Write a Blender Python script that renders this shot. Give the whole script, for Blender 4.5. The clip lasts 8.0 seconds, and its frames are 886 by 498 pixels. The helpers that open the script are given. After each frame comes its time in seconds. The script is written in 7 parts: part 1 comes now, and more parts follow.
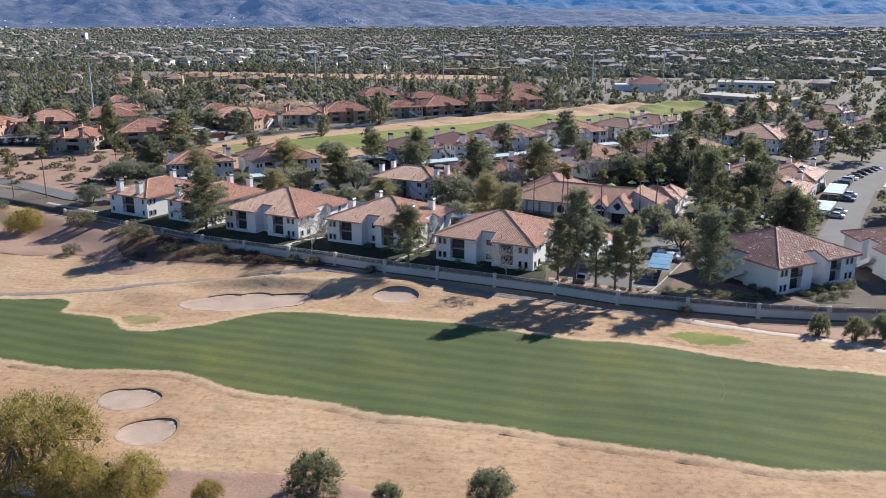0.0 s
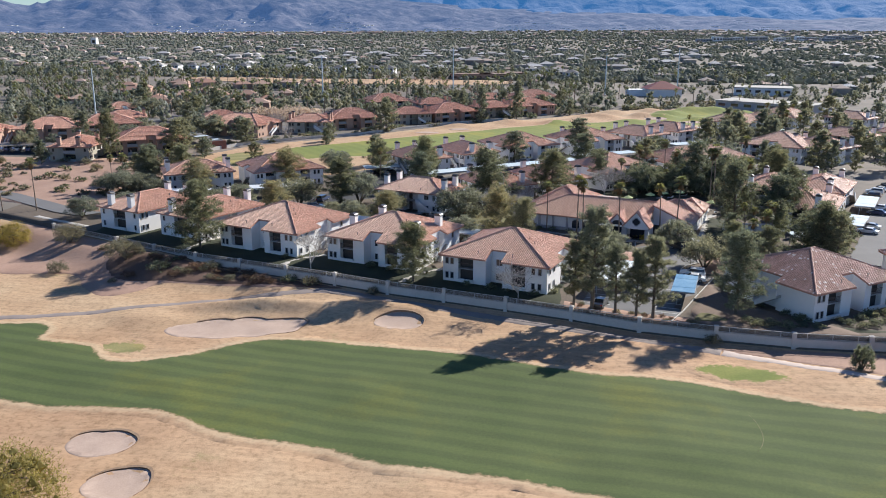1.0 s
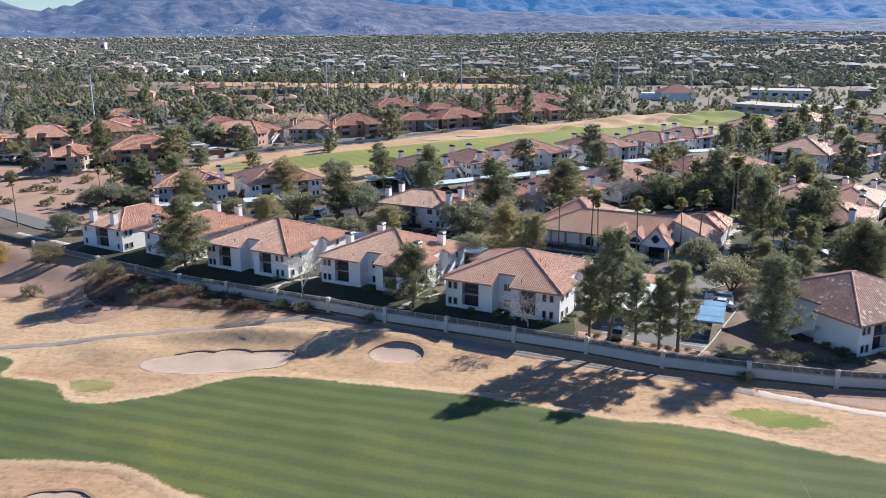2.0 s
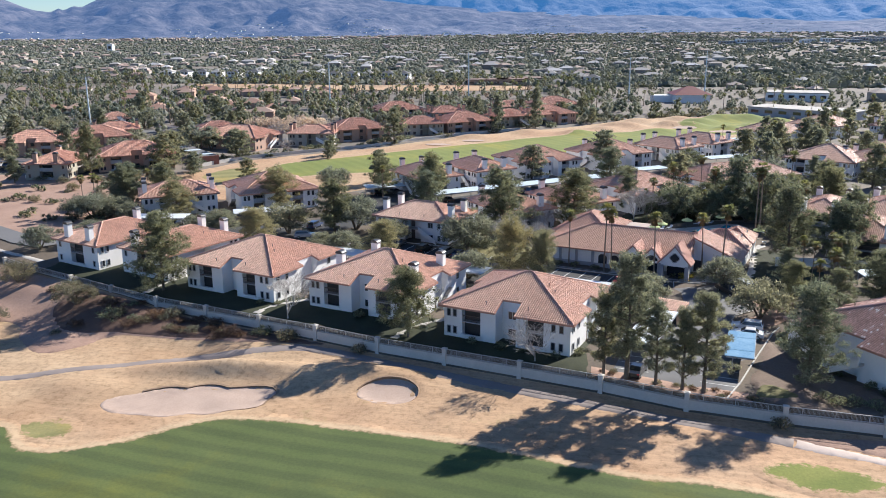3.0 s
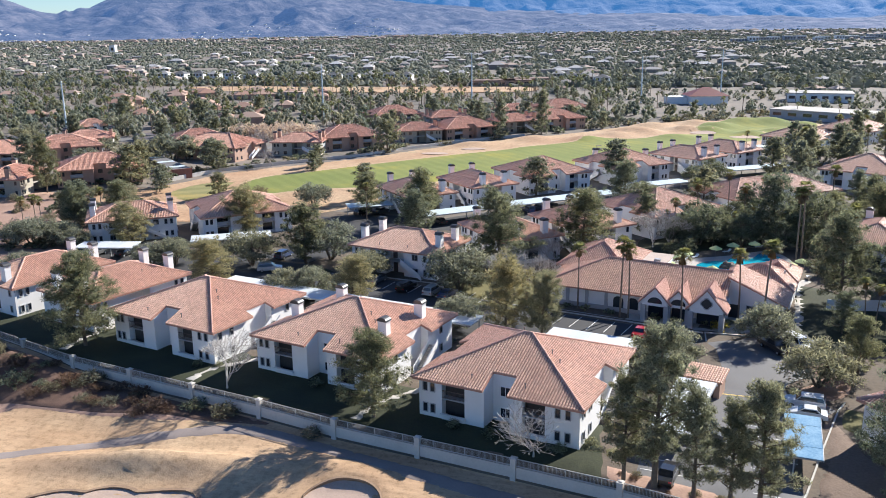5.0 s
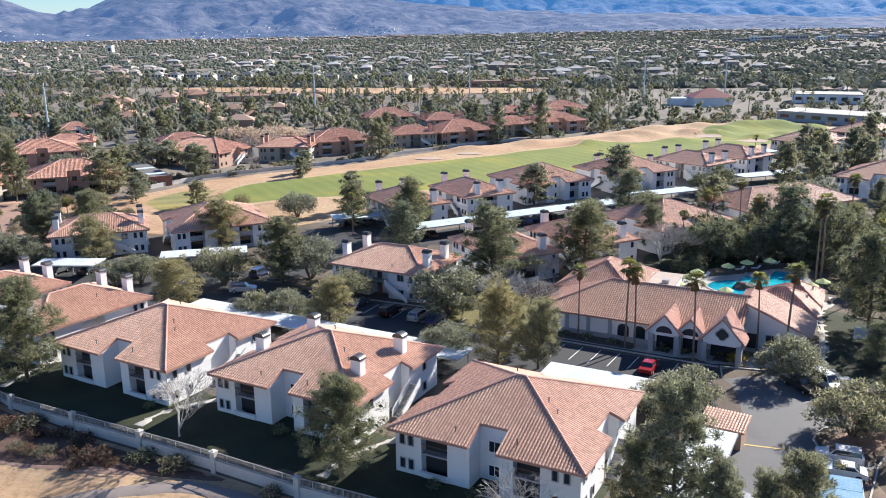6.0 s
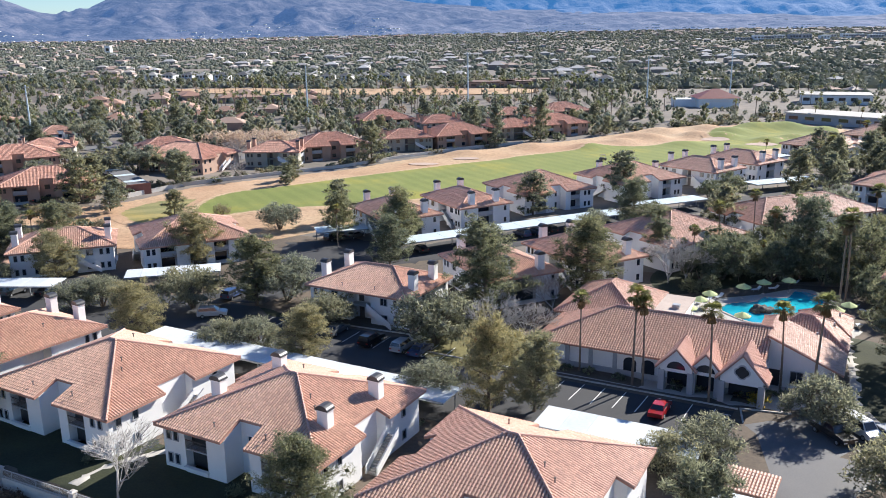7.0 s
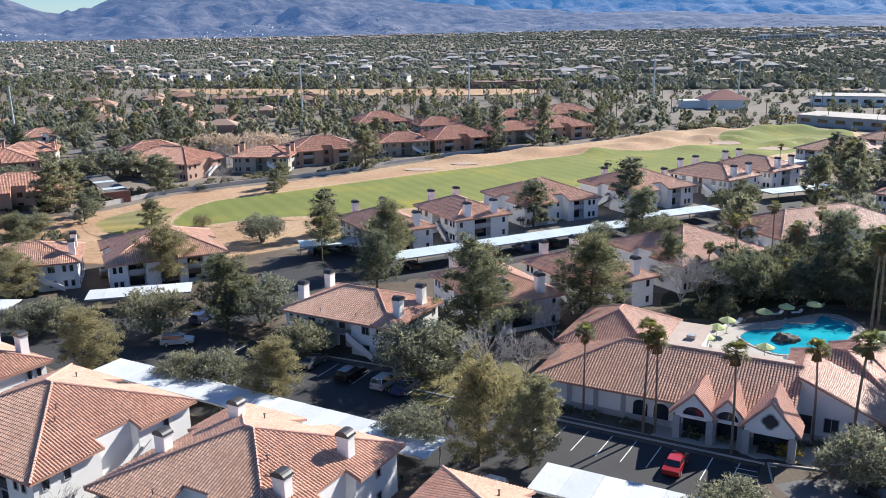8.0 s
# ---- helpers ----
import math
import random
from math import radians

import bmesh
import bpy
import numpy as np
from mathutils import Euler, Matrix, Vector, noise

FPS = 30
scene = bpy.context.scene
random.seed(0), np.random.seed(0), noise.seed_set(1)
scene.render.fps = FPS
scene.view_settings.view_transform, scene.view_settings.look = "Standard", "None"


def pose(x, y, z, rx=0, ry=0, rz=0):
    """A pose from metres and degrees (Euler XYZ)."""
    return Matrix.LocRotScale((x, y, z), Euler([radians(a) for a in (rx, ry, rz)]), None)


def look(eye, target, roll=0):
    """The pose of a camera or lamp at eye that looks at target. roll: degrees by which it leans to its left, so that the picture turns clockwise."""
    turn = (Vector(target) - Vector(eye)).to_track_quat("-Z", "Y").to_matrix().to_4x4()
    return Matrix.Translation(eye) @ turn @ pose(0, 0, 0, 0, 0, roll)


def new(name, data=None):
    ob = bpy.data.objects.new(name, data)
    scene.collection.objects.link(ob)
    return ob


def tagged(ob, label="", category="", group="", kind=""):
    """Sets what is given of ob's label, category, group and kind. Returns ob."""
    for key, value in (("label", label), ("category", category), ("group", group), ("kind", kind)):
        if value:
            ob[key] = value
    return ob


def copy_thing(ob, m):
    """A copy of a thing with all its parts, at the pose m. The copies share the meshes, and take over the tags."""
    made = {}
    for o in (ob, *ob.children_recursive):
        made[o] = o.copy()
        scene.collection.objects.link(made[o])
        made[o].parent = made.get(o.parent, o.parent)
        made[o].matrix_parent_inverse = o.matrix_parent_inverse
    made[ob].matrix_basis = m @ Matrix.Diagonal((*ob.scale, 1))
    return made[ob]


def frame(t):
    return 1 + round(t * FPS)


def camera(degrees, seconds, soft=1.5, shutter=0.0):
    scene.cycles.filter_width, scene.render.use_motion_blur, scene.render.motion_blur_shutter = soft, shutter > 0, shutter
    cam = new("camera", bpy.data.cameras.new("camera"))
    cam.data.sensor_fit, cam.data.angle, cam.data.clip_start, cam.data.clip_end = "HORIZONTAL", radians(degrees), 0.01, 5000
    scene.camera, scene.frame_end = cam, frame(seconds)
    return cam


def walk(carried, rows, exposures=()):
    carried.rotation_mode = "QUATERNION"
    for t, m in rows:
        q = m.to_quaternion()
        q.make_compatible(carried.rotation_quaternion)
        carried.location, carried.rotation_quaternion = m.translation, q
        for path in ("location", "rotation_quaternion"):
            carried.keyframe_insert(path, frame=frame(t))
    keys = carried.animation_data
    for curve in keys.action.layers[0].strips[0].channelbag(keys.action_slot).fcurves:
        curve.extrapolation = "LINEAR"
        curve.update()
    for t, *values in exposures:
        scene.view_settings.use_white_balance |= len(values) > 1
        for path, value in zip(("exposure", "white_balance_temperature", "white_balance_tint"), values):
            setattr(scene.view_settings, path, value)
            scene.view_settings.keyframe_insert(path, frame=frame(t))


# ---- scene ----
import mathutils

cam = camera(55.5, 8.0, 0.95)
PATH = [
    (0, (3.915, -15.194, 45.379), (3.627, -13.286, 44.856), 0.2),
    (0.5, (3.352, -9.567, 45.34), (3.051, -7.659, 44.822), 0.1),
    (1, (2.775, -3.777, 45.353), (2.462, -1.87, 44.839), 0.1),
    (1.5, (2.36, 2.8, 45.388), (2.034, 4.706, 44.878), -0.1),
    (3, (1.106, 23.589, 45.263), (0.747, 25.491, 44.757), -0.3),
    (3.5, (0.851, 30.539, 45.354), (0.482, 32.438, 44.846), -0.4),
    (4, (0.57, 37.601, 45.267), (0.194, 39.499, 44.76), -0.5),
    (4.5, (0.317, 44.774, 45.147), (-0.062, 46.671, 44.64), -0.6),
    (6, (-0.473, 65.761, 44.791), (-0.855, 67.657, 44.284), -0.7),
    (6.5, (-0.682, 72.524, 44.798), (-1.066, 74.42, 44.29), -0.8),
    (7, (-0.957, 79.388, 44.667), (-1.343, 81.283, 44.159), -0.8),
    (7.5, (-1.212, 86.177, 44.514), (-1.603, 88.072, 44.006), -0.8),
    (8, (-1.502, 92.95, 44.444), (-1.897, 94.843, 43.935), -0.8),
]
walk(cam, [(t, look(eye, target, roll)) for t, eye, target, roll in PATH],
     [(0, 0.62), (1, 0.69), (2, 0.81), (3, 0.91), (4.5, 0.98), (6, 1.05), (6.8, 1.03), (7.4, 0.95), (8, 0.86)])

# ---- light ----
SUN_DIR = Vector((0.63, 0.777, math.tan(radians(31)))).normalized()      # towards the sun
world = bpy.data.worlds.new("sky")
scene.world = world
world.use_nodes = True
wn = world.node_tree
sky = wn.nodes.new("ShaderNodeTexSky")
sky.sky_type, sky.sun_disc = "NISHITA", False
sky.sun_elevation, sky.sun_rotation = radians(31), math.atan2(SUN_DIR.x, SUN_DIR.y)
sky.air_density, sky.dust_density, sky.ozone_density, sky.altitude = 1.0, 0.0, 3.0, 600
cool = wn.nodes.new("ShaderNodeMix")
cool.data_type, cool.blend_type = "RGBA", "MULTIPLY"
cool.inputs[0].default_value, cool.inputs[7].default_value = 1.0, (0.76, 0.95, 1.22, 1)
wn.links.new(sky.outputs["Color"], cool.inputs[6])
wn.links.new(cool.outputs[2], wn.nodes["Background"].inputs["Color"])
wn.nodes["Background"].inputs["Strength"].default_value = 0.062
sun = new("sun", bpy.data.lights.new("sun", "SUN"))
sun.data.energy, sun.data.angle, sun.data.color = 5.0, radians(0.55), (0.985, 0.938, 0.868)
sun.matrix_world = look(SUN_DIR * 100, (0, 0, 0))

# ---- materials ----


def nodes_of(name):
    m = bpy.data.materials.new(name)
    m.use_nodes = True
    t = m.node_tree
    return m, t, t.nodes["Principled BSDF"]


def ramp(t, fac, stops):
    r = t.nodes.new("ShaderNodeValToRGB")
    el = r.color_ramp.elements
    while len(el) < len(stops):
        el.new(0.5)
    for e, (p, c) in zip(el, stops):
        e.position, e.color = p, (*c, 1)
    t.links.new(fac, r.inputs["Fac"])
    return r.outputs["Color"]


def noise_tex(t, scale, detail=4, coord="Object", rough=0.6):
    c = t.nodes.new("ShaderNodeTexCoord")
    n = t.nodes.new("ShaderNodeTexNoise")
    n.inputs["Scale"].default_value, n.inputs["Detail"].default_value, n.inputs["Roughness"].default_value = scale, detail, rough
    t.links.new(c.outputs[coord], n.inputs["Vector"])
    return n.outputs["Fac"]


def mix(t, fac, a, b, kind="MIX"):
    m = t.nodes.new("ShaderNodeMix")
    m.data_type, m.blend_type = "RGBA", kind
    for key, v in ((0, fac), (6, a), (7, b)):
        if isinstance(v, (int, float)):
            m.inputs[key].default_value = v
        elif isinstance(v, tuple):
            m.inputs[key].default_value = (*v, 1)
        else:
            t.links.new(v, m.inputs[key])
    return m.outputs[2]


def bump(t, bsdf, height, strength, distance):
    b = t.nodes.new("ShaderNodeBump")
    b.inputs["Strength"].default_value, b.inputs["Distance"].default_value = strength, distance
    t.links.new(height, b.inputs["Height"])
    t.links.new(b.outputs["Normal"], bsdf.inputs["Normal"])


def surface(name, dark, light, scale=1.0, rough=0.85, fine=12.0, relief=0.3, depth=0.02, metal=0.0, varied=0.0, island=0.0):
    """Two colours mixed at a large and a fine scale, with fine relief. varied: by object; island: by loose piece."""
    m, t, b = nodes_of(name)
    big, small = noise_tex(t, scale), noise_tex(t, fine * scale, 3)
    col = ramp(t, big, [(0.3, dark), (0.7, light)])
    col = mix(t, 0.45, col, ramp(t, small, [(0.3, dark), (0.7, light)]))
    for amount, node, out in ((varied, "ShaderNodeObjectInfo", "Random"), (island, "ShaderNodeNewGeometry", "Random Per Island")):
        if amount:
            o = t.nodes.new(node)
            k = 1 - amount
            shade = ramp(t, o.outputs[out], [(0, (k, k, k)), (1, (1 + amount * 0.4, 1 + amount * 0.4, 1 + amount * 0.4))])
            col = mix(t, 1.0, col, shade, "MULTIPLY")
    t.links.new(col, b.inputs["Base Color"])
    b.inputs["Roughness"].default_value, b.inputs["Metallic"].default_value = rough, metal
    if relief:
        bump(t, b, small, relief, depth)
    return m


STUCCO = surface("white_stucco", (0.74, 0.735, 0.725), (0.84, 0.835, 0.825), 0.35, 0.9, 30, 0.2, 0.01)
STUCCO_GREY = surface("grey_stucco", (0.33, 0.34, 0.36), (0.43, 0.44, 0.46), 0.35, 0.9, 30, 0.2, 0.01)
STUCCO_TAN = surface("tan_stucco", (0.42, 0.265, 0.195), (0.56, 0.385, 0.30), 0.3, 0.9, 30, 0.2, 0.01, varied=0.25)
STUCCO_SAGE = surface("greenish_grey_stucco", (0.36, 0.335, 0.275), (0.47, 0.435, 0.36), 0.3, 0.9, 30, 0.2, 0.01, varied=0.25)
TILE = surface("clay_roof_tile", (0.57, 0.33, 0.235), (0.75, 0.48, 0.362), 0.25, 0.55, 16, 0.2, 0.01, island=0.2)


def worn_tile():
    """Faded clay tiles, a few of them flaked to a pale patch."""
    m, t, b = nodes_of("faded_roof_tile")
    col = ramp(t, noise_tex(t, 0.3), [(0.3, (0.42, 0.235, 0.185)), (0.7, (0.56, 0.345, 0.285))])
    g = t.nodes.new("ShaderNodeNewGeometry")
    one = ramp(t, g.outputs["Random Per Island"], [(0, (0.75, 0.75, 0.75)), (1, (1.1, 1.1, 1.1))])
    col = mix(t, 1.0, col, one, "MULTIPLY")
    spot = t.nodes.new("ShaderNodeMath")
    spot.operation = "MULTIPLY"
    t.links.new(ramp(t, g.outputs["Random Per Island"], [(0.90, (0, 0, 0)), (0.93, (1, 1, 1))]), spot.inputs[0])
    t.links.new(ramp(t, noise_tex(t, 0.22, 3), [(0.48, (0, 0, 0)), (0.56, (1, 1, 1))]), spot.inputs[1])
    t.links.new(mix(t, spot.outputs[0], col, (0.78, 0.70, 0.66)), b.inputs["Base Color"])
    b.inputs["Roughness"].default_value = 0.7
    return m


TILE_WORN = worn_tile()
TILE_BASE = surface("clay_roof_underlay", (0.40, 0.20, 0.145), (0.54, 0.30, 0.225), 0.3, 0.85)
TILE_RED = surface("orange_clay_roof_tile", (0.53, 0.27, 0.19), (0.70, 0.40, 0.30), 0.25, 0.75, 16, 0.2, 0.01, island=0.3)
RIDGE = surface("clay_ridge_tile", (0.56, 0.315, 0.24), (0.72, 0.455, 0.365), 0.6, 0.75, 16)
TRIM = surface("dark_trim", (0.10, 0.085, 0.08), (0.16, 0.13, 0.12), 0.8, 0.6)
CHIM_CAP = surface("dark_metal_cap", (0.045, 0.045, 0.048), (0.085, 0.085, 0.09), 1.5, 0.45, metal=0.3)
# near-black fill that stands in for shade inside openings
SHADE_IN = surface("inside_shade", (0.02, 0.022, 0.026), (0.045, 0.047, 0.05), 0.8, 0.4)
BROWN_ROOF = surface("brown_roof_felt", (0.16, 0.10, 0.08), (0.24, 0.16, 0.13), 0.3, 0.9)
BRICK = surface("red_brown_brick", (0.22, 0.09, 0.065), (0.34, 0.15, 0.11), 1.0, 0.9)
GRAVEL_ROOF = surface("pale_roof_gravel", (0.40, 0.32, 0.275), (0.54, 0.45, 0.39), 0.4, 0.95, 20)
ASPHALT = surface("asphalt", (0.030, 0.031, 0.034), (0.055, 0.056, 0.060), 0.12, 0.9, 60, 0.3, 0.01)
ASPHALT_WORN = surface("worn_asphalt", (0.115, 0.115, 0.12), (0.175, 0.172, 0.172), 0.12, 0.9, 60, 0.3, 0.01)
CONCRETE = surface("concrete", (0.36, 0.34, 0.31), (0.50, 0.47, 0.43), 0.25, 0.85, 30)
PATHWAY = surface("grey_brown_path", (0.20, 0.165, 0.15), (0.29, 0.245, 0.225), 0.25, 0.9, 25)
PATH_PALE = surface("pale_path", (0.46, 0.37, 0.32), (0.60, 0.50, 0.44), 0.3, 0.9, 25)
KERB = surface("concrete_kerb", (0.42, 0.40, 0.37), (0.55, 0.53, 0.49), 0.5, 0.85)
PAINT = surface("white_road_paint", (0.62, 0.62, 0.60), (0.78, 0.78, 0.76), 1.5, 0.7)
PAINT_YELLOW = surface("yellow_road_paint", (0.60, 0.42, 0.10), (0.72, 0.52, 0.16), 1.5, 0.7)
WHITE_METAL = surface("white_sheet_metal", (0.60, 0.65, 0.69), (0.74, 0.775, 0.80), 0.3, 0.5, 8, 0.1, varied=0.18)
RAIL = surface("grey_steel_rail", (0.42, 0.42, 0.41), (0.52, 0.52, 0.51), 1.0, 0.55, metal=0.2)
# pale metal whose bluish tint stands for reflected sky
PALE_SKY_METAL = surface("pale_sky_tinted_metal", (0.50, 0.60, 0.65), (0.63, 0.71, 0.75), 0.3, 0.45, 8, 0.1)
# blue with pale streaks: the sky's reflection painted into the roof metal
SKY_METAL = surface("sky_reflection_sheet_metal", (0.075, 0.21, 0.36), (0.30, 0.46, 0.58), 0.5, 0.3, 8, 0.1)
STEEL = surface("galvanised_steel", (0.32, 0.34, 0.36), (0.42, 0.44, 0.46), 0.5, 0.5, metal=0.4)
WALL_BLOCK = surface("pale_block_wall", (0.48, 0.45, 0.41), (0.63, 0.59, 0.54), 0.3, 0.9, 14, 0.4)
# grass with the shade of buildings and trees painted into a near-black green
LAWN_SHADED = surface("shade_coloured_lawn", (0.012, 0.018, 0.008), (0.042, 0.048, 0.018), 0.18, 0.95, 20, 0.6, 0.05)
# dry patchy grass, with sunlight put into its lighter yellow colour
LAWN_DRY_SUNLIT = surface("sunlit_patchy_lawn", (0.075, 0.075, 0.025), (0.20, 0.175, 0.07), 0.12, 0.95, 20, 0.6, 0.05)
LAWN_FAR = surface("distant_turf", (0.10, 0.13, 0.03), (0.17, 0.18, 0.05), 0.05)
DIRT = surface("red_brown_gravel", (0.235, 0.145, 0.108), (0.43, 0.28, 0.21), 0.12, 0.95, 25, 0.7, 0.06)
SAND = surface("bunker_sand", (0.39, 0.285, 0.225), (0.51, 0.385, 0.31), 0.3, 0.95, 14, 0.5, 0.05)
# brown soil, its base colour lowered to carry the shade beside the kerb
SOIL_SHADED = surface("shaded_brown_soil", (0.12, 0.085, 0.065), (0.23, 0.165, 0.125), 0.15, 0.95, 22, 0.7, 0.06)
SOIL = surface("landscape_soil", (0.070, 0.055, 0.042), (0.165, 0.128, 0.095), 0.1, 0.95, 20, 0.6, 0.06)
WORN = surface("worn_turf", (0.13, 0.13, 0.055), (0.22, 0.19, 0.10), 1.2, 0.95, 8, 0.4, 0.03)
LIP = surface("brown_turf_edge", (0.17, 0.112, 0.074), (0.33, 0.225, 0.145), 0.8, 0.95, 14, 0.6, 0.05)
# reddish bank soil with the shade below the wall put into its colour
BANK_SHADED = surface("shaded_shrub_soil", (0.075, 0.044, 0.032), (0.19, 0.112, 0.082), 0.25, 0.95, 20, 0.8, 0.08)
BARK = surface("bark", (0.10, 0.075, 0.055), (0.20, 0.16, 0.125), 2.0, 0.95, 8, 0.6, 0.03)
BARK_PALE = surface("pale_bark", (0.33, 0.31, 0.29), (0.50, 0.47, 0.44), 2.0, 0.95, 8, 0.5, 0.02)
PALM_TRUNK = surface("palm_trunk", (0.16, 0.12, 0.09), (0.27, 0.21, 0.16), 3.0, 0.95, 6, 0.6, 0.02)


def leafy(name, dark, light, rough=0.7):
    m, t, b = nodes_of(name)
    g = t.nodes.new("ShaderNodeNewGeometry")
    o = t.nodes.new("ShaderNodeObjectInfo")
    col = ramp(t, g.outputs["Random Per Island"], [(0, dark), (1, light)])
    tint = ramp(t, o.outputs["Random"], [(0, (0.85, 0.9, 0.95)), (1, (1.12, 1.06, 0.92))])
    col = mix(t, 1.0, col, tint, "MULTIPLY")
    t.links.new(col, b.inputs["Base Color"])
    b.inputs["Roughness"].default_value = rough
    tr = t.nodes.new("ShaderNodeBsdfTranslucent")
    t.links.new(mix(t, 1.0, col, (1.15, 1.1, 0.92), "MULTIPLY"), tr.inputs["Color"])      # leaves let through more than they throw back
    mx = t.nodes.new("ShaderNodeMixShader")
    mx.inputs[0].default_value = 0.6
    t.links.new(b.outputs[0], mx.inputs[1])
    t.links.new(tr.outputs[0], mx.inputs[2])
    t.links.new(mx.outputs[0], t.nodes["Material Output"].inputs["Surface"])
    return m


PINE = leafy("pine_needles", (0.072, 0.088, 0.062), (0.32, 0.34, 0.24))
PINE_GREY = leafy("grey_green_pine_needles", (0.10, 0.113, 0.084), (0.385, 0.398, 0.298))
OLIVE = leafy("olive_leaves", (0.115, 0.128, 0.103), (0.385, 0.398, 0.318))
OLD_PINE = leafy("yellowish_pine_needles", (0.18, 0.172, 0.11), (0.46, 0.43, 0.275))
PALM = leafy("palm_fronds", (0.11, 0.125, 0.055), (0.28, 0.285, 0.13))
SAGE = leafy("desert_shrub_leaves", (0.13, 0.125, 0.095), (0.30, 0.285, 0.215))
MESQUITE = leafy("mesquite_leaves", (0.20, 0.175, 0.05), (0.48, 0.40, 0.15))
FLOWER = leafy("yellow_flowers", (0.12, 0.16, 0.05), (0.62, 0.46, 0.10))
RED_SHRUB = leafy("reddish_shrub_leaves", (0.105, 0.072, 0.056), (0.25, 0.165, 0.13))
TWIGS = leafy("bare_pinkish_twigs", (0.28, 0.23, 0.21), (0.46, 0.39, 0.37))


def rough_colour(t):
    """Dormant straw-coloured rough with bare and greenish patches and faint mowing lines."""
    base = ramp(t, noise_tex(t, 0.05, 6), [(0.3, (0.39, 0.255, 0.155)), (0.5, (0.47, 0.33, 0.212)), (0.75, (0.53, 0.405, 0.275))])
    spots = ramp(t, noise_tex(t, 1.1, 9, rough=0.82), [(0.36, (0.62, 0.60, 0.54)), (0.52, (1.04, 1.03, 1.0))])
    col = mix(t, 1.0, base, spots, "MULTIPLY")
    c = t.nodes.new("ShaderNodeTexCoord")
    mp = t.nodes.new("ShaderNodeMapping")
    mp.inputs["Rotation"].default_value, mp.inputs["Scale"].default_value = (0, 0, radians(18)), (0.22, 1.6, 1)
    t.links.new(c.outputs["Object"], mp.inputs["Vector"])
    n = t.nodes.new("ShaderNodeTexNoise")
    n.inputs["Scale"].default_value, n.inputs["Detail"].default_value, n.inputs["Roughness"].default_value = 0.9, 6, 0.65
    t.links.new(mp.outputs[0], n.inputs["Vector"])
    col = mix(t, 0.6, col, mix(t, 1.0, col, ramp(t, n.outputs["Fac"], [(0.35, (0.80, 0.77, 0.72)), (0.62, (1.12, 1.10, 1.06))]), "MULTIPLY"))
    green = ramp(t, noise_tex(t, 0.11, 8, rough=0.75), [(0.60, (0, 0, 0)), (0.70, (1, 1, 1))])
    col = mix(t, green, col, mix(t, 0.45, col, (0.20, 0.20, 0.07)))
    return mix(t, 1.0, col, ramp(t, noise_tex(t, 0.012, 4), [(0.38, (1.0, 1.0, 1.0)), (0.6, (0.95, 0.86, 0.84))]), "MULTIPLY")


def dry_turf():
    m, t, b = nodes_of("dormant_turf")
    t.links.new(rough_colour(t), b.inputs["Base Color"])
    b.inputs["Roughness"].default_value = 0.95
    bump(t, b, noise_tex(t, 5, 4), 0.6, 0.05)
    return m


ROUGH = dry_turf()


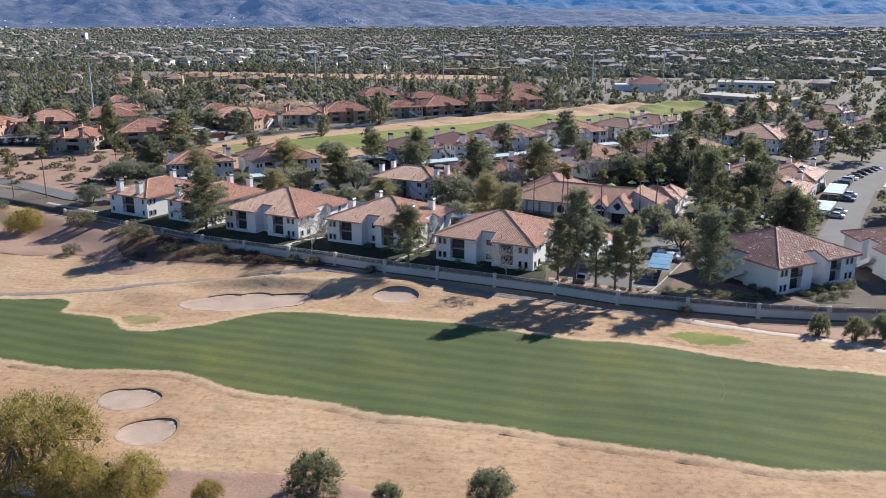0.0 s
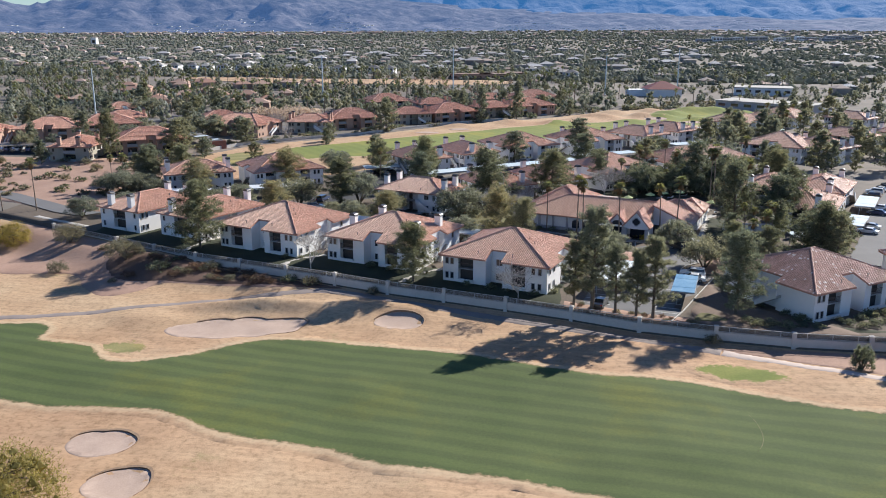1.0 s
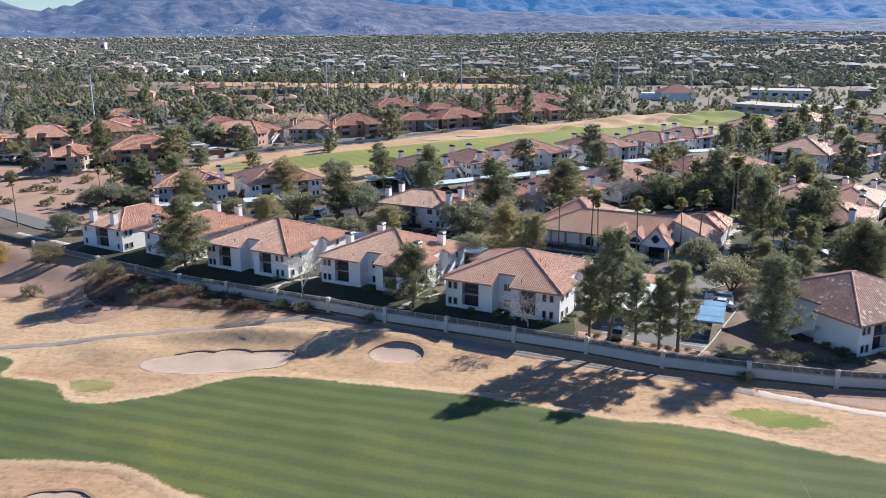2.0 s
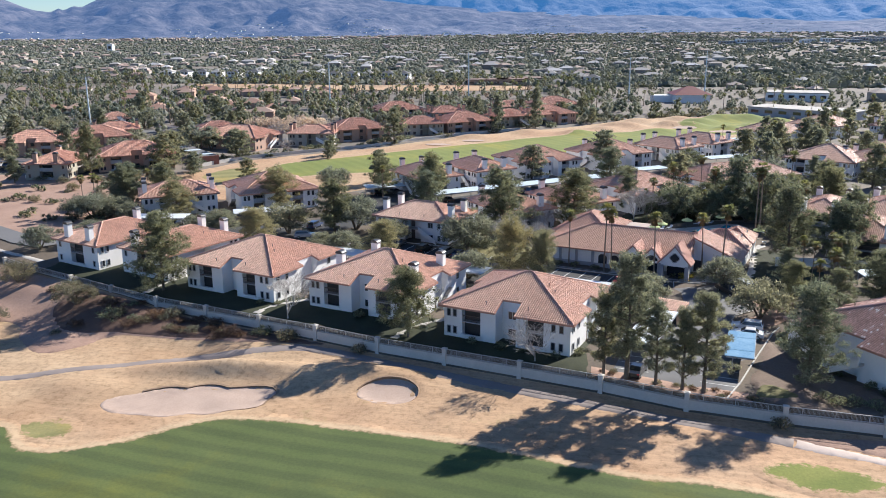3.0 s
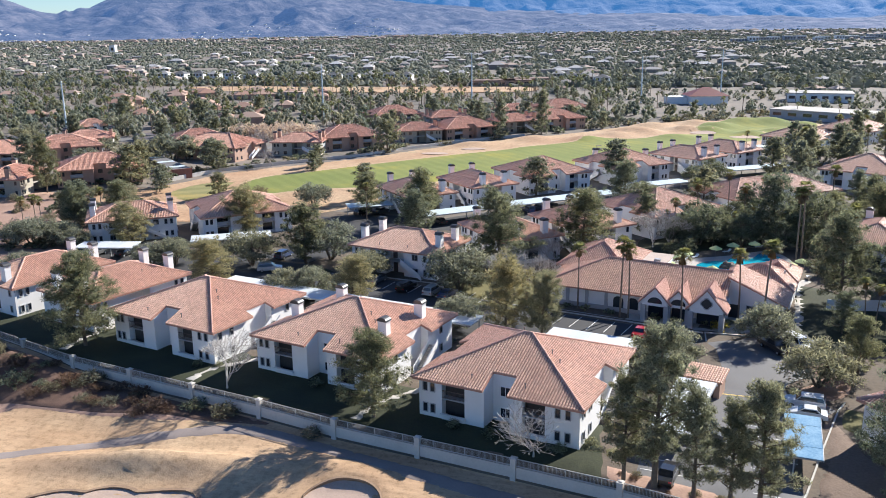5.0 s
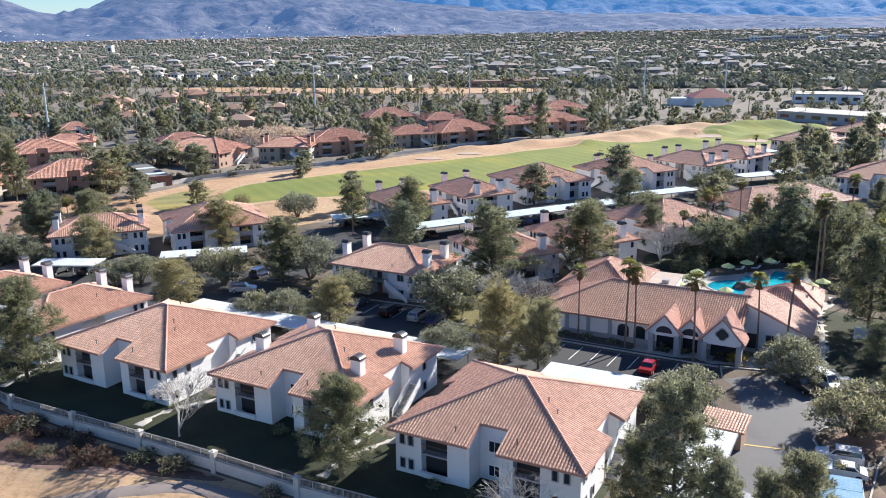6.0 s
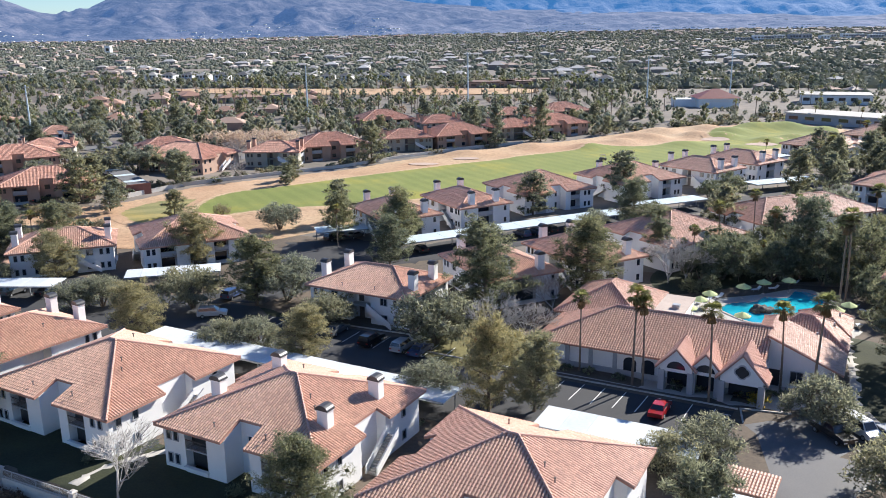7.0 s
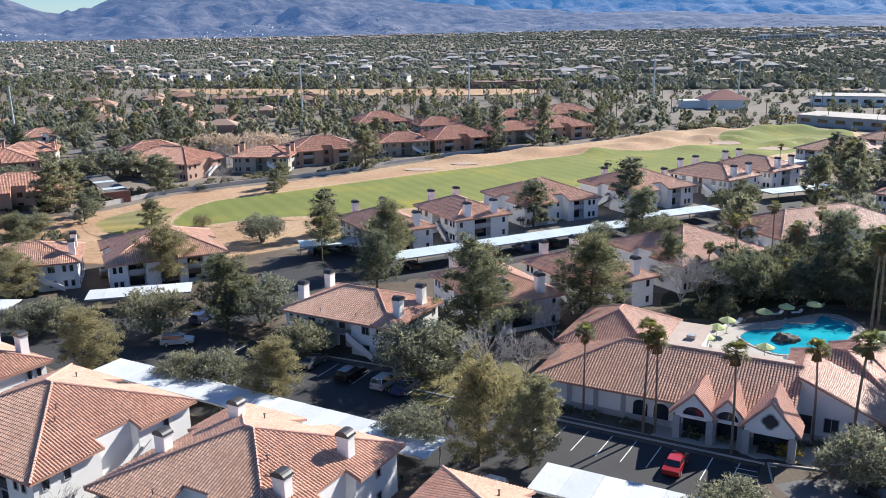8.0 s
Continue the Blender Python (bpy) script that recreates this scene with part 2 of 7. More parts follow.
def turf_striped(name, dark, light, turn, scale, ragged=1.5, fringe=0.34):
    """Mown turf in faint bands; its rim, given by the mesh's 'edge' distance, thins out raggedly into the rough with a bleached fringe."""
    m, t, b = nodes_of(name)
    c = t.nodes.new("ShaderNodeTexCoord")
    mp = t.nodes.new("ShaderNodeMapping")
    mp.inputs["Rotation"].default_value = (0, 0, radians(turn))
    t.links.new(c.outputs["Object"], mp.inputs["Vector"])
    w = t.nodes.new("ShaderNodeTexWave")
    w.inputs["Scale"].default_value, w.inputs["Distortion"].default_value = scale, 0.9
    w.inputs["Detail"].default_value, w.inputs["Detail Scale"].default_value = 4, 0.5
    t.links.new(mp.outputs[0], w.inputs["Vector"])
    band = ramp(t, w.outputs["Fac"], [(0.25, dark), (0.75, light)])
    patch = ramp(t, noise_tex(t, 0.028, 8, rough=0.68), [(0.32, (0.74, 0.84, 0.72)), (0.52, (1.0, 1.0, 1.0)), (0.68, (1.6, 1.28, 0.8))])
    col = mix(t, 1.0, band, patch, "MULTIPLY")
    fine = noise_tex(t, 3.0, 6, rough=0.75)
    col = mix(t, 0.6, col, mix(t, 1.0, col, ramp(t, fine, [(0.3, (0.66, 0.68, 0.62)), (0.7, (1.35, 1.3, 1.2))]), "MULTIPLY"))
    e = t.nodes.new("ShaderNodeAttribute")
    e.attribute_name = "edge"
    wob = t.nodes.new("ShaderNodeMath")
    wob.operation = "MULTIPLY_ADD"
    t.links.new(noise_tex(t, 0.8, 9, rough=0.8), wob.inputs[0])
    wob.inputs[1].default_value, wob.inputs[2].default_value = 2 * ragged, -ragged
    add = t.nodes.new("ShaderNodeMath")
    add.operation = "ADD"
    t.links.new(e.outputs["Fac"], add.inputs[0])
    t.links.new(wob.outputs[0], add.inputs[1])
    rng_ = t.nodes.new("ShaderNodeMapRange")
    rng_.inputs[1].default_value, rng_.inputs[2].default_value = -0.2, 0.35
    t.links.new(add.outputs[0], rng_.inputs[0])
    dist = t.nodes.new("ShaderNodeMapRange")
    dist.inputs[1].default_value, dist.inputs[2].default_value = -2.0, 2.0
    t.links.new(add.outputs[0], dist.inputs[0])
    pale = ramp(t, dist.outputs[0], [(0.12, (0, 0, 0)), (0.34, (fringe, fringe, fringe)), (0.44, (fringe, fringe, fringe)), (0.52, (0, 0, 0))])
    rough = mix(t, pale, rough_colour(t), (0.60, 0.49, 0.32))
    t.links.new(mix(t, rng_.outputs[0], rough, col), b.inputs["Base Color"])
    b.inputs["Roughness"].default_value = 0.95
    bump(t, b, fine, 0.5, 0.04)
    return m


FAIRWAY = turf_striped("fairway_turf", (0.066, 0.091, 0.027), (0.085, 0.114, 0.033), 100, 0.095)
FAIRWAY_FAR = turf_striped("bright_fairway_turf", (0.170, 0.196, 0.042), (0.190, 0.214, 0.048), 140, 0.07, 3.0)
THIN_GREEN = turf_striped("thin_turf", (0.20, 0.19, 0.075), (0.26, 0.235, 0.10), 60, 0.05, 3.4, 0.0)
GREEN = turf_striped("watered_turf", (0.17, 0.195, 0.042), (0.215, 0.225, 0.055), 60, 0.05, 3.4, 0.0)


def plain_far():
    m, t, b = nodes_of("valley_ground")
    col = ramp(t, noise_tex(t, 0.012, 8), [(0.3, (0.115, 0.11, 0.098)), (0.5, (0.185, 0.162, 0.145)), (0.72, (0.28, 0.235, 0.208))])
    col = mix(t, 0.35, col, ramp(t, noise_tex(t, 0.15, 5), [(0.3, (0.06, 0.062, 0.035)), (0.7, (0.27, 0.21, 0.16))]))
    t.links.new(col, b.inputs["Base Color"])
    b.inputs["Roughness"].default_value = 0.95
    return m


VALLEY = plain_far()


def glassy(name, colour, rough=0.05):
    m, t, b = nodes_of(name)
    b.inputs["Base Color"].default_value = (*colour, 1)
    b.inputs["Roughness"].default_value, b.inputs["Specular IOR Level"].default_value = rough, 0.8
    return m


PANE = glassy("window_glass", (0.03, 0.035, 0.045))

# ---- mesh helpers ----


class Shape:
    """Collects faces for one mesh."""

    def __init__(self):
        self.v, self.f = [], []

    def poly(self, pts):
        n = len(self.v)
        self.v += [tuple(p) for p in pts]
        self.f.append(tuple(range(n, n + len(pts))))
        return self

    def box(self, cx, cy, cz, sx, sy, sz, rz=0.0, taper=1.0):
        """A box by its middle and its full sizes; taper: the top's size against the base's."""
        c, s, n = math.cos(rz), math.sin(rz), len(self.v)
        for dz in (-0.5, 0.5):
            k = taper if dz > 0 else 1.0
            for dx, dy in ((-0.5, -0.5), (0.5, -0.5), (0.5, 0.5), (-0.5, 0.5)):
                x, y = dx * sx * k, dy * sy * k
                self.v.append((cx + c * x - s * y, cy + s * x + c * y, cz + dz * sz))
        for q in ((0, 3, 2, 1), (4, 5, 6, 7), (0, 1, 5, 4), (1, 2, 6, 5), (2, 3, 7, 6), (3, 0, 4, 7)):
            self.f.append(tuple(n + i for i in q))
        return self

    def tube(self, a, b, r0, r1, sides=6, caps=True):
        a, b = Vector(a), Vector(b)
        d = (b - a).normalized()
        u = d.orthogonal().normalized()
        w = d.cross(u)
        n = len(self.v)
        for p, r in ((a, r0), (b, r1)):
            for i in range(sides):
                g = 2 * math.pi * i / sides
                self.v.append(tuple(p + (u * math.cos(g) + w * math.sin(g)) * r))
        for i in range(sides):
            j = (i + 1) % sides
            self.f.append((n + i, n + j, n + sides + j, n + sides + i))
        if caps:
            self.f.append(tuple(n + sides + i for i in range(sides)))
            self.f.append(tuple(n + sides - 1 - i for i in range(sides)))
        return self

    def prism(self, pts, z0, z1):
        """An upright prism over a counter-clockwise outline; z1: a number, or a function of x and y."""
        n, k = len(self.v), len(pts)
        top = z1 if callable(z1) else (lambda x, y: z1)
        self.v += [(x, y, z0) for x, y in pts] + [(x, y, top(x, y)) for x, y in pts]
        for i in range(k):
            j = (i + 1) % k
            self.f.append((n + i, n + j, n + k + j, n + k + i))
        self.f.append(tuple(n + k + i for i in range(k)))
        self.f.append(tuple(n + k - 1 - i for i in range(k)))
        return self

    def mesh(self, name, material=None, smooth=False):
        me = bpy.data.meshes.new(name)
        me.from_pydata(self.v, [], self.f)
        me.validate()
        if material:
            me.materials.append(material)
        if smooth:
            me.polygons.foreach_set("use_smooth", [True] * len(me.polygons))
        return me


def part(name, shape, material, parent=None, label="", smooth=False):
    ob = new(name, shape.mesh(name, material, smooth) if isinstance(shape, Shape) else shape)
    if parent:
        ob.parent = parent
    if label:
        ob["label"] = label
    return ob


def thing(name, m, label, category, group=""):
    ob = new(name)
    ob.empty_display_size = 0.5
    ob.matrix_basis = m
    return tagged(ob, label, category, group)


# ---- ground ----
WALL_LINE = ((-200, 205), (-130, 176), (-108, 166), (-85.5, 156.4), (-74, 151.7), (-63.2, 148.6), (-52.5, 145.6), (-41.8, 142.5), (-30.8, 138.9),
             (-20, 136.1), (-8.8, 133.2), (2.4, 130.2), (13.2, 126.5), (24.7, 124.4), (35.9, 123.2), (47, 123.4), (62, 124.5), (200, 126))
WX, WY = np.array([p[0] for p in WALL_LINE], float), np.array([p[1] for p in WALL_LINE], float)


def wall_y(x):
    return float(np.interp(x, WX, WY))


def smooth(a, b, x):
    k = min(1.0, max(0.0, (x - a) / (b - a)))
    return k * k * (3 - 2 * k)


# bunkers: outline, depth, height of the mound round it
BUNKER_PLANS = ((((-64.4, 117.1), (-64.3, 119.2), (-60.7, 121.2), (-58.5, 123.0), (-54.2, 123.9), (-51.9, 125.5), (-48.3, 125.0), (-44.8, 126.1), (-42.0, 126.1), (-40.6, 124.4), (-41.3, 122.0), (-41.2, 119.7),
                  (-45.0, 118.1), (-50.3, 116.7), (-57.1, 115.4), (-61.6, 115.2)), 0.20, 0.16),
                (((-30.6, 126.0), (-29.3, 128.7), (-25.7, 129.9), (-22.8, 128.8), (-21.6, 126.3), (-22.4, 123.9), (-25.4, 122.9), (-28.5, 123.6)), 0.20, 0.30),
                (((-56.9, 79.2), (-56.5, 81.6), (-53.5, 82.9), (-49.7, 82.6), (-48.1, 81.1), (-48.5, 78.8), (-51.0, 76.7), (-54.1, 76.7)), 0.10, 0.20),
                (((-49.2, 70.0), (-48.8, 72.8), (-46.4, 74.5), (-43.4, 74.7), (-42.1, 72.9), (-41.9, 70.0), (-43.9, 67.6), (-46.8, 67.8)), 0.15, 0.16))
TURNS = np.linspace(-math.pi, math.pi, 73)


def bunker_table(plan):
    """Middle of a bunker and its reach at each angle round it."""
    mid = np.mean(plan, 0)
    d = np.array(plan) - mid
    g, r = np.arctan2(d[:, 1], d[:, 0]), np.hypot(d[:, 0], d[:, 1])
    o = np.argsort(g)
    reach = np.interp(TURNS, np.concatenate([g[o][-1:] - 2 * math.pi, g[o], g[o][:1] + 2 * math.pi]), np.concatenate([r[o][-1:], r[o], r[o][:1]]))
    k = np.array([0.2, 0.6, 0.2])
    ring = np.convolve(np.concatenate([reach[-2:-1], reach, reach[1:2]]), k, "valid")
    return float(mid[0]), float(mid[1]), ring


BUNKERS = [(*bunker_table(plan), deep, mound) for plan, deep, mound in BUNKER_PLANS]


def bunker_reach(b, x, y):
    dx, dy = x - b[0], y - b[1]
    return math.hypot(dx, dy) / float(np.interp(math.atan2(dy, dx), TURNS, b[2]))


def ground_z(x, y):
    v = y - wall_y(x)
    if v < 0:
        z = -2.2 + 0.018 * min(60, max(-75, x))
        z += (-2.15 - z) * smooth(-13, -2, v)
        z += 0.45 * (noise.noise((x * 0.06, y * 0.06, 1.7)) + 0.4 * noise.noise((x * 0.17, y * 0.17, 5.1))) * smooth(-3, -9, v)
        # berms behind the long bunker and along the wall on the dry side
        z += 2.1 * math.exp(-((x + 50) / 13) ** 2 - ((y - 130.2 - 0.12 * (x + 50)) / 2.2) ** 2) + 0.6 * math.exp(-((x + 70) / 7) ** 2 - ((y - 122) / 4) ** 2) + 0.7 * math.exp(-((x + 38) / 5) ** 2 - ((y - 129) / 2.6) ** 2) + 0.5 * math.exp(-((x + 27) / 8) ** 2 - ((y - 132.3) / 2.2) ** 2)
        z += 1.3 * smooth(-62, -84, x) * smooth(-16, -4, v)
        for b in BUNKERS:
            if abs(x - b[0]) < 26 and abs(y - b[1]) < 14:
                r = bunker_reach(b, x, y)
                z += b[4] * math.exp(-((r - 1.15) / 0.22) ** 2) * (1 if y > b[1] else 0.35) - b[3] * (1 - smooth(0.80, 1.0, r)) + 0.10 * math.exp(-((r - 1.75) / 0.12) ** 2)
        return z
    z = 1.0 * smooth(235, 300, y)
    if y > 500:
        z += (y - 500) * 0.0012
    if y > 1500:                                    # the valley floor climbs to the foot of the mountains
        z += (y - 1500) * (0.0048 + 0.0050 * smooth(-1500, 600, x))
    return z + 0.5 * noise.noise((x * 0.02, y * 0.02, 3.0)) * smooth(232, 300, y)


def spread(a, b, step):
    return list(np.arange(a, b - step / 2, step))


def far_steps(start, end, step, grow):
    out, x = [], start
    while x < end:
        out.append(x)
        step *= grow
        x += step
    return out + [end]


XS = [-x for x in reversed(far_steps(112, 4600, 6, 1.25))] + spread(-110.75, 66, 1.25) + far_steps(68, 4600, 6, 1.25)
VS = [-v for v in reversed(far_steps(98, 700, 6, 1.35))] + spread(-96, -2, 1.25) + [-1.6, -0.8, -0.17, 0.17, 2] + spread(5, 240, 5) + far_steps(245, 4650, 12, 1.16)


def sheet_y(x, v):
    return v + 135 + (wall_y(x) - 135) * (1 - smooth(60, 220, abs(v)))


gv, gf, gm = [], [], []
for v in VS:
    for x in XS:
        y = sheet_y(x, v)
        gv.append((x, y, ground_z(x, y)))
nx = len(XS)
for j in range(len(VS) - 1):
    for i in range(nx - 1):
        gf.append((j * nx + i, j * nx + i + 1, (j + 1) * nx + i + 1, (j + 1) * nx + i))
        x, v = XS[i], VS[j]
        gm.append(0 if v < -0.3 else (1 if v < 105 and -150 < x < 150 else 2))
gme = bpy.data.meshes.new("ground")
gme.from_pydata(gv, [], gf)
for mt in (ROUGH, SOIL, VALLEY):
    gme.materials.append(mt)
gme.polygons.foreach_set("material_index", gm)
gme.polygons.foreach_set("use_smooth", [True] * len(gf))
tagged(new("ground", gme), "dormant straw-coloured turf, landscape soil and valley floor", "ground", kind="structure")


def rounded(points, step=1.5):
    """A closed smooth outline through the plan's corner points."""
    out, n = [], len(points)
    for i in range(n):
        p0, p1, p2, p3 = (Vector(points[(i + k) % n]) for k in (-1, 0, 1, 2))
        steps = max(2, int((p2 - p1).length / step))
        for k in range(steps):
            t = k / steps
            out.append(0.5 * ((2 * p1) + (p2 - p0) * t + (2 * p0 - 5 * p1 + 4 * p2 - p3) * t * t + (3 * p1 - p0 - 3 * p2 + p3) * t ** 3))
    return [(p.x, p.y) for p in out]


def inside(x, y, outline):
    hit, n = False, len(outline)
    for i in range(n):
        (x0, y0), (x1, y1) = outline[i], outline[i - 1]
        if (y0 > y) != (y1 > y) and x < (x1 - x0) * (y - y0) / (y1 - y0) + x0:
            hit = not hit
    return hit


def drape(name, outline, lift, material, label, category, step=1.5, kind="structure", zf=ground_z, rim=None):
    """A thin sheet laid on the ground within an outline."""
    from_xy = [Vector(p) for p in outline]
    n = len(from_xy)
    ys = [p[1] for p in outline]
    pts = list(from_xy)
    poly = np.array(outline)
    if rim is None and lift <= 0.12:               # an inner ring at full height, so that the rim itself can dip under the ground
        area = sum(outline[i - 1][0] * outline[i][1] - outline[i][0] * outline[i - 1][1] for i in range(n))
        for i in range(n):
            d = (from_xy[(i + 1) % n] - from_xy[i - 1])
            if d.length > 1e-6:
                w = Vector((-d.y, d.x)).normalized() * (0.14 if area > 0 else -0.14)
                q = from_xy[i] + w
                if inside(q.x, q.y, outline):
                    pts.append(q)
    y = min(ys) + step / 2
    while y < max(ys):
        # spans of this row inside the outline
        cuts = sorted((poly[i - 1][0] + (y - poly[i - 1][1]) / (poly[i][1] - poly[i - 1][1]) * (poly[i][0] - poly[i - 1][0]))
                      for i in range(n) if (poly[i][1] > y) != (poly[i - 1][1] > y))
        for a, b in zip(cuts[::2], cuts[1::2]):
            x = a + step * 0.6
            while x < b - step * 0.5:
                pts.append(Vector((x, y)))
                x += step
        y += step
    res = mathutils.geometry.delaunay_2d_cdt(pts, [(i, (i + 1) % n) for i in range(n)], [list(range(n))], 1, 1e-4)
    me = bpy.data.meshes.new(name)
    flat = np.array([(p.x, p.y) for p in res[0]])
    line = np.array(rim or outline)
    near = np.full(len(flat), 1e9)
    bare = np.ones(len(flat))
    bare[:n] = 0.0
    for a, b in zip(line, np.roll(line, -1, 0)):
        d = b - a
        k = np.clip(((flat - a) @ d) / max(1e-9, d @ d), 0, 1)
        near = np.minimum(near, np.hypot(*(flat - a - k[:, None] * d).T))
    me.from_pydata([(p.x, p.y, zf(p.x, p.y) + (lift if n_ > 0.05 or lift > 0.12 else -0.03)) for p, n_ in zip(res[0], near if rim is None else bare)], [], [tuple(f) for f in res[2]])
    if rim:
        sign = [1.0 if inside(x, y, rim) else -1.0 for x, y in flat]
        me.attributes.new("edge", "FLOAT", "POINT").data.foreach_set("value", (near * np.array(sign)).astype(np.float32))
    me.materials.append(material)
    me.polygons.foreach_set("use_smooth", [True] * len(me.polygons))
    return tagged(new(name, me), label, category, kind=kind)


FAIR = ((-130, 112), (-97, 116), (-86, 117.4), (-82.4, 114.5), (-81.2, 110), (-72, 109.4), (-67, 104.7), (-61.5, 104), (-55, 107.4), (-49.5, 112.4), (-45, 115.3),
        (-33, 115.6), (-18.5, 113.5), (-8, 111.5), (5, 108.3), (13, 107.8), (21, 106.6), (31, 102.6), (40, 100), (52, 98), (66, 94), (74, 84), (60, 76),
        (46, 73.6), (38, 72.6), (29, 71.4), (20.5, 73.0), (11, 74.8), (4.8, 76.4), (-2, 78), (-12, 79), (-18, 79.5), (-26, 82.7), (-38, 83.8),
        (-45, 87), (-51.5, 89.2), (-66, 88.8), (-79, 90.4), (-130, 94))
def turf(name, outline, lift, material, label, category, step, wide, zf=None):
    """Turf whose ragged rim is the outline; the sheet itself reaches a little further."""
    ring = [Vector(p) for p in outline]
    n = len(ring)
    area = sum(outline[i - 1][0] * outline[i][1] - outline[i][0] * outline[i - 1][1] for i in range(n))
    out = []
    for i in range(n):
        d = (ring[(i + 2) % n] - ring[i - 2]).normalized()
        q = ring[i] + Vector((d.y, -d.x)) * (wide if area > 0 else -wide)
        out.append((q.x, q.y))
    return drape(name, out, lift, material, label, category, step, rim=list(outline), zf=zf or ground_z)


turf("fairway", rounded(FAIR, 1.2), 0.11, FAIRWAY, "green mown fairway with alternating light and dark stripes", "fairway", 1.5, 2.2)
for b in BUNKERS:
    ring = [(b[0] + math.cos(g) * 0.96 * k, b[1] + math.sin(g) * 0.96 * k) for g, k in zip(TURNS[:-1], b[2][:-1])]
    drape("bunker", ring, 0.06, SAND, "golf bunker of raked greyish pink sand with a grass lip", "sand bunker", 0.9)
    lip = Shape()
    n = len(ring)
    top = [(b[0] + (x - b[0]) * 1.03, b[1] + (y - b[1]) * 1.03) for x, y in ring]
    for i in range(n):
        j = (i + 1) % n
        if math.sin(TURNS[i]) > 0.12 or math.cos(TURNS[i]) > 0.8:
            (x0, y0), (x1, y1), (u0, v0), (u1, v1) = ring[i], ring[j], top[i], top[j]
            z0, z1 = ground_z(x0, y0) - 0.1, ground_z(x1, y1) - 0.1
            h0, h1 = ground_z(u0, v0 + 0.35) + 0.05, ground_z(u1, v1 + 0.35) + 0.05
            lip.poly([(x0, y0, z0), (x0, y0 - 0.05, h0), (x1, y1 - 0.05, h1), (x1, y1, z1)])
            lip.poly([(x0, y0 - 0.05, h0), (u0, v0 + 0.35, h0 - 0.02), (u1, v1 + 0.35, h1 - 0.02), (x1, y1 - 0.05, h1)])
    tagged(part("bunker_lip", lip, LIP), "ragged brown turf lip hanging over the bunker's edge", "bunker lip", kind="structure")

WORN_LINE = ((24.6, 99.4), (25.4, 96.0), (25.6, 92.4), (25.0, 89.4), (24.1, 87.5))
PATH_A = ((-130, 110), (-102, 117.5), (-91, 120.6), (-79.7, 124.8), (-73.1, 127.8), (-66.6, 131.0), (-57.3, 134.9), (-50.4, 137.4), (-44.3, 139.2), (-38.7, 138.6), (-31.2, 136.2), (-22.4, 133.2), (-9.8, 129.6),
          (-2.6, 127.4), (4.2, 125.6), (13.7, 122.9), (24.9, 119.7), (31.3, 117.4), (39.1, 114.2), (46.5, 111.0), (51.1, 108.6), (66, 101))


def strip(line, width):
    """The outline of a band along a line of points."""
    pts = [Vector(p) for p in line]
    smooth_line = []
    for i in range(len(pts) - 1):
        p0, p1, p2, p3 = pts[max(0, i - 1)], pts[i], pts[i + 1], pts[min(len(pts) - 1, i + 2)]
        n = max(2, int((p2 - p1).length / 2.0))
        for k in range(n):
            t = k / n
            smooth_line.append(0.5 * ((2 * p1) + (p2 - p0) * t + (2 * p0 - 5 * p1 + 4 * p2 - p3) * t * t + (3 * p1 - p0 - 3 * p2 + p3) * t ** 3))
    smooth_line.append(pts[-1])
    a, b = [], []
    for i, p in enumerate(smooth_line):
        d = (smooth_line[min(i + 1, len(smooth_line) - 1)] - smooth_line[max(i - 1, 0)]).normalized()
        n = Vector((-d.y, d.x)) * width / 2
        a.append(tuple(p + n))
        b.append(tuple(p - n))
    return b + a[::-1]


drape("worn_line", strip(WORN_LINE, 0.34), 0.115, WORN, "pale curved scuff across the fairway turf", "turf wear", 0.5)
drape("cart_path", strip(PATH_A[:17], 2.4), 0.055, PATHWAY, "grey concrete golf cart path winding beside the wall", "path", 1.0)
drape("cart_path", strip(PATH_A[16:], 2.2), 0.055, PATH_PALE, "pale pinkish concrete golf cart path on the gravel", "path", 1.0)
# the shaded stretch of the bank, laid as a darker sheet over the gravel
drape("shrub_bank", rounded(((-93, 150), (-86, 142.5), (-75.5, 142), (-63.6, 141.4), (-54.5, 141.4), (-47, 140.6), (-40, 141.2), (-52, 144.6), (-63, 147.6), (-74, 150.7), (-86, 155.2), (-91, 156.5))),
      0.085, BANK_SHADED, "bank of shrubby soil below the block wall, coloured dark for shade", "gravel bank")
drape("dirt_bank", rounded(((-128, 150), (-112, 143), (-98, 145), (-91, 138), (-84.1, 133), (-79.6, 136), (-75.5, 141.2), (-66, 140.8), (-56, 140.2), (-46, 140.8), (-40, 141.4), (-52, 144.6), (-63, 147.6), (-74, 150.7), (-86, 155.5), (-108, 165), (-128, 173))),
      0.045, DIRT, "bare red-brown gravel bank below the block wall", "gravel bank")
drape("dirt_bank", rounded(((-58, 61), (-49, 64.2), (-38, 63.2), (-26, 64.6), (-19, 63.3), (-12, 60.4), (0, 58), (0, 40), (-70, 40), (-70, 58))),
      0.045, DIRT, "bare red-brown gravel at the edge of the rough", "gravel bank")
drape("dirt_bank", rounded(((24, 121), (34, 117.6), (46, 113), (66, 105), (90, 100), (90, 122), (62, 123.6), (47, 122.4), (36, 122.2))), 0.045, DIRT,
      "bare red-brown gravel below the curved wall", "gravel bank")
turf("green_patch", rounded(((20, 112.6), (25.8, 114.6), (30.5, 112.4), (32.5, 110), (26, 108.8), (21.5, 110.6)), 1.0), 0.06, GREEN, "bright green watered patch of turf", "turf patch", 1.0, 1.5)
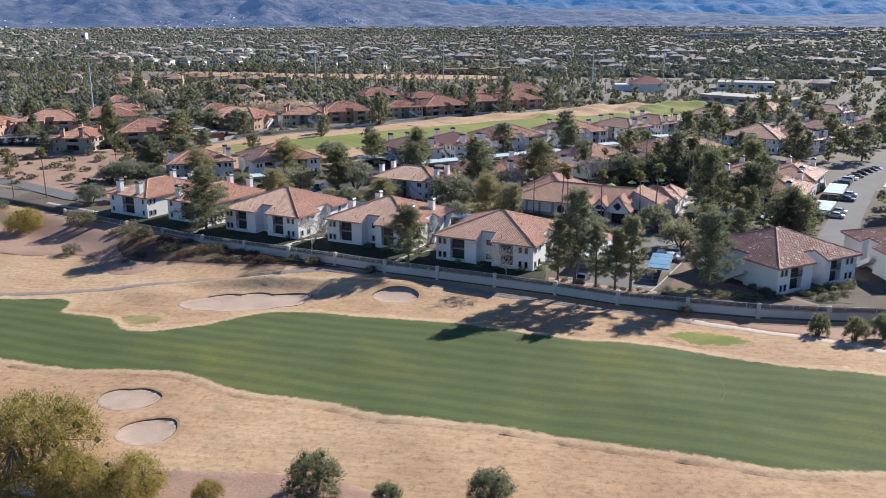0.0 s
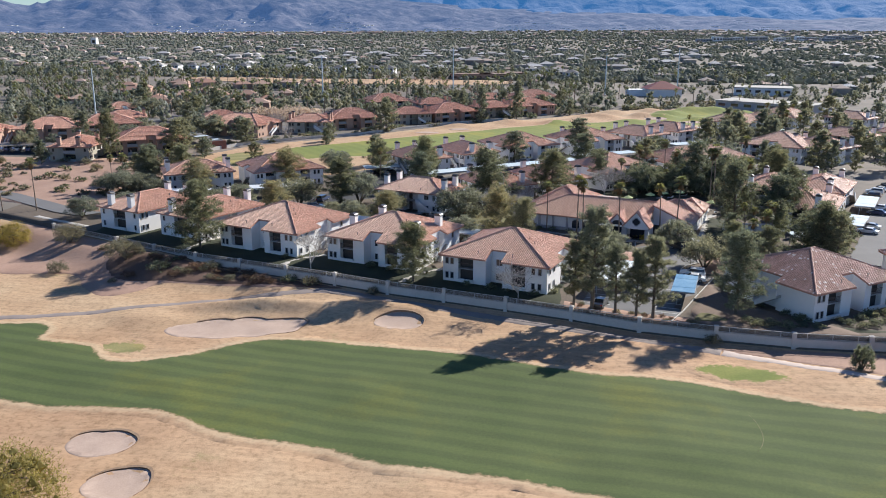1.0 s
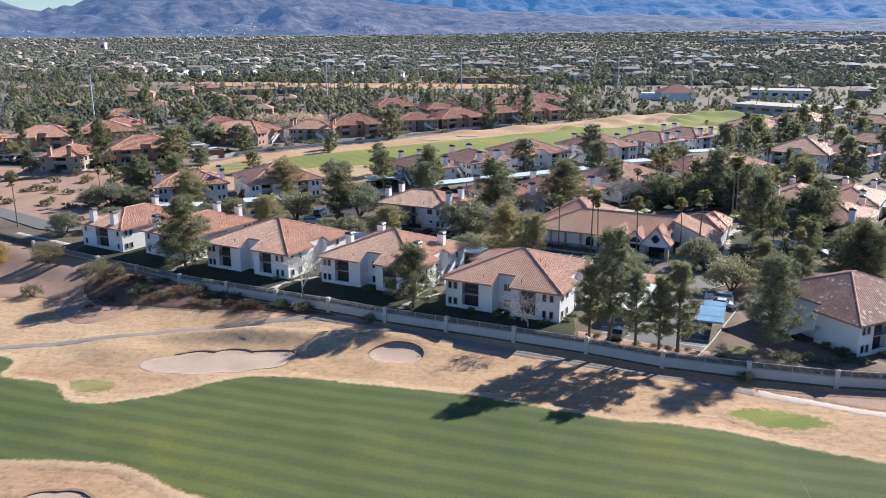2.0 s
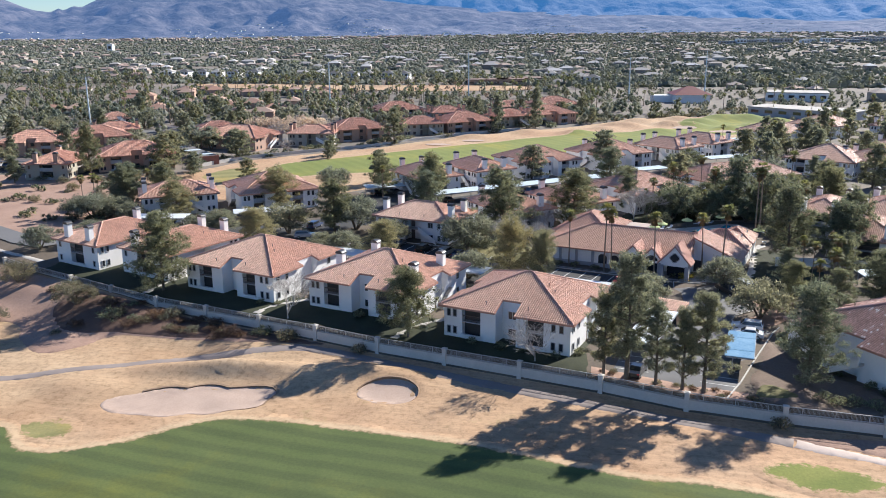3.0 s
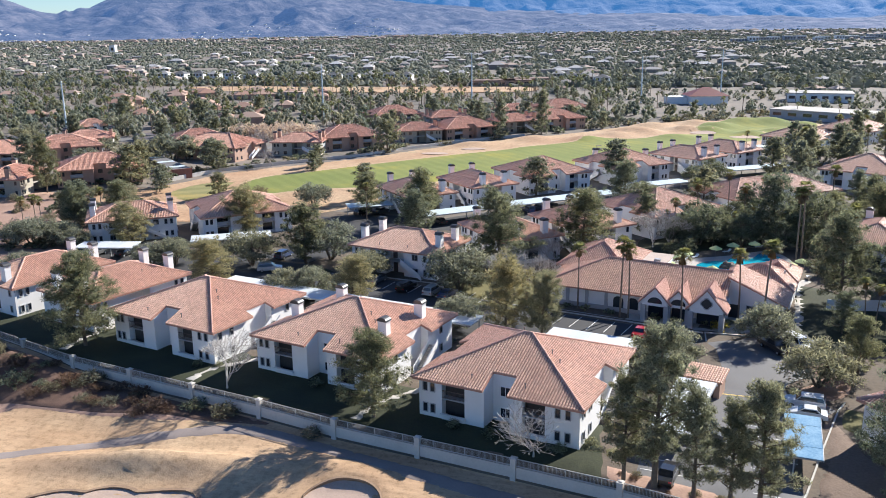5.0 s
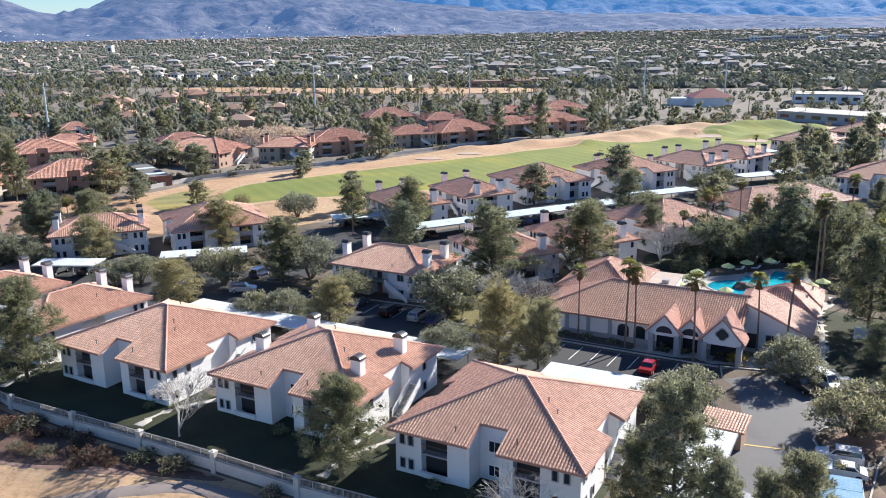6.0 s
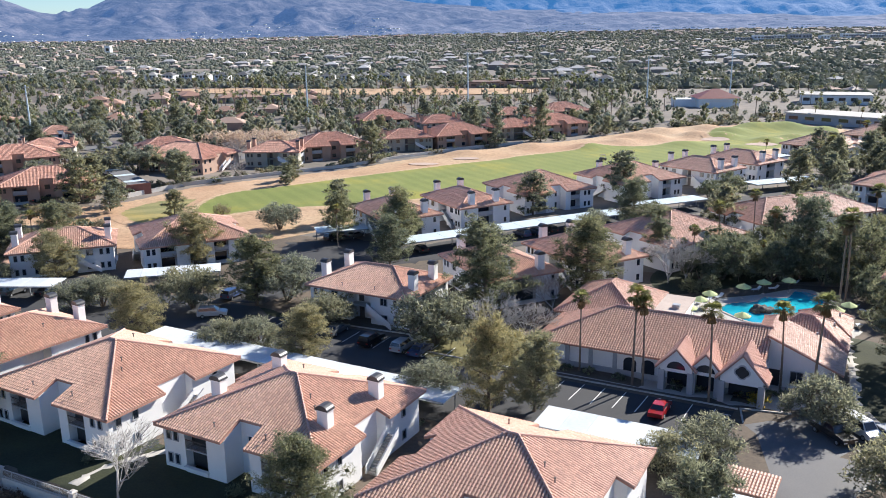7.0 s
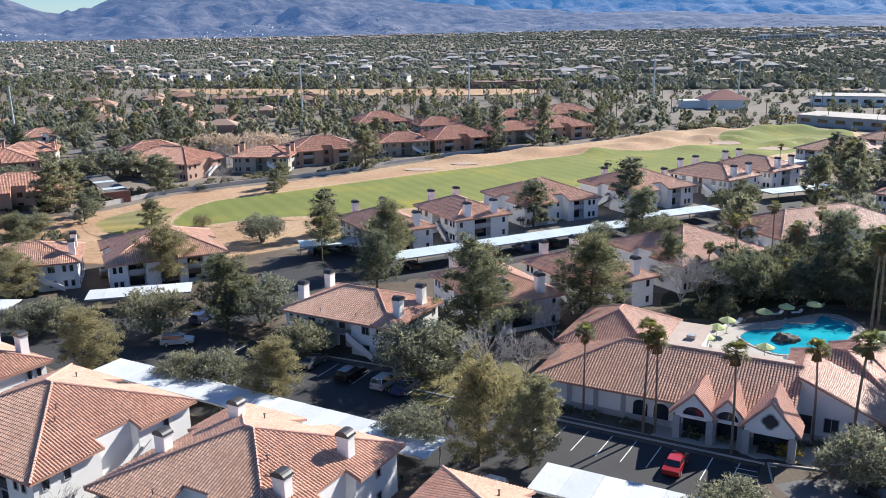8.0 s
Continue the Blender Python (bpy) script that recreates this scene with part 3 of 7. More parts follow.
turf("green_patch", rounded(((-70.5, 110), (-67, 107.6), (-63, 108.4), (-63.5, 111.2), (-67.5, 112.4)), 1.0), 0.06, THIN_GREEN, "thin green patch of turf in the rough", "turf patch", 1.0, 1.5)
drape("dirt_bank", rounded(((-250, 214), (-200, 205), (-150, 194), (-120, 184), (-112, 196), (-118, 222), (-126, 240), (-142, 250), (-152, 264), (-180, 262), (-250, 258)), 5), 0.10, DIRT,
      "red-brown desert gravel with scattered shrubs beside the road", "gravel bank", 5)
drape("dirt_bank", rounded(((23.4, 155), (27, 154.5), (31, 158), (32, 166), (27.6, 168), (28, 161.4), (24.4, 157.6)), 1.0), 0.06, DIRT, "planted gravel island beside the parked cars", "gravel bank", 1.5)
drape("dirt_bank", rounded(((23.6, 126), (33, 124.6), (46, 124.6), (40, 131), (30, 138), (26.4, 150), (24.4, 141), (21.6, 131.6)), 2.0), 0.045, SOIL_SHADED, "brown soil planting beside the wall, coloured dark for shade", "gravel bank", 2)
drape("lawn", [(x, wall_y(x) + 0.6) for x in range(-106, 4, 3)] + [(x, wall_y(x) + 13) for x in range(1, -109, -3)], 0.03, LAWN_SHADED,
      "lawn between the wall and the apartments, coloured dark for shade", "lawn", 3)
drape("lawn", rounded(((-27, 183), (-10, 178.5), (-8, 186), (-14, 200), (-26, 206), (-29, 198))), 0.03, LAWN_DRY_SUNLIT, "patchy lawn among the trees, in a sunlit colour", "lawn", 3)
drape("lawn", rounded(((-66, 196), (-50, 193), (-49, 198), (-58, 204))), 0.03, LAWN_SHADED, "dark lawn island in the car park", "lawn", 3)
drape("lawn", rounded(((26, 128), (34, 126), (46, 126), (52, 127), (36, 130), (28, 136))), 0.03, LAWN_SHADED, "patchy lawn beside the wall", "lawn", 3)
drape("lawn", rounded(((28, 176), (40, 172), (44, 186), (40, 200), (33, 204), (31, 190)), 2.0), 0.03, LAWN_SHADED, "lawn beside the clubhouse, coloured dark for shade", "lawn", 3)
drape("walkway", strip(((27.5, 173), (29.5, 183), (31.5, 192), (33.5, 203), (36, 208)), 1.8), 0.05, CONCRETE, "pale concrete walkway from the drive to the pool", "path", 1.5)
drape("lawn", rounded(((30, 232), (60, 238), (52, 256), (26, 252), (8, 236), (10, 222))), 0.03, LAWN_SHADED, "dark lawn behind the pool", "lawn", 3)


def yard(corners, label, name="car_park", mat_=ASPHALT):
    far = max(abs(x) for x, y in corners) > 130 or min(y for x, y in corners) > 240
    drape(name, corners, 0.18 if far else 0.035, mat_, label, "road" if name == "road" else "car park", 4)


yard([(-128, 208), (-62, 181), (-22, 168), (2, 161), (14.5, 158.2), (14.5, 176.6), (-9, 183.6), (-27, 189), (-30, 195), (-47, 199), (-58, 204.5), (-72, 207), (-128, 226)],
     "dark asphalt car park behind the apartments")
yard([(2.5, 131), (12.6, 127.6), (18.0, 126.2), (20.3, 131.6), (24.0, 141.6), (28.0, 152.0), (26.6, 154.6), (23.0, 155.4), (23.4, 158.6), (26.6, 162), (26, 169), (31, 173), (30, 179), (21, 176), (15, 173), (15, 157.6), (7, 153), (5, 145)],
     "grey asphalt drive and car park inside the wall", mat_=ASPHALT_WORN)
yard([(-72, 208), (-58, 205), (-50, 216), (-52, 226), (-38, 234), (66, 322), (60, 331), (-42, 247), (-56, 252), (-70, 246), (-64, 226)], "dark asphalt lane along the carports")
yard([(64, 164), (72.2, 190), (87.7, 228.9), (101.1, 260.6), (116, 280), (160, 331), (150, 336), (106, 286), (87.7, 246), (76, 219), (64, 188), (56, 168)], "grey asphalt street with parked cars", "road", ASPHALT_WORN)
yard([(-200, 217), (-150, 197), (-126, 183), (-117, 180), (-114, 184.5), (-124, 188.5), (-150, 203), (-200, 223)], "grey asphalt road past the apartments", "road", ASPHALT_WORN)
yard([(-240, 262), (-190, 268), (-150, 264), (-150, 272), (-190, 277), (-240, 272)], "grey asphalt car park of the tan apartments")
yard([(-260, 372), (-200, 368), (-150, 352), (-128, 352), (-126, 360), (-150, 362), (-198, 380), (-260, 384)], "grey asphalt street beyond the tan apartments", "road", ASPHALT_WORN)
FAR_EDGE = ((-150, 262), (-129, 278), (-120, 300), (-103, 318), (-84, 336), (-73, 354), (-54, 380), (-32, 400), (-14, 418), (4, 440), (21, 461), (34, 471), (46, 466), (60, 482), (80, 481), (92, 464), (97, 446),
            (100, 428), (88, 408), (60, 384), (30, 352), (0, 326), (-30, 300), (-50, 280), (-64, 258), (-84, 240), (-112, 236), (-140, 244))


def far_z(x, y):
    """The rolling ground at the far end of the second fairway."""
    z = ground_z(x, y)
    for a, b, r, h in ((14, 420, 6.5, 2.2), (31, 431, 6, 2.4), (19, 446, 8, 2.0), (38, 458, 7, 2.0), (2, 408, 7, 1.8), (-10, 396, 6, 1.6), (42, 430, 5.5, 2.3), (47, 446, 7, 2.0), (58, 460, 8, 2.6), (72, 462, 8, 2.8), (84, 450, 7, 2.4),
                       (57, 419, 5.5, 2.0), (68, 428, 6, 2.0), (80, 436, 6, 1.6), (26, 404, 7, 1.2), (-30, 394, 7, 1.6), (-52, 374, 7, 1.4), (44, 396, 7, 1.2), (6, 424, 6, 1.5)):
        d = (x - a) ** 2 + (y - b) ** 2
        if d < 900:
            z += h * math.exp(-d / (r * r))
    return z


drape("far_rough", rounded(FAR_EDGE, 4), 0.10, ROUGH, "straw-coloured rough round the second fairway", "golf rough", 2.5, zf=far_z)
FAR_FAIR = ((-106, 280), (-100, 266), (-84, 276), (-66, 282), (-48, 294), (-26, 312), (2, 338), (24, 362), (34, 374), (46, 386), (56, 398), (66, 408), (80, 424), (88, 442), (88, 458), (80, 472),
            (62, 472), (50, 459), (40, 449), (36, 432), (37, 417), (26, 412), (10, 398), (-8, 398), (-12, 390), (-22, 380), (-32, 371), (-40, 360), (-54, 348), (-70, 330), (-90, 308), (-104, 294))
turf("green_patch", rounded(((-122, 268), (-112, 258), (-99, 256), (-94, 262), (-103, 274), (-110, 284), (-118, 282)), 3), 0.15, THIN_GREEN, "thin yellowish turf at the end of the fairway", "turf patch", 2.5, 3.0, far_z)
turf("fairway", rounded(FAR_FAIR, 4), 0.16, FAIRWAY_FAR, "bright green mown fairway between the apartment rows", "fairway", 2.5, 3.5, far_z)
for x, y, a, b in ((-50, 362, 4.5, 2.4), (-62, 349, 5, 2.6), (38, 420.5, 5.5, 3.6), (53, 408.5, 6, 3.6)):
    drape("bunker", [(x + a * math.cos(k * 0.314), y + b * math.sin(k * 0.314) + 0.12 * a * math.cos(k * 0.314)) for k in range(20)], 0.26, SAND, "small pale sand bunker beside the fairway", "sand bunker", 1.5, zf=far_z)

drape("far_rough", rounded(((-330, 676), (-286, 648), (-221, 633), (-118, 637), (-60, 650), (-60, 690), (-128, 694), (-213, 690), (-316, 690)), 12), 0.5, ROUGH, "straw-coloured strip of a distant golf course", "golf rough", 14)
drape("far_rough", rounded(((-500, 1180), (-430, 1120), (-380, 1130), (-410, 1190)), 15), 0.6, LAWN_FAR, "small green strip of a distant golf course", "golf rough", 16)

for i in range(5):
    part("hatch_line", Shape().box(12.4 + 0.1 * i, 171.4 + 1.0 * i, 0.05, 2.2, 0.11, 0.012, -0.25), PAINT, bpy.data.objects["car_park"])
# painted stall lines and kerbs of the club's car park
for i in range(9):
    u = (-8.6 + 2.62 * i)
    x, y = u, 183.2 - 0.29 * (u + 8.6)
    g = math.atan2(-0.29, 1)
    part("stall_line", Shape().box(x - 0.9, y - 2.9, 0.045, 0.11, 5.2, 0.012, g - 0.06), PAINT, bpy.data.objects["car_park"])
for i in range(14):
    u = -54 + 2.6 * i
    part("stall_line", Shape().box(u, 197.2 - 0.27 * (u + 54), 0.045, 0.10, 5.0, 0.012, -0.27), PAINT, bpy.data.objects["car_park"])
for i in range(7):
    part("stall_line", Shape().box(17.6 + 0.28 * i, 130.6 + 2.55 * i, 0.045, 4.8, 0.10, 0.012, -0.2), PAINT, bpy.data.objects["car_park.001"])
    part("stall_line", Shape().box(6.6 + 0.28 * i, 133.6 + 2.55 * i, 0.045, 4.4, 0.10, 0.012, -0.2), PAINT, bpy.data.objects["car_park.001"])
drape("lawn", rounded(((21.8, 128.0), (23.2, 131.6), (25.4, 131.0), (27.2, 128.6), (24.6, 127.4)), 0.8), 0.065, LAWN_DRY_SUNLIT, "small sunlit patch of yellowish lawn beside the kerb", "lawn", 1.5)
drape("lawn", rounded(((27.6, 147.4), (29.2, 152.6), (31.4, 151.0), (30.0, 146.6)), 0.8), 0.065, LAWN_DRY_SUNLIT, "small sunlit patch of yellowish lawn beside the kerb", "lawn", 1.5)
drape("walkway", strip(((-128, 178.6), (-119, 174.8), (-109.6, 170.6)), 1.6), 0.06, CONCRETE, "pale concrete walkway beside the road", "path", 1.5)
drape("planting_strip", [(x, wall_y(x) + 0.35) for x in range(1, 23, 2)] + [(x, wall_y(x) + 3.4) for x in range(21, 0, -2)], 0.06, DIRT, "narrow gravel planting strip behind the wall", "gravel bank", 1.5)
for line in (((-77.6, 154.5), (-77.3, 159), (-75.2, 166)), ((-53.8, 147.4), (-52.4, 151.5), (-47.6, 156)), ((-28.6, 140.0), (-26.8, 145), (-22.2, 150))):
    drape("walkway", strip(line, 1.5), 0.06, CONCRETE, "pale concrete walkway between the apartments", "path", 1.0)


def kerb(line, label="pale concrete kerb along the car park"):
    sh = Shape()
    for (x0, y0), (x1, y1) in zip(line, line[1:]):
        d = math.hypot(x1 - x0, y1 - y0)
        sh.box((x0 + x1) / 2, (y0 + y1) / 2, 0.07, d + 0.15, 0.18, 0.18, math.atan2(y1 - y0, x1 - x0))
    tagged(part("kerb", sh, KERB), label, "kerb", kind="structure")


kerb(((-9.4, 184.2), (14.8, 177)))
kerb(((18.1, 126.4), (20.4, 131.6), (24.1, 141.6), (28.1, 152.0), (29.4, 154.4)))
kerb(((26.6, 154.7), (23.0, 155.4), (22.8, 157.2), (23.6, 159.2), (26.7, 162.1), (26.2, 168.6)))
kerb(((-47, 199.3), (-30, 195.4), (-27, 189.4), (-10, 184)))
kerb(((15, 173.4), (15.2, 177.2), (20.8, 176.6)))
drape("entrance_paving", [(-11, 185.6), (14, 178), (20, 177), (27, 179.5), (28.5, 185), (6, 190)], 0.03, CONCRETE, "pale concrete paving before the clubhouse", "paving", 3)
for outline in (((-10.8, 185.9), (3.4, 181.5), (5.4, 184.6), (-8.8, 188.6)), ((6.6, 181.5), (8.6, 180.9), (9, 182.4), (7, 183)), ((14.2, 179.2), (16.4, 178.6), (16.8, 180.4), (14.8, 181))):
    drape("planting_bed", outline, 0.06, SOIL, "dark mulched planting bed before the clubhouse", "planting bed", 1.5)
part("yellow_marking", Shape().box(17.0, 154.6, 0.05, 4.6, 0.22, 0.012, -0.1).box(19.3, 155.0, 0.05, 0.22, 1.4, 0.012, -0.1), PAINT_YELLOW, bpy.data.objects["car_park.001"])

# ---- retaining wall with railing ----
pos = []
for i in range(len(WALL_LINE) - 1):
    (x0, y0), (x1, y1) = WALL_LINE[i], WALL_LINE[i + 1]
    if x1 <= -118 or x0 >= 70:
        continue
    x0 = max(x0, -118)
    x1 = min(x1, 100)
    n = max(1, round((x1 - x0) / 11.0))
    for k in range(n):
        xa, xb = x0 + (x1 - x0) * k / n, x0 + (x1 - x0) * (k + 1) / n
        pos.append((xa, wall_y(xa), xb, wall_y(xb)))
retaining = thing("retaining_wall", Matrix(), "pale block retaining wall with pillars and metal railing", "wall")
retaining["kind"] = "structure"
for xa, ya, xb, yb in pos:
    d, g = math.hypot(xb - xa, yb - ya), math.atan2(yb - ya, xb - xa)
    mx, my = (xa + xb) / 2, (ya + yb) / 2
    part("wall_panel", Shape().box(mx, my, -2.12, d - 0.5, 0.24, 3.0, g).box(mx, my, -0.58, d - 0.5, 0.30, 0.08, g), WALL_BLOCK, retaining)
    part("pillar", Shape().box(xa, ya, -1.4, 0.62, 0.62, 3.6, g).box(xa, ya, 0.43, 0.74, 0.74, 0.10, g).box(xa, ya, 0.52, 0.6, 0.6, 0.10, g, 0.5), WALL_BLOCK, retaining)
    rail = Shape()
    for z in (-0.44, 0.38):
        rail.box(mx, my, z, d - 0.62, 0.06, 0.07, g)
    nb = int((d - 0.7) / 0.14)
    for k in range(nb):
        t = (k + 0.5) / nb - 0.5
        rail.box(mx + (xb - xa) * t * (1 - 0.7 / d), my + (yb - ya) * t * (1 - 0.7 / d), -0.03, 0.024, 0.024, 0.80, g)
    for t in (-0.33, 0, 0.33):
        rail.box(mx + (xb - xa) * t, my + (yb - ya) * t, -0.08, 0.07, 0.07, 0.98, g)
    tagged(part("railing", rail, RAIL, retaining, "grey metal railing on the wall"), kind="stuff")

# ---- houses ----


def roof_height(u, v, W, D, eave, pitch):
    return eave + pitch * max(0.0, min(u + W / 2, W / 2 - u, v + D / 2, D / 2 - v))


def hip_roof(parent, W, D, eave, pitch, notches, tile, tile_mat, course=0.42, gap=0.34):
    """Hipped tile roof on W x D with rectangular cuts at the eaves: (side, from, to, depth); side 0 front, 1 right, 2 back, 3 left."""
    half = min(W, D) / 2
    sides = []                                     # origin, along, inwards, length
    sides.append((Vector((-W / 2, -D / 2)), Vector((1, 0)), Vector((0, 1)), W))
    sides.append((Vector((W / 2, -D / 2)), Vector((0, 1)), Vector((-1, 0)), D))
    sides.append((Vector((W / 2, D / 2)), Vector((-1, 0)), Vector((0, -1)), W))
    sides.append((Vector((-W / 2, D / 2)), Vector((0, -1)), Vector((1, 0)), D))
    slab, tiles, ridge = Shape(), Shape(), Shape()
    for n, (o, a, w, L) in enumerate(sides):
        cuts = sorted(c[1:] for c in notches if c[0] == n)
        at = lambda q, s, dz=0.0: (*(o + a * q + w * s), eave + pitch * s + dz)
        eaves = [(0, 0)]
        for q0, q1, d in cuts:
            eaves += [(q0, 0), (q0, d), (q1, d), (q1, 0)]
        eaves.append((L, 0))
        top = [(L - half, half), (half, half)] if L - 2 * half > 0.05 else [(L / 2, half)]
        slab.poly([at(*p) for p in eaves + top])
        slab.poly([at(*p, -0.22) for p in reversed(eaves + top)])
        for (p, q) in zip(eaves, eaves[1:]):
            slab.poly([at(*p, -0.24), at(*q, -0.24), at(*q, 0.02), at(*p, 0.02)])
        if tile:
            slope = math.sqrt(1 + pitch * pitch)
            for i in range(int(L / gap)):
                q = (i + 0.5) * gap
                s1 = min(q, L - q, half) - 0.10
                s = 0.0
                for q0, q1, d in cuts:
                    if q0 - 0.05 < q < q1 + 0.05:
                        s = d
                ds = course / slope
                while s < s1 - 0.05:
                    e = min(s + ds, s1)
                    r0, r1, h = 0.135, 0.105, 0.11
                    k = len(tiles.v)
                    for ss, r, hh in ((s - 0.03, r0, h + 0.03), (e, r1, h - 0.01)):
                        for dq, dh in ((-r, 0.012), (-r * 0.5, hh), (r * 0.5, hh), (r, 0.012)):
                            tiles.v.append(at(q + dq, ss, dh))
                    for m in range(3):
                        tiles.f.append((k + m, k + m + 1, k + m + 5, k + m + 4))
                    tiles.f.append((k + 3, k + 2, k + 1, k))
                    s += ds
    apex = eave + pitch * half
    ends = [Vector((-(W - D) / 2, 0, apex)), Vector(((W - D) / 2, 0, apex))] if W >= D else [Vector((0, -(D - W) / 2, apex)), Vector((0, (D - W) / 2, apex))]
    lines = [(ends[0], ends[1])] if (ends[0] - ends[1]).length > 0.3 else []
    for cx in (-1, 1):
        for cy in (-1, 1):
            c = Vector((cx * W / 2, cy * D / 2, eave))
            lines.append((c, min(ends, key=lambda e: (e.xy - c.xy).length)))
    for a, b in lines:
        n = max(1, int((b - a).length / 0.42))
        for i in range(n):
            p, q = a.lerp(b, i / n), a.lerp(b, (i + 1) / n)
            ridge.tube(p + Vector((0, 0, 0.10)), q + Vector((0, 0, 0.08)), 0.17, 0.13, 6, False)
    roof = part("roof", slab, TILE_BASE if tile else tile_mat, parent)
    if tile:
        tagged(part("roof_tiles", tiles, tile_mat, roof, "curved clay tiles laid in overlapping courses"), kind="stuff")
    part("ridge_tiles", ridge, RIDGE, roof, "row of half-round ridge and hip tiles")
    return roof


def window_unit(parent, x, y, z, w, h, facing, frame_mat=STUCCO, bars=1, simple=False):
    """A framed window on a wall; facing: degrees of the outward side, 0 = +x. simple: the pane alone, for far-off walls."""
    if simple:
        ob = part("window", Shape().box(0, -0.02, 0, w, 0.06, h), PANE, parent)
        ob.matrix_basis = pose(x, y, z, 0, 0, facing + 90)
        return ob
    g = radians(facing)
    ob = new("window")
    ob.parent = parent
    ob.matrix_basis = pose(x, y, z, 0, 0, facing + 90)      # local -y looks out
    fr = Shape()
    for dx in (-w / 2, w / 2):
        fr.box(dx, -0.03, 0, 0.08, 0.12, h + 0.08)
    for dz in (-h / 2, h / 2):
        fr.box(0, -0.03, dz, w - 0.08, 0.12, 0.08)
    for k in range(bars):
        fr.box(-w / 2 + w * (k + 1) / (bars + 1), -0.02, 0, 0.05, 0.06, h - 0.08)
    part("window_frame", fr, frame_mat, ob)
    part("pane", Shape().box(0, 0.0, 0, w - 0.09, 0.03, h - 0.09), PANE, ob, "dark reflecting glass")
    return ob


def chimney(parent, x, y, base, top, turned=0.0, w=1.3, d=1.05, mat_=STUCCO):
    ob = new("chimney")
    ob.parent = parent
    ob.matrix_basis = pose(x, y, 0, 0, 0, turned)
    st = Shape().box(0, 0, (base + top) / 2, w, d, top - base)
    st.box(0, 0, top - 0.10, w + 0.10, d + 0.10, 0.12)
    part("shaft", st, mat_, ob, "stucco chimney stack")
    cap, n = Shape(), 8
    pts = [(-(w + 0.26) / 2 * math.cos(math.pi * i / n), 0.56 * math.sin(math.pi * i / n)) for i in range(n + 1)]
    for p, q in zip(pts, pts[1:]):
        cap.poly([(p[0], -(d + 0.22) / 2, top + p[1]), (p[0], (d + 0.22) / 2, top + p[1]), (q[0], (d + 0.22) / 2, top + q[1]), (q[0], -(d + 0.22) / 2, top + q[1])])
    for sy in (-1, 1):
        ring = [(p[0], sy * (d + 0.22) / 2, top + p[1]) for p in pts]
        cap.poly(ring if sy < 0 else ring[::-1])
    part("cap", cap, CHIM_CAP, ob, "barrel-shaped dark metal chimney cap")
    return ob


def wall_outline(W, D, inset, notches, recesses):
    """Counter-clockwise wall line with the roof's cuts and the balcony recesses in it."""
    out = []
    for n, (ox, oy, ax, ay, L) in enumerate(((-W / 2, -D / 2, 1, 0, W), (W / 2, -D / 2, 0, 1, D), (W / 2, D / 2, -1, 0, W), (-W / 2, D / 2, 0, -1, D))):
        wx, wy = -ay, ax
        cuts = [(q0 - 0.12, q1 + 0.12, d + 0.12) for m, q0, q1, d in notches if m == n] + [(q0, q1, d + inset) for m, q0, q1, d in recesses if m == n]
        run = [(inset, inset)]
        for q0, q1, d in sorted(cuts):
            run += [(q0, inset), (q0, d), (q1, d), (q1, inset)]
        out += [(ox + ax * q + wx * s, oy + ay * q + wy * s) for q, s in run]
    return out


def balcony(parent, W, D, side, q0, q1, depth, eave, inset, far=False):
    """The fill of one recess: deck, parapets on both floors, dark sliding doors."""
    ox, oy, ax, ay = ((-W / 2, -D / 2, 1, 0), (W / 2, -D / 2, 0, 1), (W / 2, D / 2, -1, 0), (-W / 2, D / 2, 0, -1))[side]
    ob = new("balcony")
    ob.parent = parent
    turned = (0, 90, 180, 270)[side]
    ob.matrix_basis = pose(ox + ax * (q0 + q1) / 2 - ay * inset, oy + ay * (q0 + q1) / 2 + ax * inset, 0, 0, 0, turned)
    w = q1 - q0
    deck = Shape().box(0, depth / 2, 2.62, w - 0.02, depth - 0.02, 0.14)
    part("deck", deck, STUCCO_GREY, ob)
    if far:
        part("parapet", Shape().box(0, 0.0, 0.3, w - 0.02, 0.14, 0.9), STUCCO_GREY, ob)
        part("parapet", Shape().box(0, 0.05, 3.2, w - 0.04, 0.08, 0.9), STUCCO_GREY, ob)
        for z in (1.05, 3.75):
            part("sliding_door", Shape().box(0, depth - 0.04, z, w - 0.5, 0.06, 2.05), PANE, ob, "dark glazed sliding door")
        return ob
    par = Shape().box(0, -0.16, 0.62, w + 0.3, 0.42, 0.2).box(0, -0.02, 0.2, w - 0.02, 0.14, 0.9)
    part("parapet", par, STUCCO, ob)
    bars = Shape().box(0, 0.05, 3.66, w - 0.04, 0.07, 0.07).box(0, 0.05, 2.82, w - 0.04, 0.05, 0.05)
    for k in range(int(w / 0.16)):
        bars.box(-w / 2 + 0.16 * (k + 0.5), 0.05, 3.24, 0.025, 0.025, 0.8)
    part("railing", bars, TRIM, ob, "dark slatted balcony railing")
    # added sheet: paints the depth of the recess dark, no real part
    part("screen", Shape().box(0, depth * 0.62, 2.6, w - 0.04, 0.03, 4.6), SHADE_IN, ob, "dark sheet standing in for the shade in the recess")
    for z in (1.05, 3.75):
        part("sliding_door", Shape().box(0, depth - 0.04, z, w - 0.5, 0.06, 2.05).box(0, depth - 0.08, z, 0.07, 0.06, 2.05), PANE, ob, "dark glazed sliding door")
    part("lintel", Shape().box(0, 0.1, eave - 0.05, w - 0.02, 0.2, 0.3), TRIM, ob)
    return ob


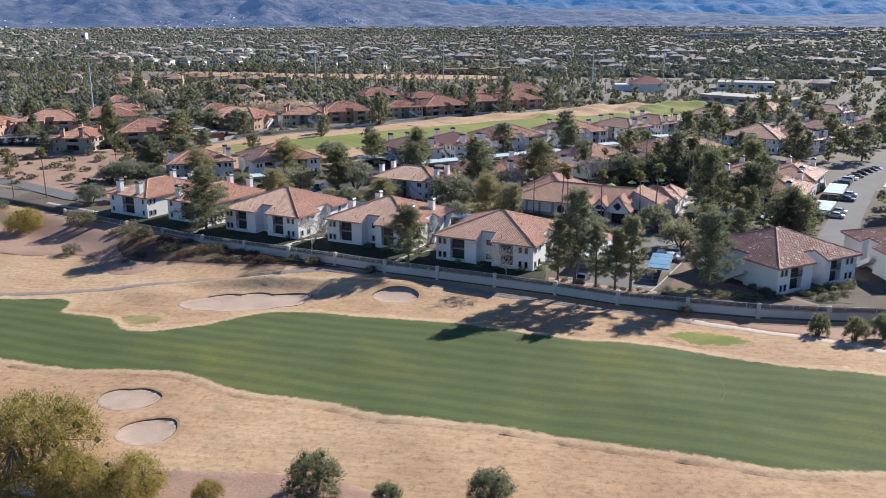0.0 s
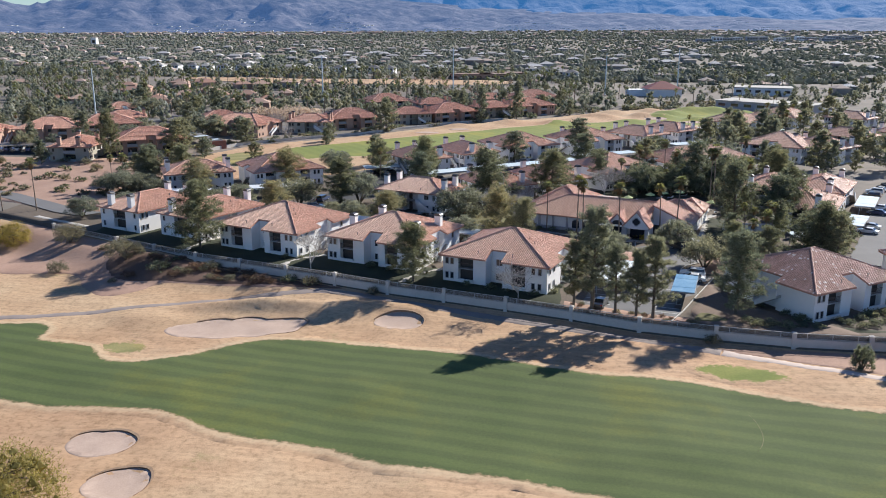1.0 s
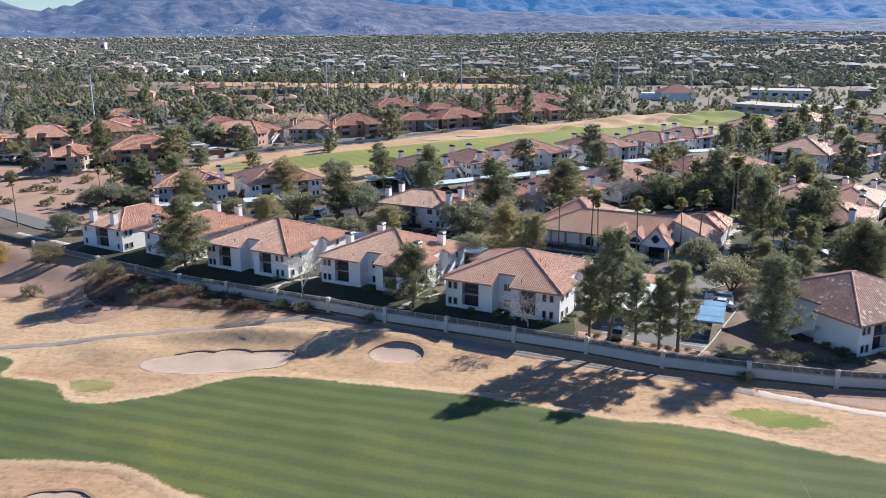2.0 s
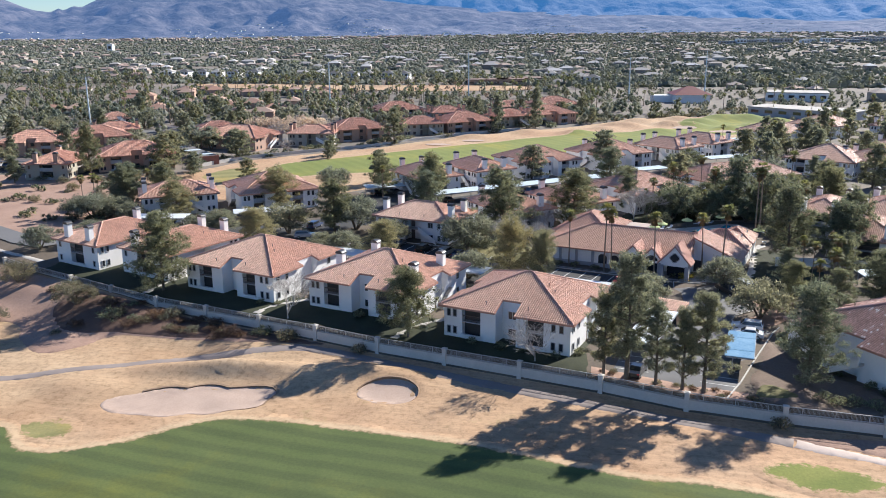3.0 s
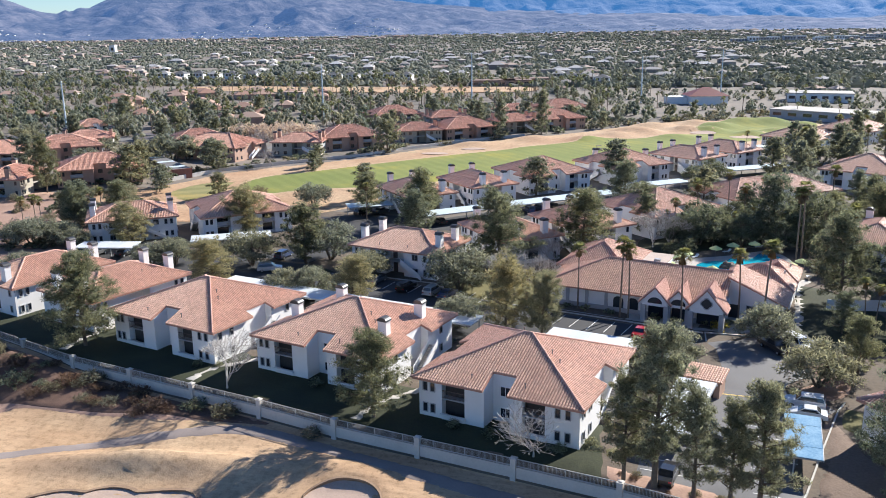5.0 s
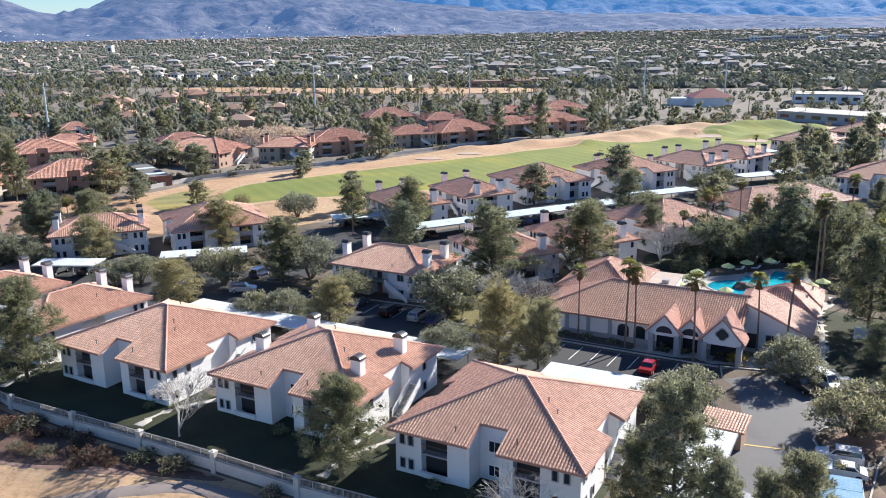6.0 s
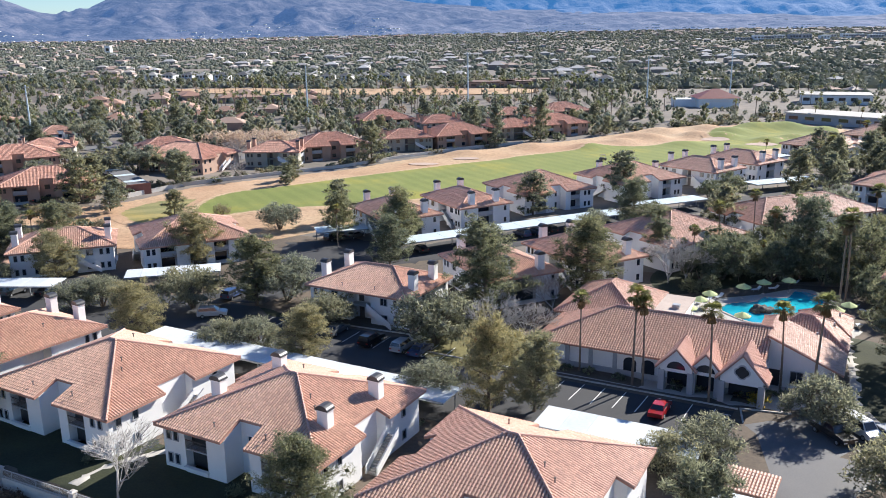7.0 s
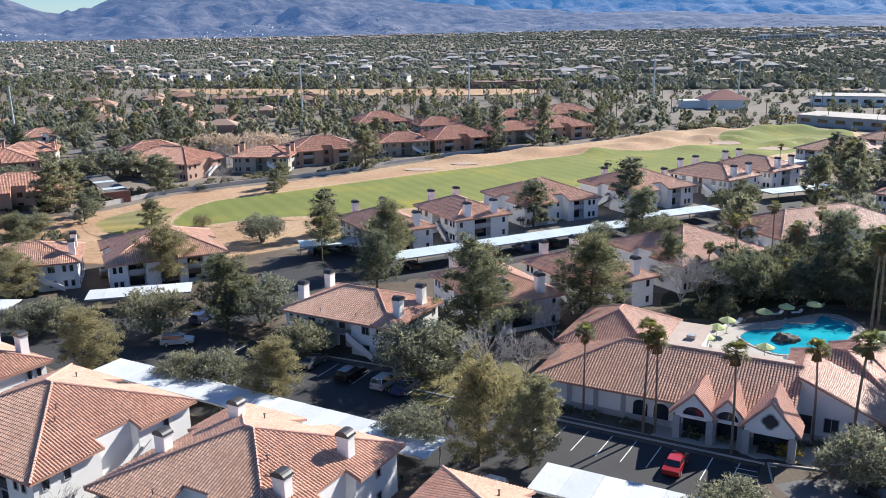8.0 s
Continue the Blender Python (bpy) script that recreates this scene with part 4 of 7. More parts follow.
def stair(parent, x, y, turned, rise=2.7, run=4.4, width=1.2):
    ob = new("outdoor_stair")
    ob.parent = parent
    ob.matrix_basis = pose(x, y, 0, 0, 0, turned)
    st, n = Shape(), 15
    prof = [(0.0, 0.0)]
    for i in range(n):
        prof += [(run * i / n, rise * (i + 1) / n), (run * (i + 1) / n, rise * (i + 1) / n)]
    prof.append((run, rise - 0.35))
    for sy in (-1, 1):
        st.poly([(u, sy * width / 2, z) for u, z in (prof if sy < 0 else prof[::-1])])
    for (u, z), (u2, z2) in zip(prof, prof[1:] + prof[:1]):
        st.poly([(u, width / 2, z), (u2, width / 2, z2), (u2, -width / 2, z2), (u, -width / 2, z)])
    part("flight", st, CONCRETE, ob, "straight flight of concrete steps")
    for sy in (-1, 1):
        k, yy = 0.08, sy * (width / 2 + 0.08)
        pan = Shape()
        side = [(-0.1, -0.0), (run, rise - 0.3), (run + 0.1, rise + 0.95), (0.0, 1.0)]
        pan.poly([(u, yy - k, z) for u, z in side]).poly([(u, yy + k, z) for u, z in reversed(side)])
        for (u, z), (u2, z2) in zip(side, side[1:] + side[:1]):
            pan.poly([(u, yy + k, z), (u2, yy + k, z2), (u2, yy - k, z2), (u, yy - k, z)])
        part("stair_wall", pan, STUCCO, ob)
    return ob


def apartment(name, m, W, D, chimneys, label, stucco=STUCCO, tile_mat=TILE, tile=True, eave=4.95, pitch=0.385, group="", notch=(9.3, 12.3, 3.1), stack=STUCCO, course=0.42, ends=False):
    """A two-storey block under a hipped roof. ends: the narrow type, with its balconies and chimneys at the two short ends."""
    ob = thing(name, m, label, "apartment building", group)
    q = [W * k / 21.4 for k in notch[:2]]
    k = W / 21.4
    if ends:
        q = [W * 0.42, W * 0.62]
        notches = []
        entries = [(0, q[0], q[1], 2.0), (2, W - q[1], W - q[0], 2.0)]
        recess = [(1, D * 0.36, D * 0.64, 1.6), (3, D * 0.36, D * 0.64, 1.6)]
    else:
        notches = [(0, q[0], q[1], notch[2]), (2, W - q[1], W - q[0], notch[2]), (1, D * 0.40, D * 0.62, 1.7), (3, D * 0.38, D * 0.60, 1.7)]
        recess = [(0, 3.7 * k, 6.7 * k, 1.6), (0, 13.9 * k, 16.7 * k, 1.6), (2, 4.6 * k, 7.2 * k, 1.5), (2, 14.2 * k, 17.2 * k, 1.5)]
    inset, far = 0.65, course > 1
    line = wall_outline(W, D, inset, notches, recess + (entries if ends else []))
    part("wall", Shape().prism(line, -0.4, lambda x, y: roof_height(x, y, W, D, eave, pitch) - 0.16), stucco, ob)
    hip_roof(ob, W, D, eave, pitch, notches, tile, tile_mat, course)
    for r in recess:
        balcony(ob, W, D, *r, eave, inset, far)
    y0, y1 = -D / 2 + inset - 0.02, D / 2 - inset + 0.02
    x1 = W / 2 - inset + 0.02
    for z in (1.15, 3.85):
        if ends:
            for x in (-W / 2 + 1.7, -W / 2 + 2.9, W / 2 - 2.9, W / 2 - 1.7):
                window_unit(ob, x, y0, z, 0.62, 1.15, -90, STUCCO_GREY, 0, far)
                window_unit(ob, x, y1, z, 0.62, 1.15, 90, STUCCO_GREY, 0, far)
            for x in (-W / 2 + 5.4, W / 2 - 5.0):
                window_unit(ob, x, y0, z, 1.2, 1.15, -90, STUCCO_GREY, 1, far)
            for y in (-D / 2 + 1.9, D / 2 - 1.9):
                window_unit(ob, x1, y, z, 0.62, 1.1, 0, STUCCO_GREY, 0, far)
                window_unit(ob, -x1, y, z, 0.62, 1.1, 180, STUCCO_GREY, 0, far)
            part("entrance_door", Shape().box(-W / 2 + (q[0] + q[1]) / 2 - 1.0, -D / 2 + inset + 1.98, z - 0.1, 0.95, 0.06, 2.1), TRIM, ob, "dark painted flat door")
        else:
            for x in (-W / 2 + 1.5, -W / 2 + 2.5, W / 2 - 3.2, W / 2 - 2.0):
                window_unit(ob, x, y0, z, 0.62, 1.15, -90, STUCCO_GREY, 0, far)
            for y in (-D / 2 + 1.9, -D / 2 + 4.2, D / 2 - 4.0):
                window_unit(ob, x1, y, z, 0.75, 1.1, 0, STUCCO_GREY, 0, far)
            window_unit(ob, -W / 2 + (q[0] + q[1]) / 2, -D / 2 + notch[2] + 0.10, z, 1.3, 1.25, -90, STUCCO, 1, far)
    if ends:
        part("landing", Shape().box(-W / 2 + (q[0] + q[1]) / 2, -D / 2 + 1.5, 2.62, q[1] - q[0] + 0.1, 1.7, 0.16), CONCRETE, ob)
        stair(ob, W * 0.12 + 4.3, -D / 2 + 0.05, 180, 2.7, 4.2, 1.15)
        stair(ob, -W * 0.12 - 4.3, D / 2 - 0.05, 0, 2.7, 4.2, 1.15)
    else:
        stair(ob, W / 2 - 0.1, -D * 0.06, 90 + 0, 2.7, 4.2, 1.15)
        stair(ob, -W / 2 + 0.1, D * 0.06, -90, 2.7, 4.2, 1.15)
    for x, y in chimneys:
        chimney(ob, x, y, roof_height(x, y, W, D, eave, pitch) - 0.3, max(roof_height(x, y, W, D, eave, pitch) + 1.45, 8.0), 90 if ends else 0, mat_=stack)
    # vent pipes
    for x, y in () if far else ((-3.4 * k, -D * 0.43), (3.2 * k, -D * 0.42), (4.0 * k, -2.2), (5.4 * k, -3.4), (-2.6, D * 0.25)):
        z = roof_height(x, y, W, D, eave, pitch)
        part("vent_pipe", Shape().tube((x, y, z - 0.05), (x, y, z + 0.55), 0.07, 0.07).box(x, y, z + 0.58, 0.2, 0.2, 0.08), TRIM, ob)
    return ob


WHITE_LABEL = "white stucco apartment building, hipped pink clay-tile roof"
plain = apartment("apartment_building", pose(-59.2, 165.1, 0, 0, 0, -18.6), 21.4, 20.3, (), WHITE_LABEL + ", no chimneys", group="apartment buildings")
copy_thing(plain, pose(-8.9, 149.0, 0, 0, 0, -16.8))
worn = apartment("apartment_building", pose(42.4, 142.9, 0, 0, 0, 36.5), 21.4, 20.3, (), "white stucco apartment building, faded red tile roof with pale flaked tiles", tile_mat=TILE_WORN, group="apartment buildings")
copy_thing(worn, pose(70.5, 150.5, 0, 0, 0, 10))
apartment("apartment_building", pose(-33.9, 159.0, 0, 0, 0, -17.4), 21.4, 20.3, ((-5.2, 4.0), (7.8, 4.3), (7.3, -4.2), (-7.6, -3.4)),
                 WHITE_LABEL + ", four chimneys", group="apartment buildings")
STACKS = ((-8.2, -3.2), (-8.2, 3.3), (8.3, -3.3), (8.2, 3.2))


def on_ground(x, y, a):
    return pose(x, y, ground_z(x, y), 0, 0, a)


long_roof = apartment("apartment_building", on_ground(-37.4, 206.2, -17), 19.6, 14.2, STACKS, WHITE_LABEL + ", chimneys at both ends", group="apartment buildings", ends=True)
for x, y, a in ((-96.8, 177.3, -111.3), (-79.6, 172.7, -112), (-19.7, 220.0, -53), (-106.2, 222.3, 31), (56.6, 204, 68)):
    copy_thing(long_roof, on_ground(x, y, a))
long_far = apartment("apartment_building", on_ground(-48.4, 258.8, -50), 19.6, 14.2, STACKS, WHITE_LABEL + ", chimneys at both ends", group="apartment buildings", course=1.2, ends=True)
for x, y, a in ((-34.6, 272, -50), (-5.6, 231.3, -50), (23.7, 323, -41), (36.9, 338.5, -42), (52.5, 226, 66), (65.5, 227, 66), (84, 300, -42), (101, 333, -40), (122, 402, -38), (126, 345, -40)):
    copy_thing(long_far, on_ground(x, y, a))
plain_far_off = apartment("apartment_building", on_ground(-85.4, 233.6, 36.6), 21.4, 20.3, (), WHITE_LABEL + ", no chimneys", group="apartment buildings", course=1.2)
for x, y, a in ((-19, 291, 38), (11.3, 248.5, 42), (71, 303, -30), (68, 377.5, -38), (93, 405, -38)):
    copy_thing(plain_far_off, on_ground(x, y, a))
apartment("apartment_building", on_ground(3.6, 306.5, 40), 21.4, 20.3, ((-4.5, 7.0), (7.6, -1.6)), WHITE_LABEL + ", two chimneys", group="apartment buildings", course=1.2)
apartment("apartment_building", on_ground(38.3, 270, 33), 33, 17, (), "long " + WHITE_LABEL, group="apartment buildings", course=1.2)
TAN_LABEL = "tan stucco apartment building with a hipped orange clay-tile roof"
tan = apartment("apartment_building", on_ground(-99.5, 363.5, 33), 25, 19, (), TAN_LABEL, STUCCO_TAN, TILE_RED, group="tan apartment buildings", stack=STUCCO_TAN, course=1.5)
for x, y, a in ((-153.5, 283, 33), (-60.5, 399, 37), (-26, 434, 35), (-103, 447, 35), (-207, 306, 20), (-26, 490, 30), (-193, 322, 40), (-230, 290, 10)):
    copy_thing(tan, on_ground(x, y, a))
tan_ends = apartment("apartment_building", on_ground(-112, 345.5, 8), 19, 14.5, STACKS, "greenish-grey stucco apartment building with an orange tile roof and chimneys", STUCCO_SAGE, TILE_RED, group="tan apartment buildings", stack=STUCCO_TAN, course=1.5, ends=True)
for x, y, a in ((-77, 385.5, 25), (-42, 420, 35), (-75, 436, 30), (-48, 472, 30), (-170, 265, 100), (-198, 345, 30)):
    copy_thing(tan_ends, on_ground(x, y, a))
apartment("apartment_building", on_ground(-137.5, 333, -14), 28, 19, (), "long tan stucco apartment building with an orange tile roof", STUCCO_TAN, TILE_RED, group="tan apartment buildings", course=1.5)
apartment("apartment_building", on_ground(-156, 352, 40), 20, 15, (), "tan stucco apartment building with an orange tile roof", STUCCO_TAN, TILE_RED, group="tan apartment buildings", course=1.5)
apartment("apartment_building", on_ground(-222, 384, 50), 17, 14, (), "white stucco apartment building with a pinkish tile roof", STUCCO, TILE, group="apartment buildings", course=1.5)

# ---- carports ----


def carport(x0, y0, x1, y1, depth, z=0.0, top=2.75, label="long white sheet-metal carport on slim posts", mat_=WHITE_METAL):
    """A flat-roofed carport whose front edge runs from one point to the other; it reaches back to the left of that line."""
    d, g = math.hypot(x1 - x0, y1 - y0), math.atan2(y1 - y0, x1 - x0)
    ob = thing("carport", pose(x0, y0, z, 0, 0, math.degrees(g)), label, "carport", "carports")
    n = max(1, round(d / 6))
    w = d / (2 * n)
    for k in range(2 * n):
        m2 = mat_[k % len(mat_)] if isinstance(mat_, tuple) else mat_
        part("roof_panel", Shape().box(w * (k + 0.5), depth / 2, top + 0.02 * (k % 2), w - 0.03, abs(depth), 0.12), m2, ob)
    part("fascia", Shape().box(d / 2, 0.0, top - 0.04, d, 0.08, 0.24), STEEL, ob)
    for k in range(n + 1):
        u = 0.3 + (d - 0.6) * k / n
        part("post", Shape().box(u, depth * 0.72, (top - 0.1) / 2, 0.14, 0.14, top - 0.1), STEEL, ob)
        part("beam", Shape().box(u, depth / 2, top - 0.19, 0.12, depth - 0.3, 0.2), STEEL, ob)
    return ob


for args in ((-66, 181.4, -19, 166.9, 4.8), (-8.5, 163.2, 8.5, 158.4, 5.4), (-84.5, 207.5, -69.5, 214.5, 5.6), (-106, 199.2, -94, 201, 5.2),
             (-41, 238.5, 3.2, 273.6, 5.8), (4.6, 277.0, 22.5, 289.8, 5.6), (37, 310.8, 55, 321.8, 6), (-62, 245, -52, 250, 5.6), (40, 352, 56, 366, 5), (74, 372, 84, 364, 5)):
    carport(*args, z=0.0 if args[1] < 250 else 0.6, mat_=WHITE_METAL if args[1] < 235 else PALE_SKY_METAL)
carport(14.0, 152.2, 9.6, 137.4, -4.6, 0, 2.5)
for args in ((74.1, 211.8, 79.5, 225.6, 4.6), (65.0, 190.0, 69.8, 201, 4.4), (48, 177.1, 53, 177.9, 5), (92, 222, 97, 234, 4.4)):
    carport(*args, top=2.5, label="low white sheet-metal carport beside the drive, tinted with reflected sky", mat_=PALE_SKY_METAL)
carport(22.4, 134.4, 24.3, 144.6, 3.8, 0, 2.4, "sheet-metal carport beside the kerb, coloured like the reflected sky", SKY_METAL)
carport(-127, 291, -157, 322, 5.6, 0.9, 2.7, "long grey-green sheet-metal carport over parked cars", (ASPHALT_WORN, ASPHALT_WORN, PALE_SKY_METAL, ASPHALT_WORN))
red_end = thing("brick_end_wall", on_ground(-129.5, 288.6, 134), "red-brown brick end wall of the carport", "wall")
part("wall_panel", Shape().box(0, 0, 1.5, 0.3, 6.6, 3.2), BRICK, red_end)
for args in ((-205, 268, -181, 270, 5.8), (-240, 262, -212, 266, 5.8), (-186, 360, -160, 352, 5), (-196, 372, -172, 366, 5)):
    carport(*args, 0.9, 2.7, "long dark sheet-metal carport over parked cars", TRIM)

# trash enclosure
shed = thing("trash_enclosure", pose(13.0, 155.2, 0, 0, 0, -21), "small tan enclosure with a red clay-tile roof", "shed")
part("wall", Shape().box(0, 0, 1.15, 4.3, 2.7, 2.3), STUCCO_TAN, shed)
# dark panel on the wall in place of a shaded interior
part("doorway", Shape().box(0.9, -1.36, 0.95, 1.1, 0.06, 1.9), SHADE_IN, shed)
srf, stl = Shape(), Shape()
srf.poly([(-2.5, -1.7, 2.3), (2.5, -1.7, 2.3), (2.5, 1.7, 3.0), (-2.5, 1.7, 3.0)]).poly([(-2.5, -1.7, 2.15), (-2.5, 1.7, 2.85), (2.5, 1.7, 2.85), (2.5, -1.7, 2.15)])
for a, b in (((-2.5, -1.7, 2.15), (2.5, -1.7, 2.15)), ((2.5, -1.7, 2.15), (2.5, 1.7, 2.85)), ((2.5, 1.7, 2.85), (-2.5, 1.7, 2.85)), ((-2.5, 1.7, 2.85), (-2.5, -1.7, 2.15))):
    srf.poly([a, b, (b[0], b[1], b[2] + 0.15), (a[0], a[1], a[2] + 0.15)])
roof = part("roof", srf, TILE_BASE, shed)
for i in range(15):
    for k in range(8):
        y = -1.75 + 0.43 * k
        stl.tube((-2.33 + 0.333 * i, y, 2.32 + (y + 1.7) * 0.206), (-2.33 + 0.333 * i, y + 0.45, 2.30 + (y + 2.15) * 0.206), 0.15, 0.12, 6)
tagged(part("roof_tiles", stl, TILE, roof), kind="stuff")

# ---- clubhouse ----
CG = -16.5
club = thing("clubhouse", pose(0, 0, 0, 0, 0, 0), "low white stucco clubhouse with tile roof and three gables", "clubhouse")
# its own axes: u along the front, v to the back, origin at the front left corner of the eaves
CM = pose(-10.6, 187.8, 0, 0, 0, CG)
club.matrix_basis = CM


def tiled_slope(parent, a, b, c, d, name="roof", tile_mat=TILE, gap=0.34, course=0.42):
    """A planar roof slope with tiles: a, b along the eaves (left to right), c, d above b and a."""
    a, b, c, d = (Vector(p) for p in (a, b, c, d))
    sh = Shape()
    low = Vector((0, 0, -0.2))
    ring = [a, b, c] + ([d] if (d - c).length > 0.05 else [])
    sh.poly(ring).poly([p + low for p in reversed(ring)])
    for p, q in zip(ring, ring[1:] + ring[:1]):
        sh.poly([p + low, q + low, q, p])
    rf = part(name, sh, TILE_BASE, parent)
    e = (b - a).normalized()
    nrm = (b - a).cross(d - a).normalized()
    if nrm.length < 0.5:
        nrm = (b - a).cross(c - a).normalized()
    if nrm.z < 0:
        nrm = -nrm
    up = nrm.cross(e).normalized()
    if up.z < 0:
        up = -up
    flat = [((p - a).dot(e), (p - a).dot(up)) for p in ring]
    tl = Shape()
    q = gap / 2
    umax = max(f[0] for f in flat)
    q += min(f[0] for f in flat)
    while q < umax:
        cuts = []
        for (u0, s0), (u1, s1) in zip(flat, flat[1:] + flat[:1]):
            if (u0 > q) != (u1 > q):
                cuts.append(s0 + (q - u0) / (u1 - u0) * (s1 - s0))
        cuts.sort()
        for lo, hi in zip(cuts[::2], cuts[1::2]):
            s = lo
            while s < hi - 0.08:
                t = min(s + course, hi)
                k = len(tl.v)
                for ss, r, hh in ((s - 0.02, 0.135, 0.14), (t, 0.105, 0.10)):
                    for dq, dh in ((-r, 0.012), (-r * 0.5, hh), (r * 0.5, hh), (r, 0.012)):
                        tl.v.append(tuple(a + e * (q + dq) + up * ss + nrm * dh))
                for m in range(3):
                    tl.f.append((k + m, k + m + 1, k + m + 5, k + m + 4))
                tl.f.append((k + 3, k + 2, k + 1, k))
                s += course
        q += gap
    tagged(part("roof_tiles", tl, tile_mat, rf), kind="stuff")
    return rf


def ridge_line(parent, a, b):
    sh = Shape()
    a, b = Vector(a), Vector(b)
    n = max(1, int((b - a).length / 0.42))
    for i in range(n):
        sh.tube(a.lerp(b, i / n) + Vector((0, 0, 0.10)), a.lerp(b, (i + 1) / n) + Vector((0, 0, 0.08)), 0.17, 0.13, 6, False)
    tagged(part("ridge_tiles", sh, RIDGE, parent), kind="stuff")


E0, RZ, BV = 3.5, 6.9, 8.4            # eaves, ridge, ridge's distance from the front eaves
LEN = 29.6
tiled_slope(club, (0, 0, E0), (LEN, 0, E0), (LEN, BV, RZ), (9.0, BV, RZ))
tiled_slope(club, (0, 11.5, E0), (0, 0, E0), (9.0, BV, RZ), (9.0, BV, RZ))
tiled_slope(club, (LEN, 11.5, 5.6), (0, 11.5, E0 + 0.1), (9.0, BV, RZ), (LEN, BV, RZ))
ridge_line(club, (9, BV, RZ), (LEN, BV, RZ))
ridge_line(club, (0, 0, E0), (9, BV, RZ))
part("wall", Shape().prism([(0.8, 0.9), (LEN, 0.9), (LEN, 11.2), (0.8, 11.2)], -0.2, E0 - 0.05), STUCCO, club)
part("plinth_band", Shape().box(15.5, 0.86, 0.35, 29.4, 0.12, 0.9), STUCCO_GREY, club)
for i, u in enumerate((1.3, 4.6, 7.9, 11.2)):
    part("pilaster", Shape().box(u, 0.82, 1.6, 0.55, 0.25, 3.3), STUCCO_GREY, club)
# three entrance gables with half-round or four-lobed lights
for u, half, tip, front, kind in ((19.6, 2.25, 5.75, -1.6, 0), (23.1, 1.95, 5.55, -1.2, 0), (27.5, 2.75, 6.45, -2.0, 1)):
    gz = 3.35
    gab = new("entrance_gable")
    gab.parent = club
    back = front + 6.2
    part("gable_wall", Shape().prism([(u - half + 0.25, front + 0.3), (u + half - 0.25, front + 0.3), (u + half - 0.25, front + 0.6), (u - half + 0.25, front + 0.6)], 2.6, 3.3)
         .poly([(u - half + 0.2, front + 0.3, 3.3), (u + half - 0.2, front + 0.3, 3.3), (u, front + 0.3, tip - 0.25)]), STUCCO, gab)
    for sx in (-1, 1):
        part("pier", Shape().box(u + sx * (half - 0.45), front + 0.55, 1.3, 0.75, 0.75, 2.9), STUCCO_GREY, gab)
    for sx in (-1, 1):
        e0, e1 = (u + sx * (half + 0.3), front, gz - 0.3), (u + sx * (half + 0.3), front + 3.4, gz - 0.3)
        r0, r1 = (u, front, tip), (u, back, tip)
        if sx < 0:
            tiled_slope(gab, e1, e0, r0, r1, "gable_roof", RIDGE)
        else:
            tiled_slope(gab, e0, e1, r1, r0, "gable_roof", RIDGE)
    if kind == 0:
        fan = Shape()
        pts = [(u + 1.15 * math.cos(math.pi * k / 12), front + 0.26, 3.05 + 1.0 * math.sin(math.pi * k / 12)) for k in range(13)]
        fan.poly(pts[::-1])
        part("fanlight", fan, PANE, gab, "half-round window in the gable")
    else:
        for rr, yy, mat_, nm in ((1.0, 0.27, STUCCO_GREY, "rosette_frame"), (0.8, 0.24, PANE, "rosette_pane")):
            sh = Shape()
            sh.poly([(u + rr * (0.78 + 0.2 * abs(math.cos(2 * 0.131 * k))) * math.cos(0.1309 * k), front + yy, 4.2 + rr * (0.78 + 0.2 * abs(math.cos(2 * 0.131 * k))) * math.sin(0.1309 * k)) for k in range(48)])
            part(nm, sh, mat_, gab)
    part("entrance_door", Shape().box(u, 0.80, 1.2, half * 1.3, 0.10, 2.4), PANE, gab, "glazed dark entrance doors")
for u in (13.2, 15.6):
    sh = Shape()
    sh.poly([(u - 0.85, 0.84, 0.8), (u + 0.85, 0.84, 0.8)] + [(u + 0.85 * math.cos(math.pi * k / 10), 0.84, 2.0 + 0.7 * math.sin(math.pi * k / 10)) for k in range(11)])
    part("arched_window", sh, PANE, club, "arched window with dark glass")
# right wing: a long white gable facing the drive, and two hipped pavilions behind
tiled_slope(club, (LEN + 8.7, 5.4, 3.0), (LEN + 8.7, 15.0, 3.0), (LEN - 0.4, 14.4, 6.7), (LEN - 0.4, 5.8, 6.7))
tiled_slope(club, (LEN + 0.2, 13.4, 6.3), (LEN + 0.2, 16.6, 3.6), (LEN + 5.6, 16.6, 3.6), (LEN + 5.6, 13.4, 3.9), "valley_roof")
part("wing_wall", Shape().prism([(LEN - 0.2, 6.2), (LEN + 7.5, 5.9), (LEN + 7.5, 14.6), (LEN - 0.2, 14.6)], -0.2, lambda x, y: 6.42 - (x - LEN) * 0.43), STUCCO, club)
for u in (LEN + 3.4, LEN + 5.8):
    window_unit(club, u, 5.95, 1.5, 1.5, 1.7, -90, STUCCO_GREY, 1)
# the opening's inner shade is a dark box on the wall
for u in (LEN + 0.7,):
    part("arched_opening", Shape().box(u, 6.16, 1.1, 1.4, 0.12, 2.2), SHADE_IN, club, "dark arched opening")
part("pilaster", Shape().box(LEN + 7.2, 5.8, 1.5, 0.5, 0.4, 3.0), STUCCO_GREY, club)
pav = new("pavilion")
pav.parent = club
pav.matrix_basis = pose(32.6, 18.6, 0)
hip_roof(pav, 11.6, 10.0, 3.2, 0.54, [], True, TILE)
part("wall", Shape().box(0, 0, 1.5, 10.6, 9.0, 3.4), STUCCO, pav)
pav2 = new("pavilion")
pav2.parent = club
pav2.matrix_basis = pose(34.7, 23.6, 0)
hip_roof(pav2, 7.5, 9.0, 3.25, 0.60, [], True, TILE)
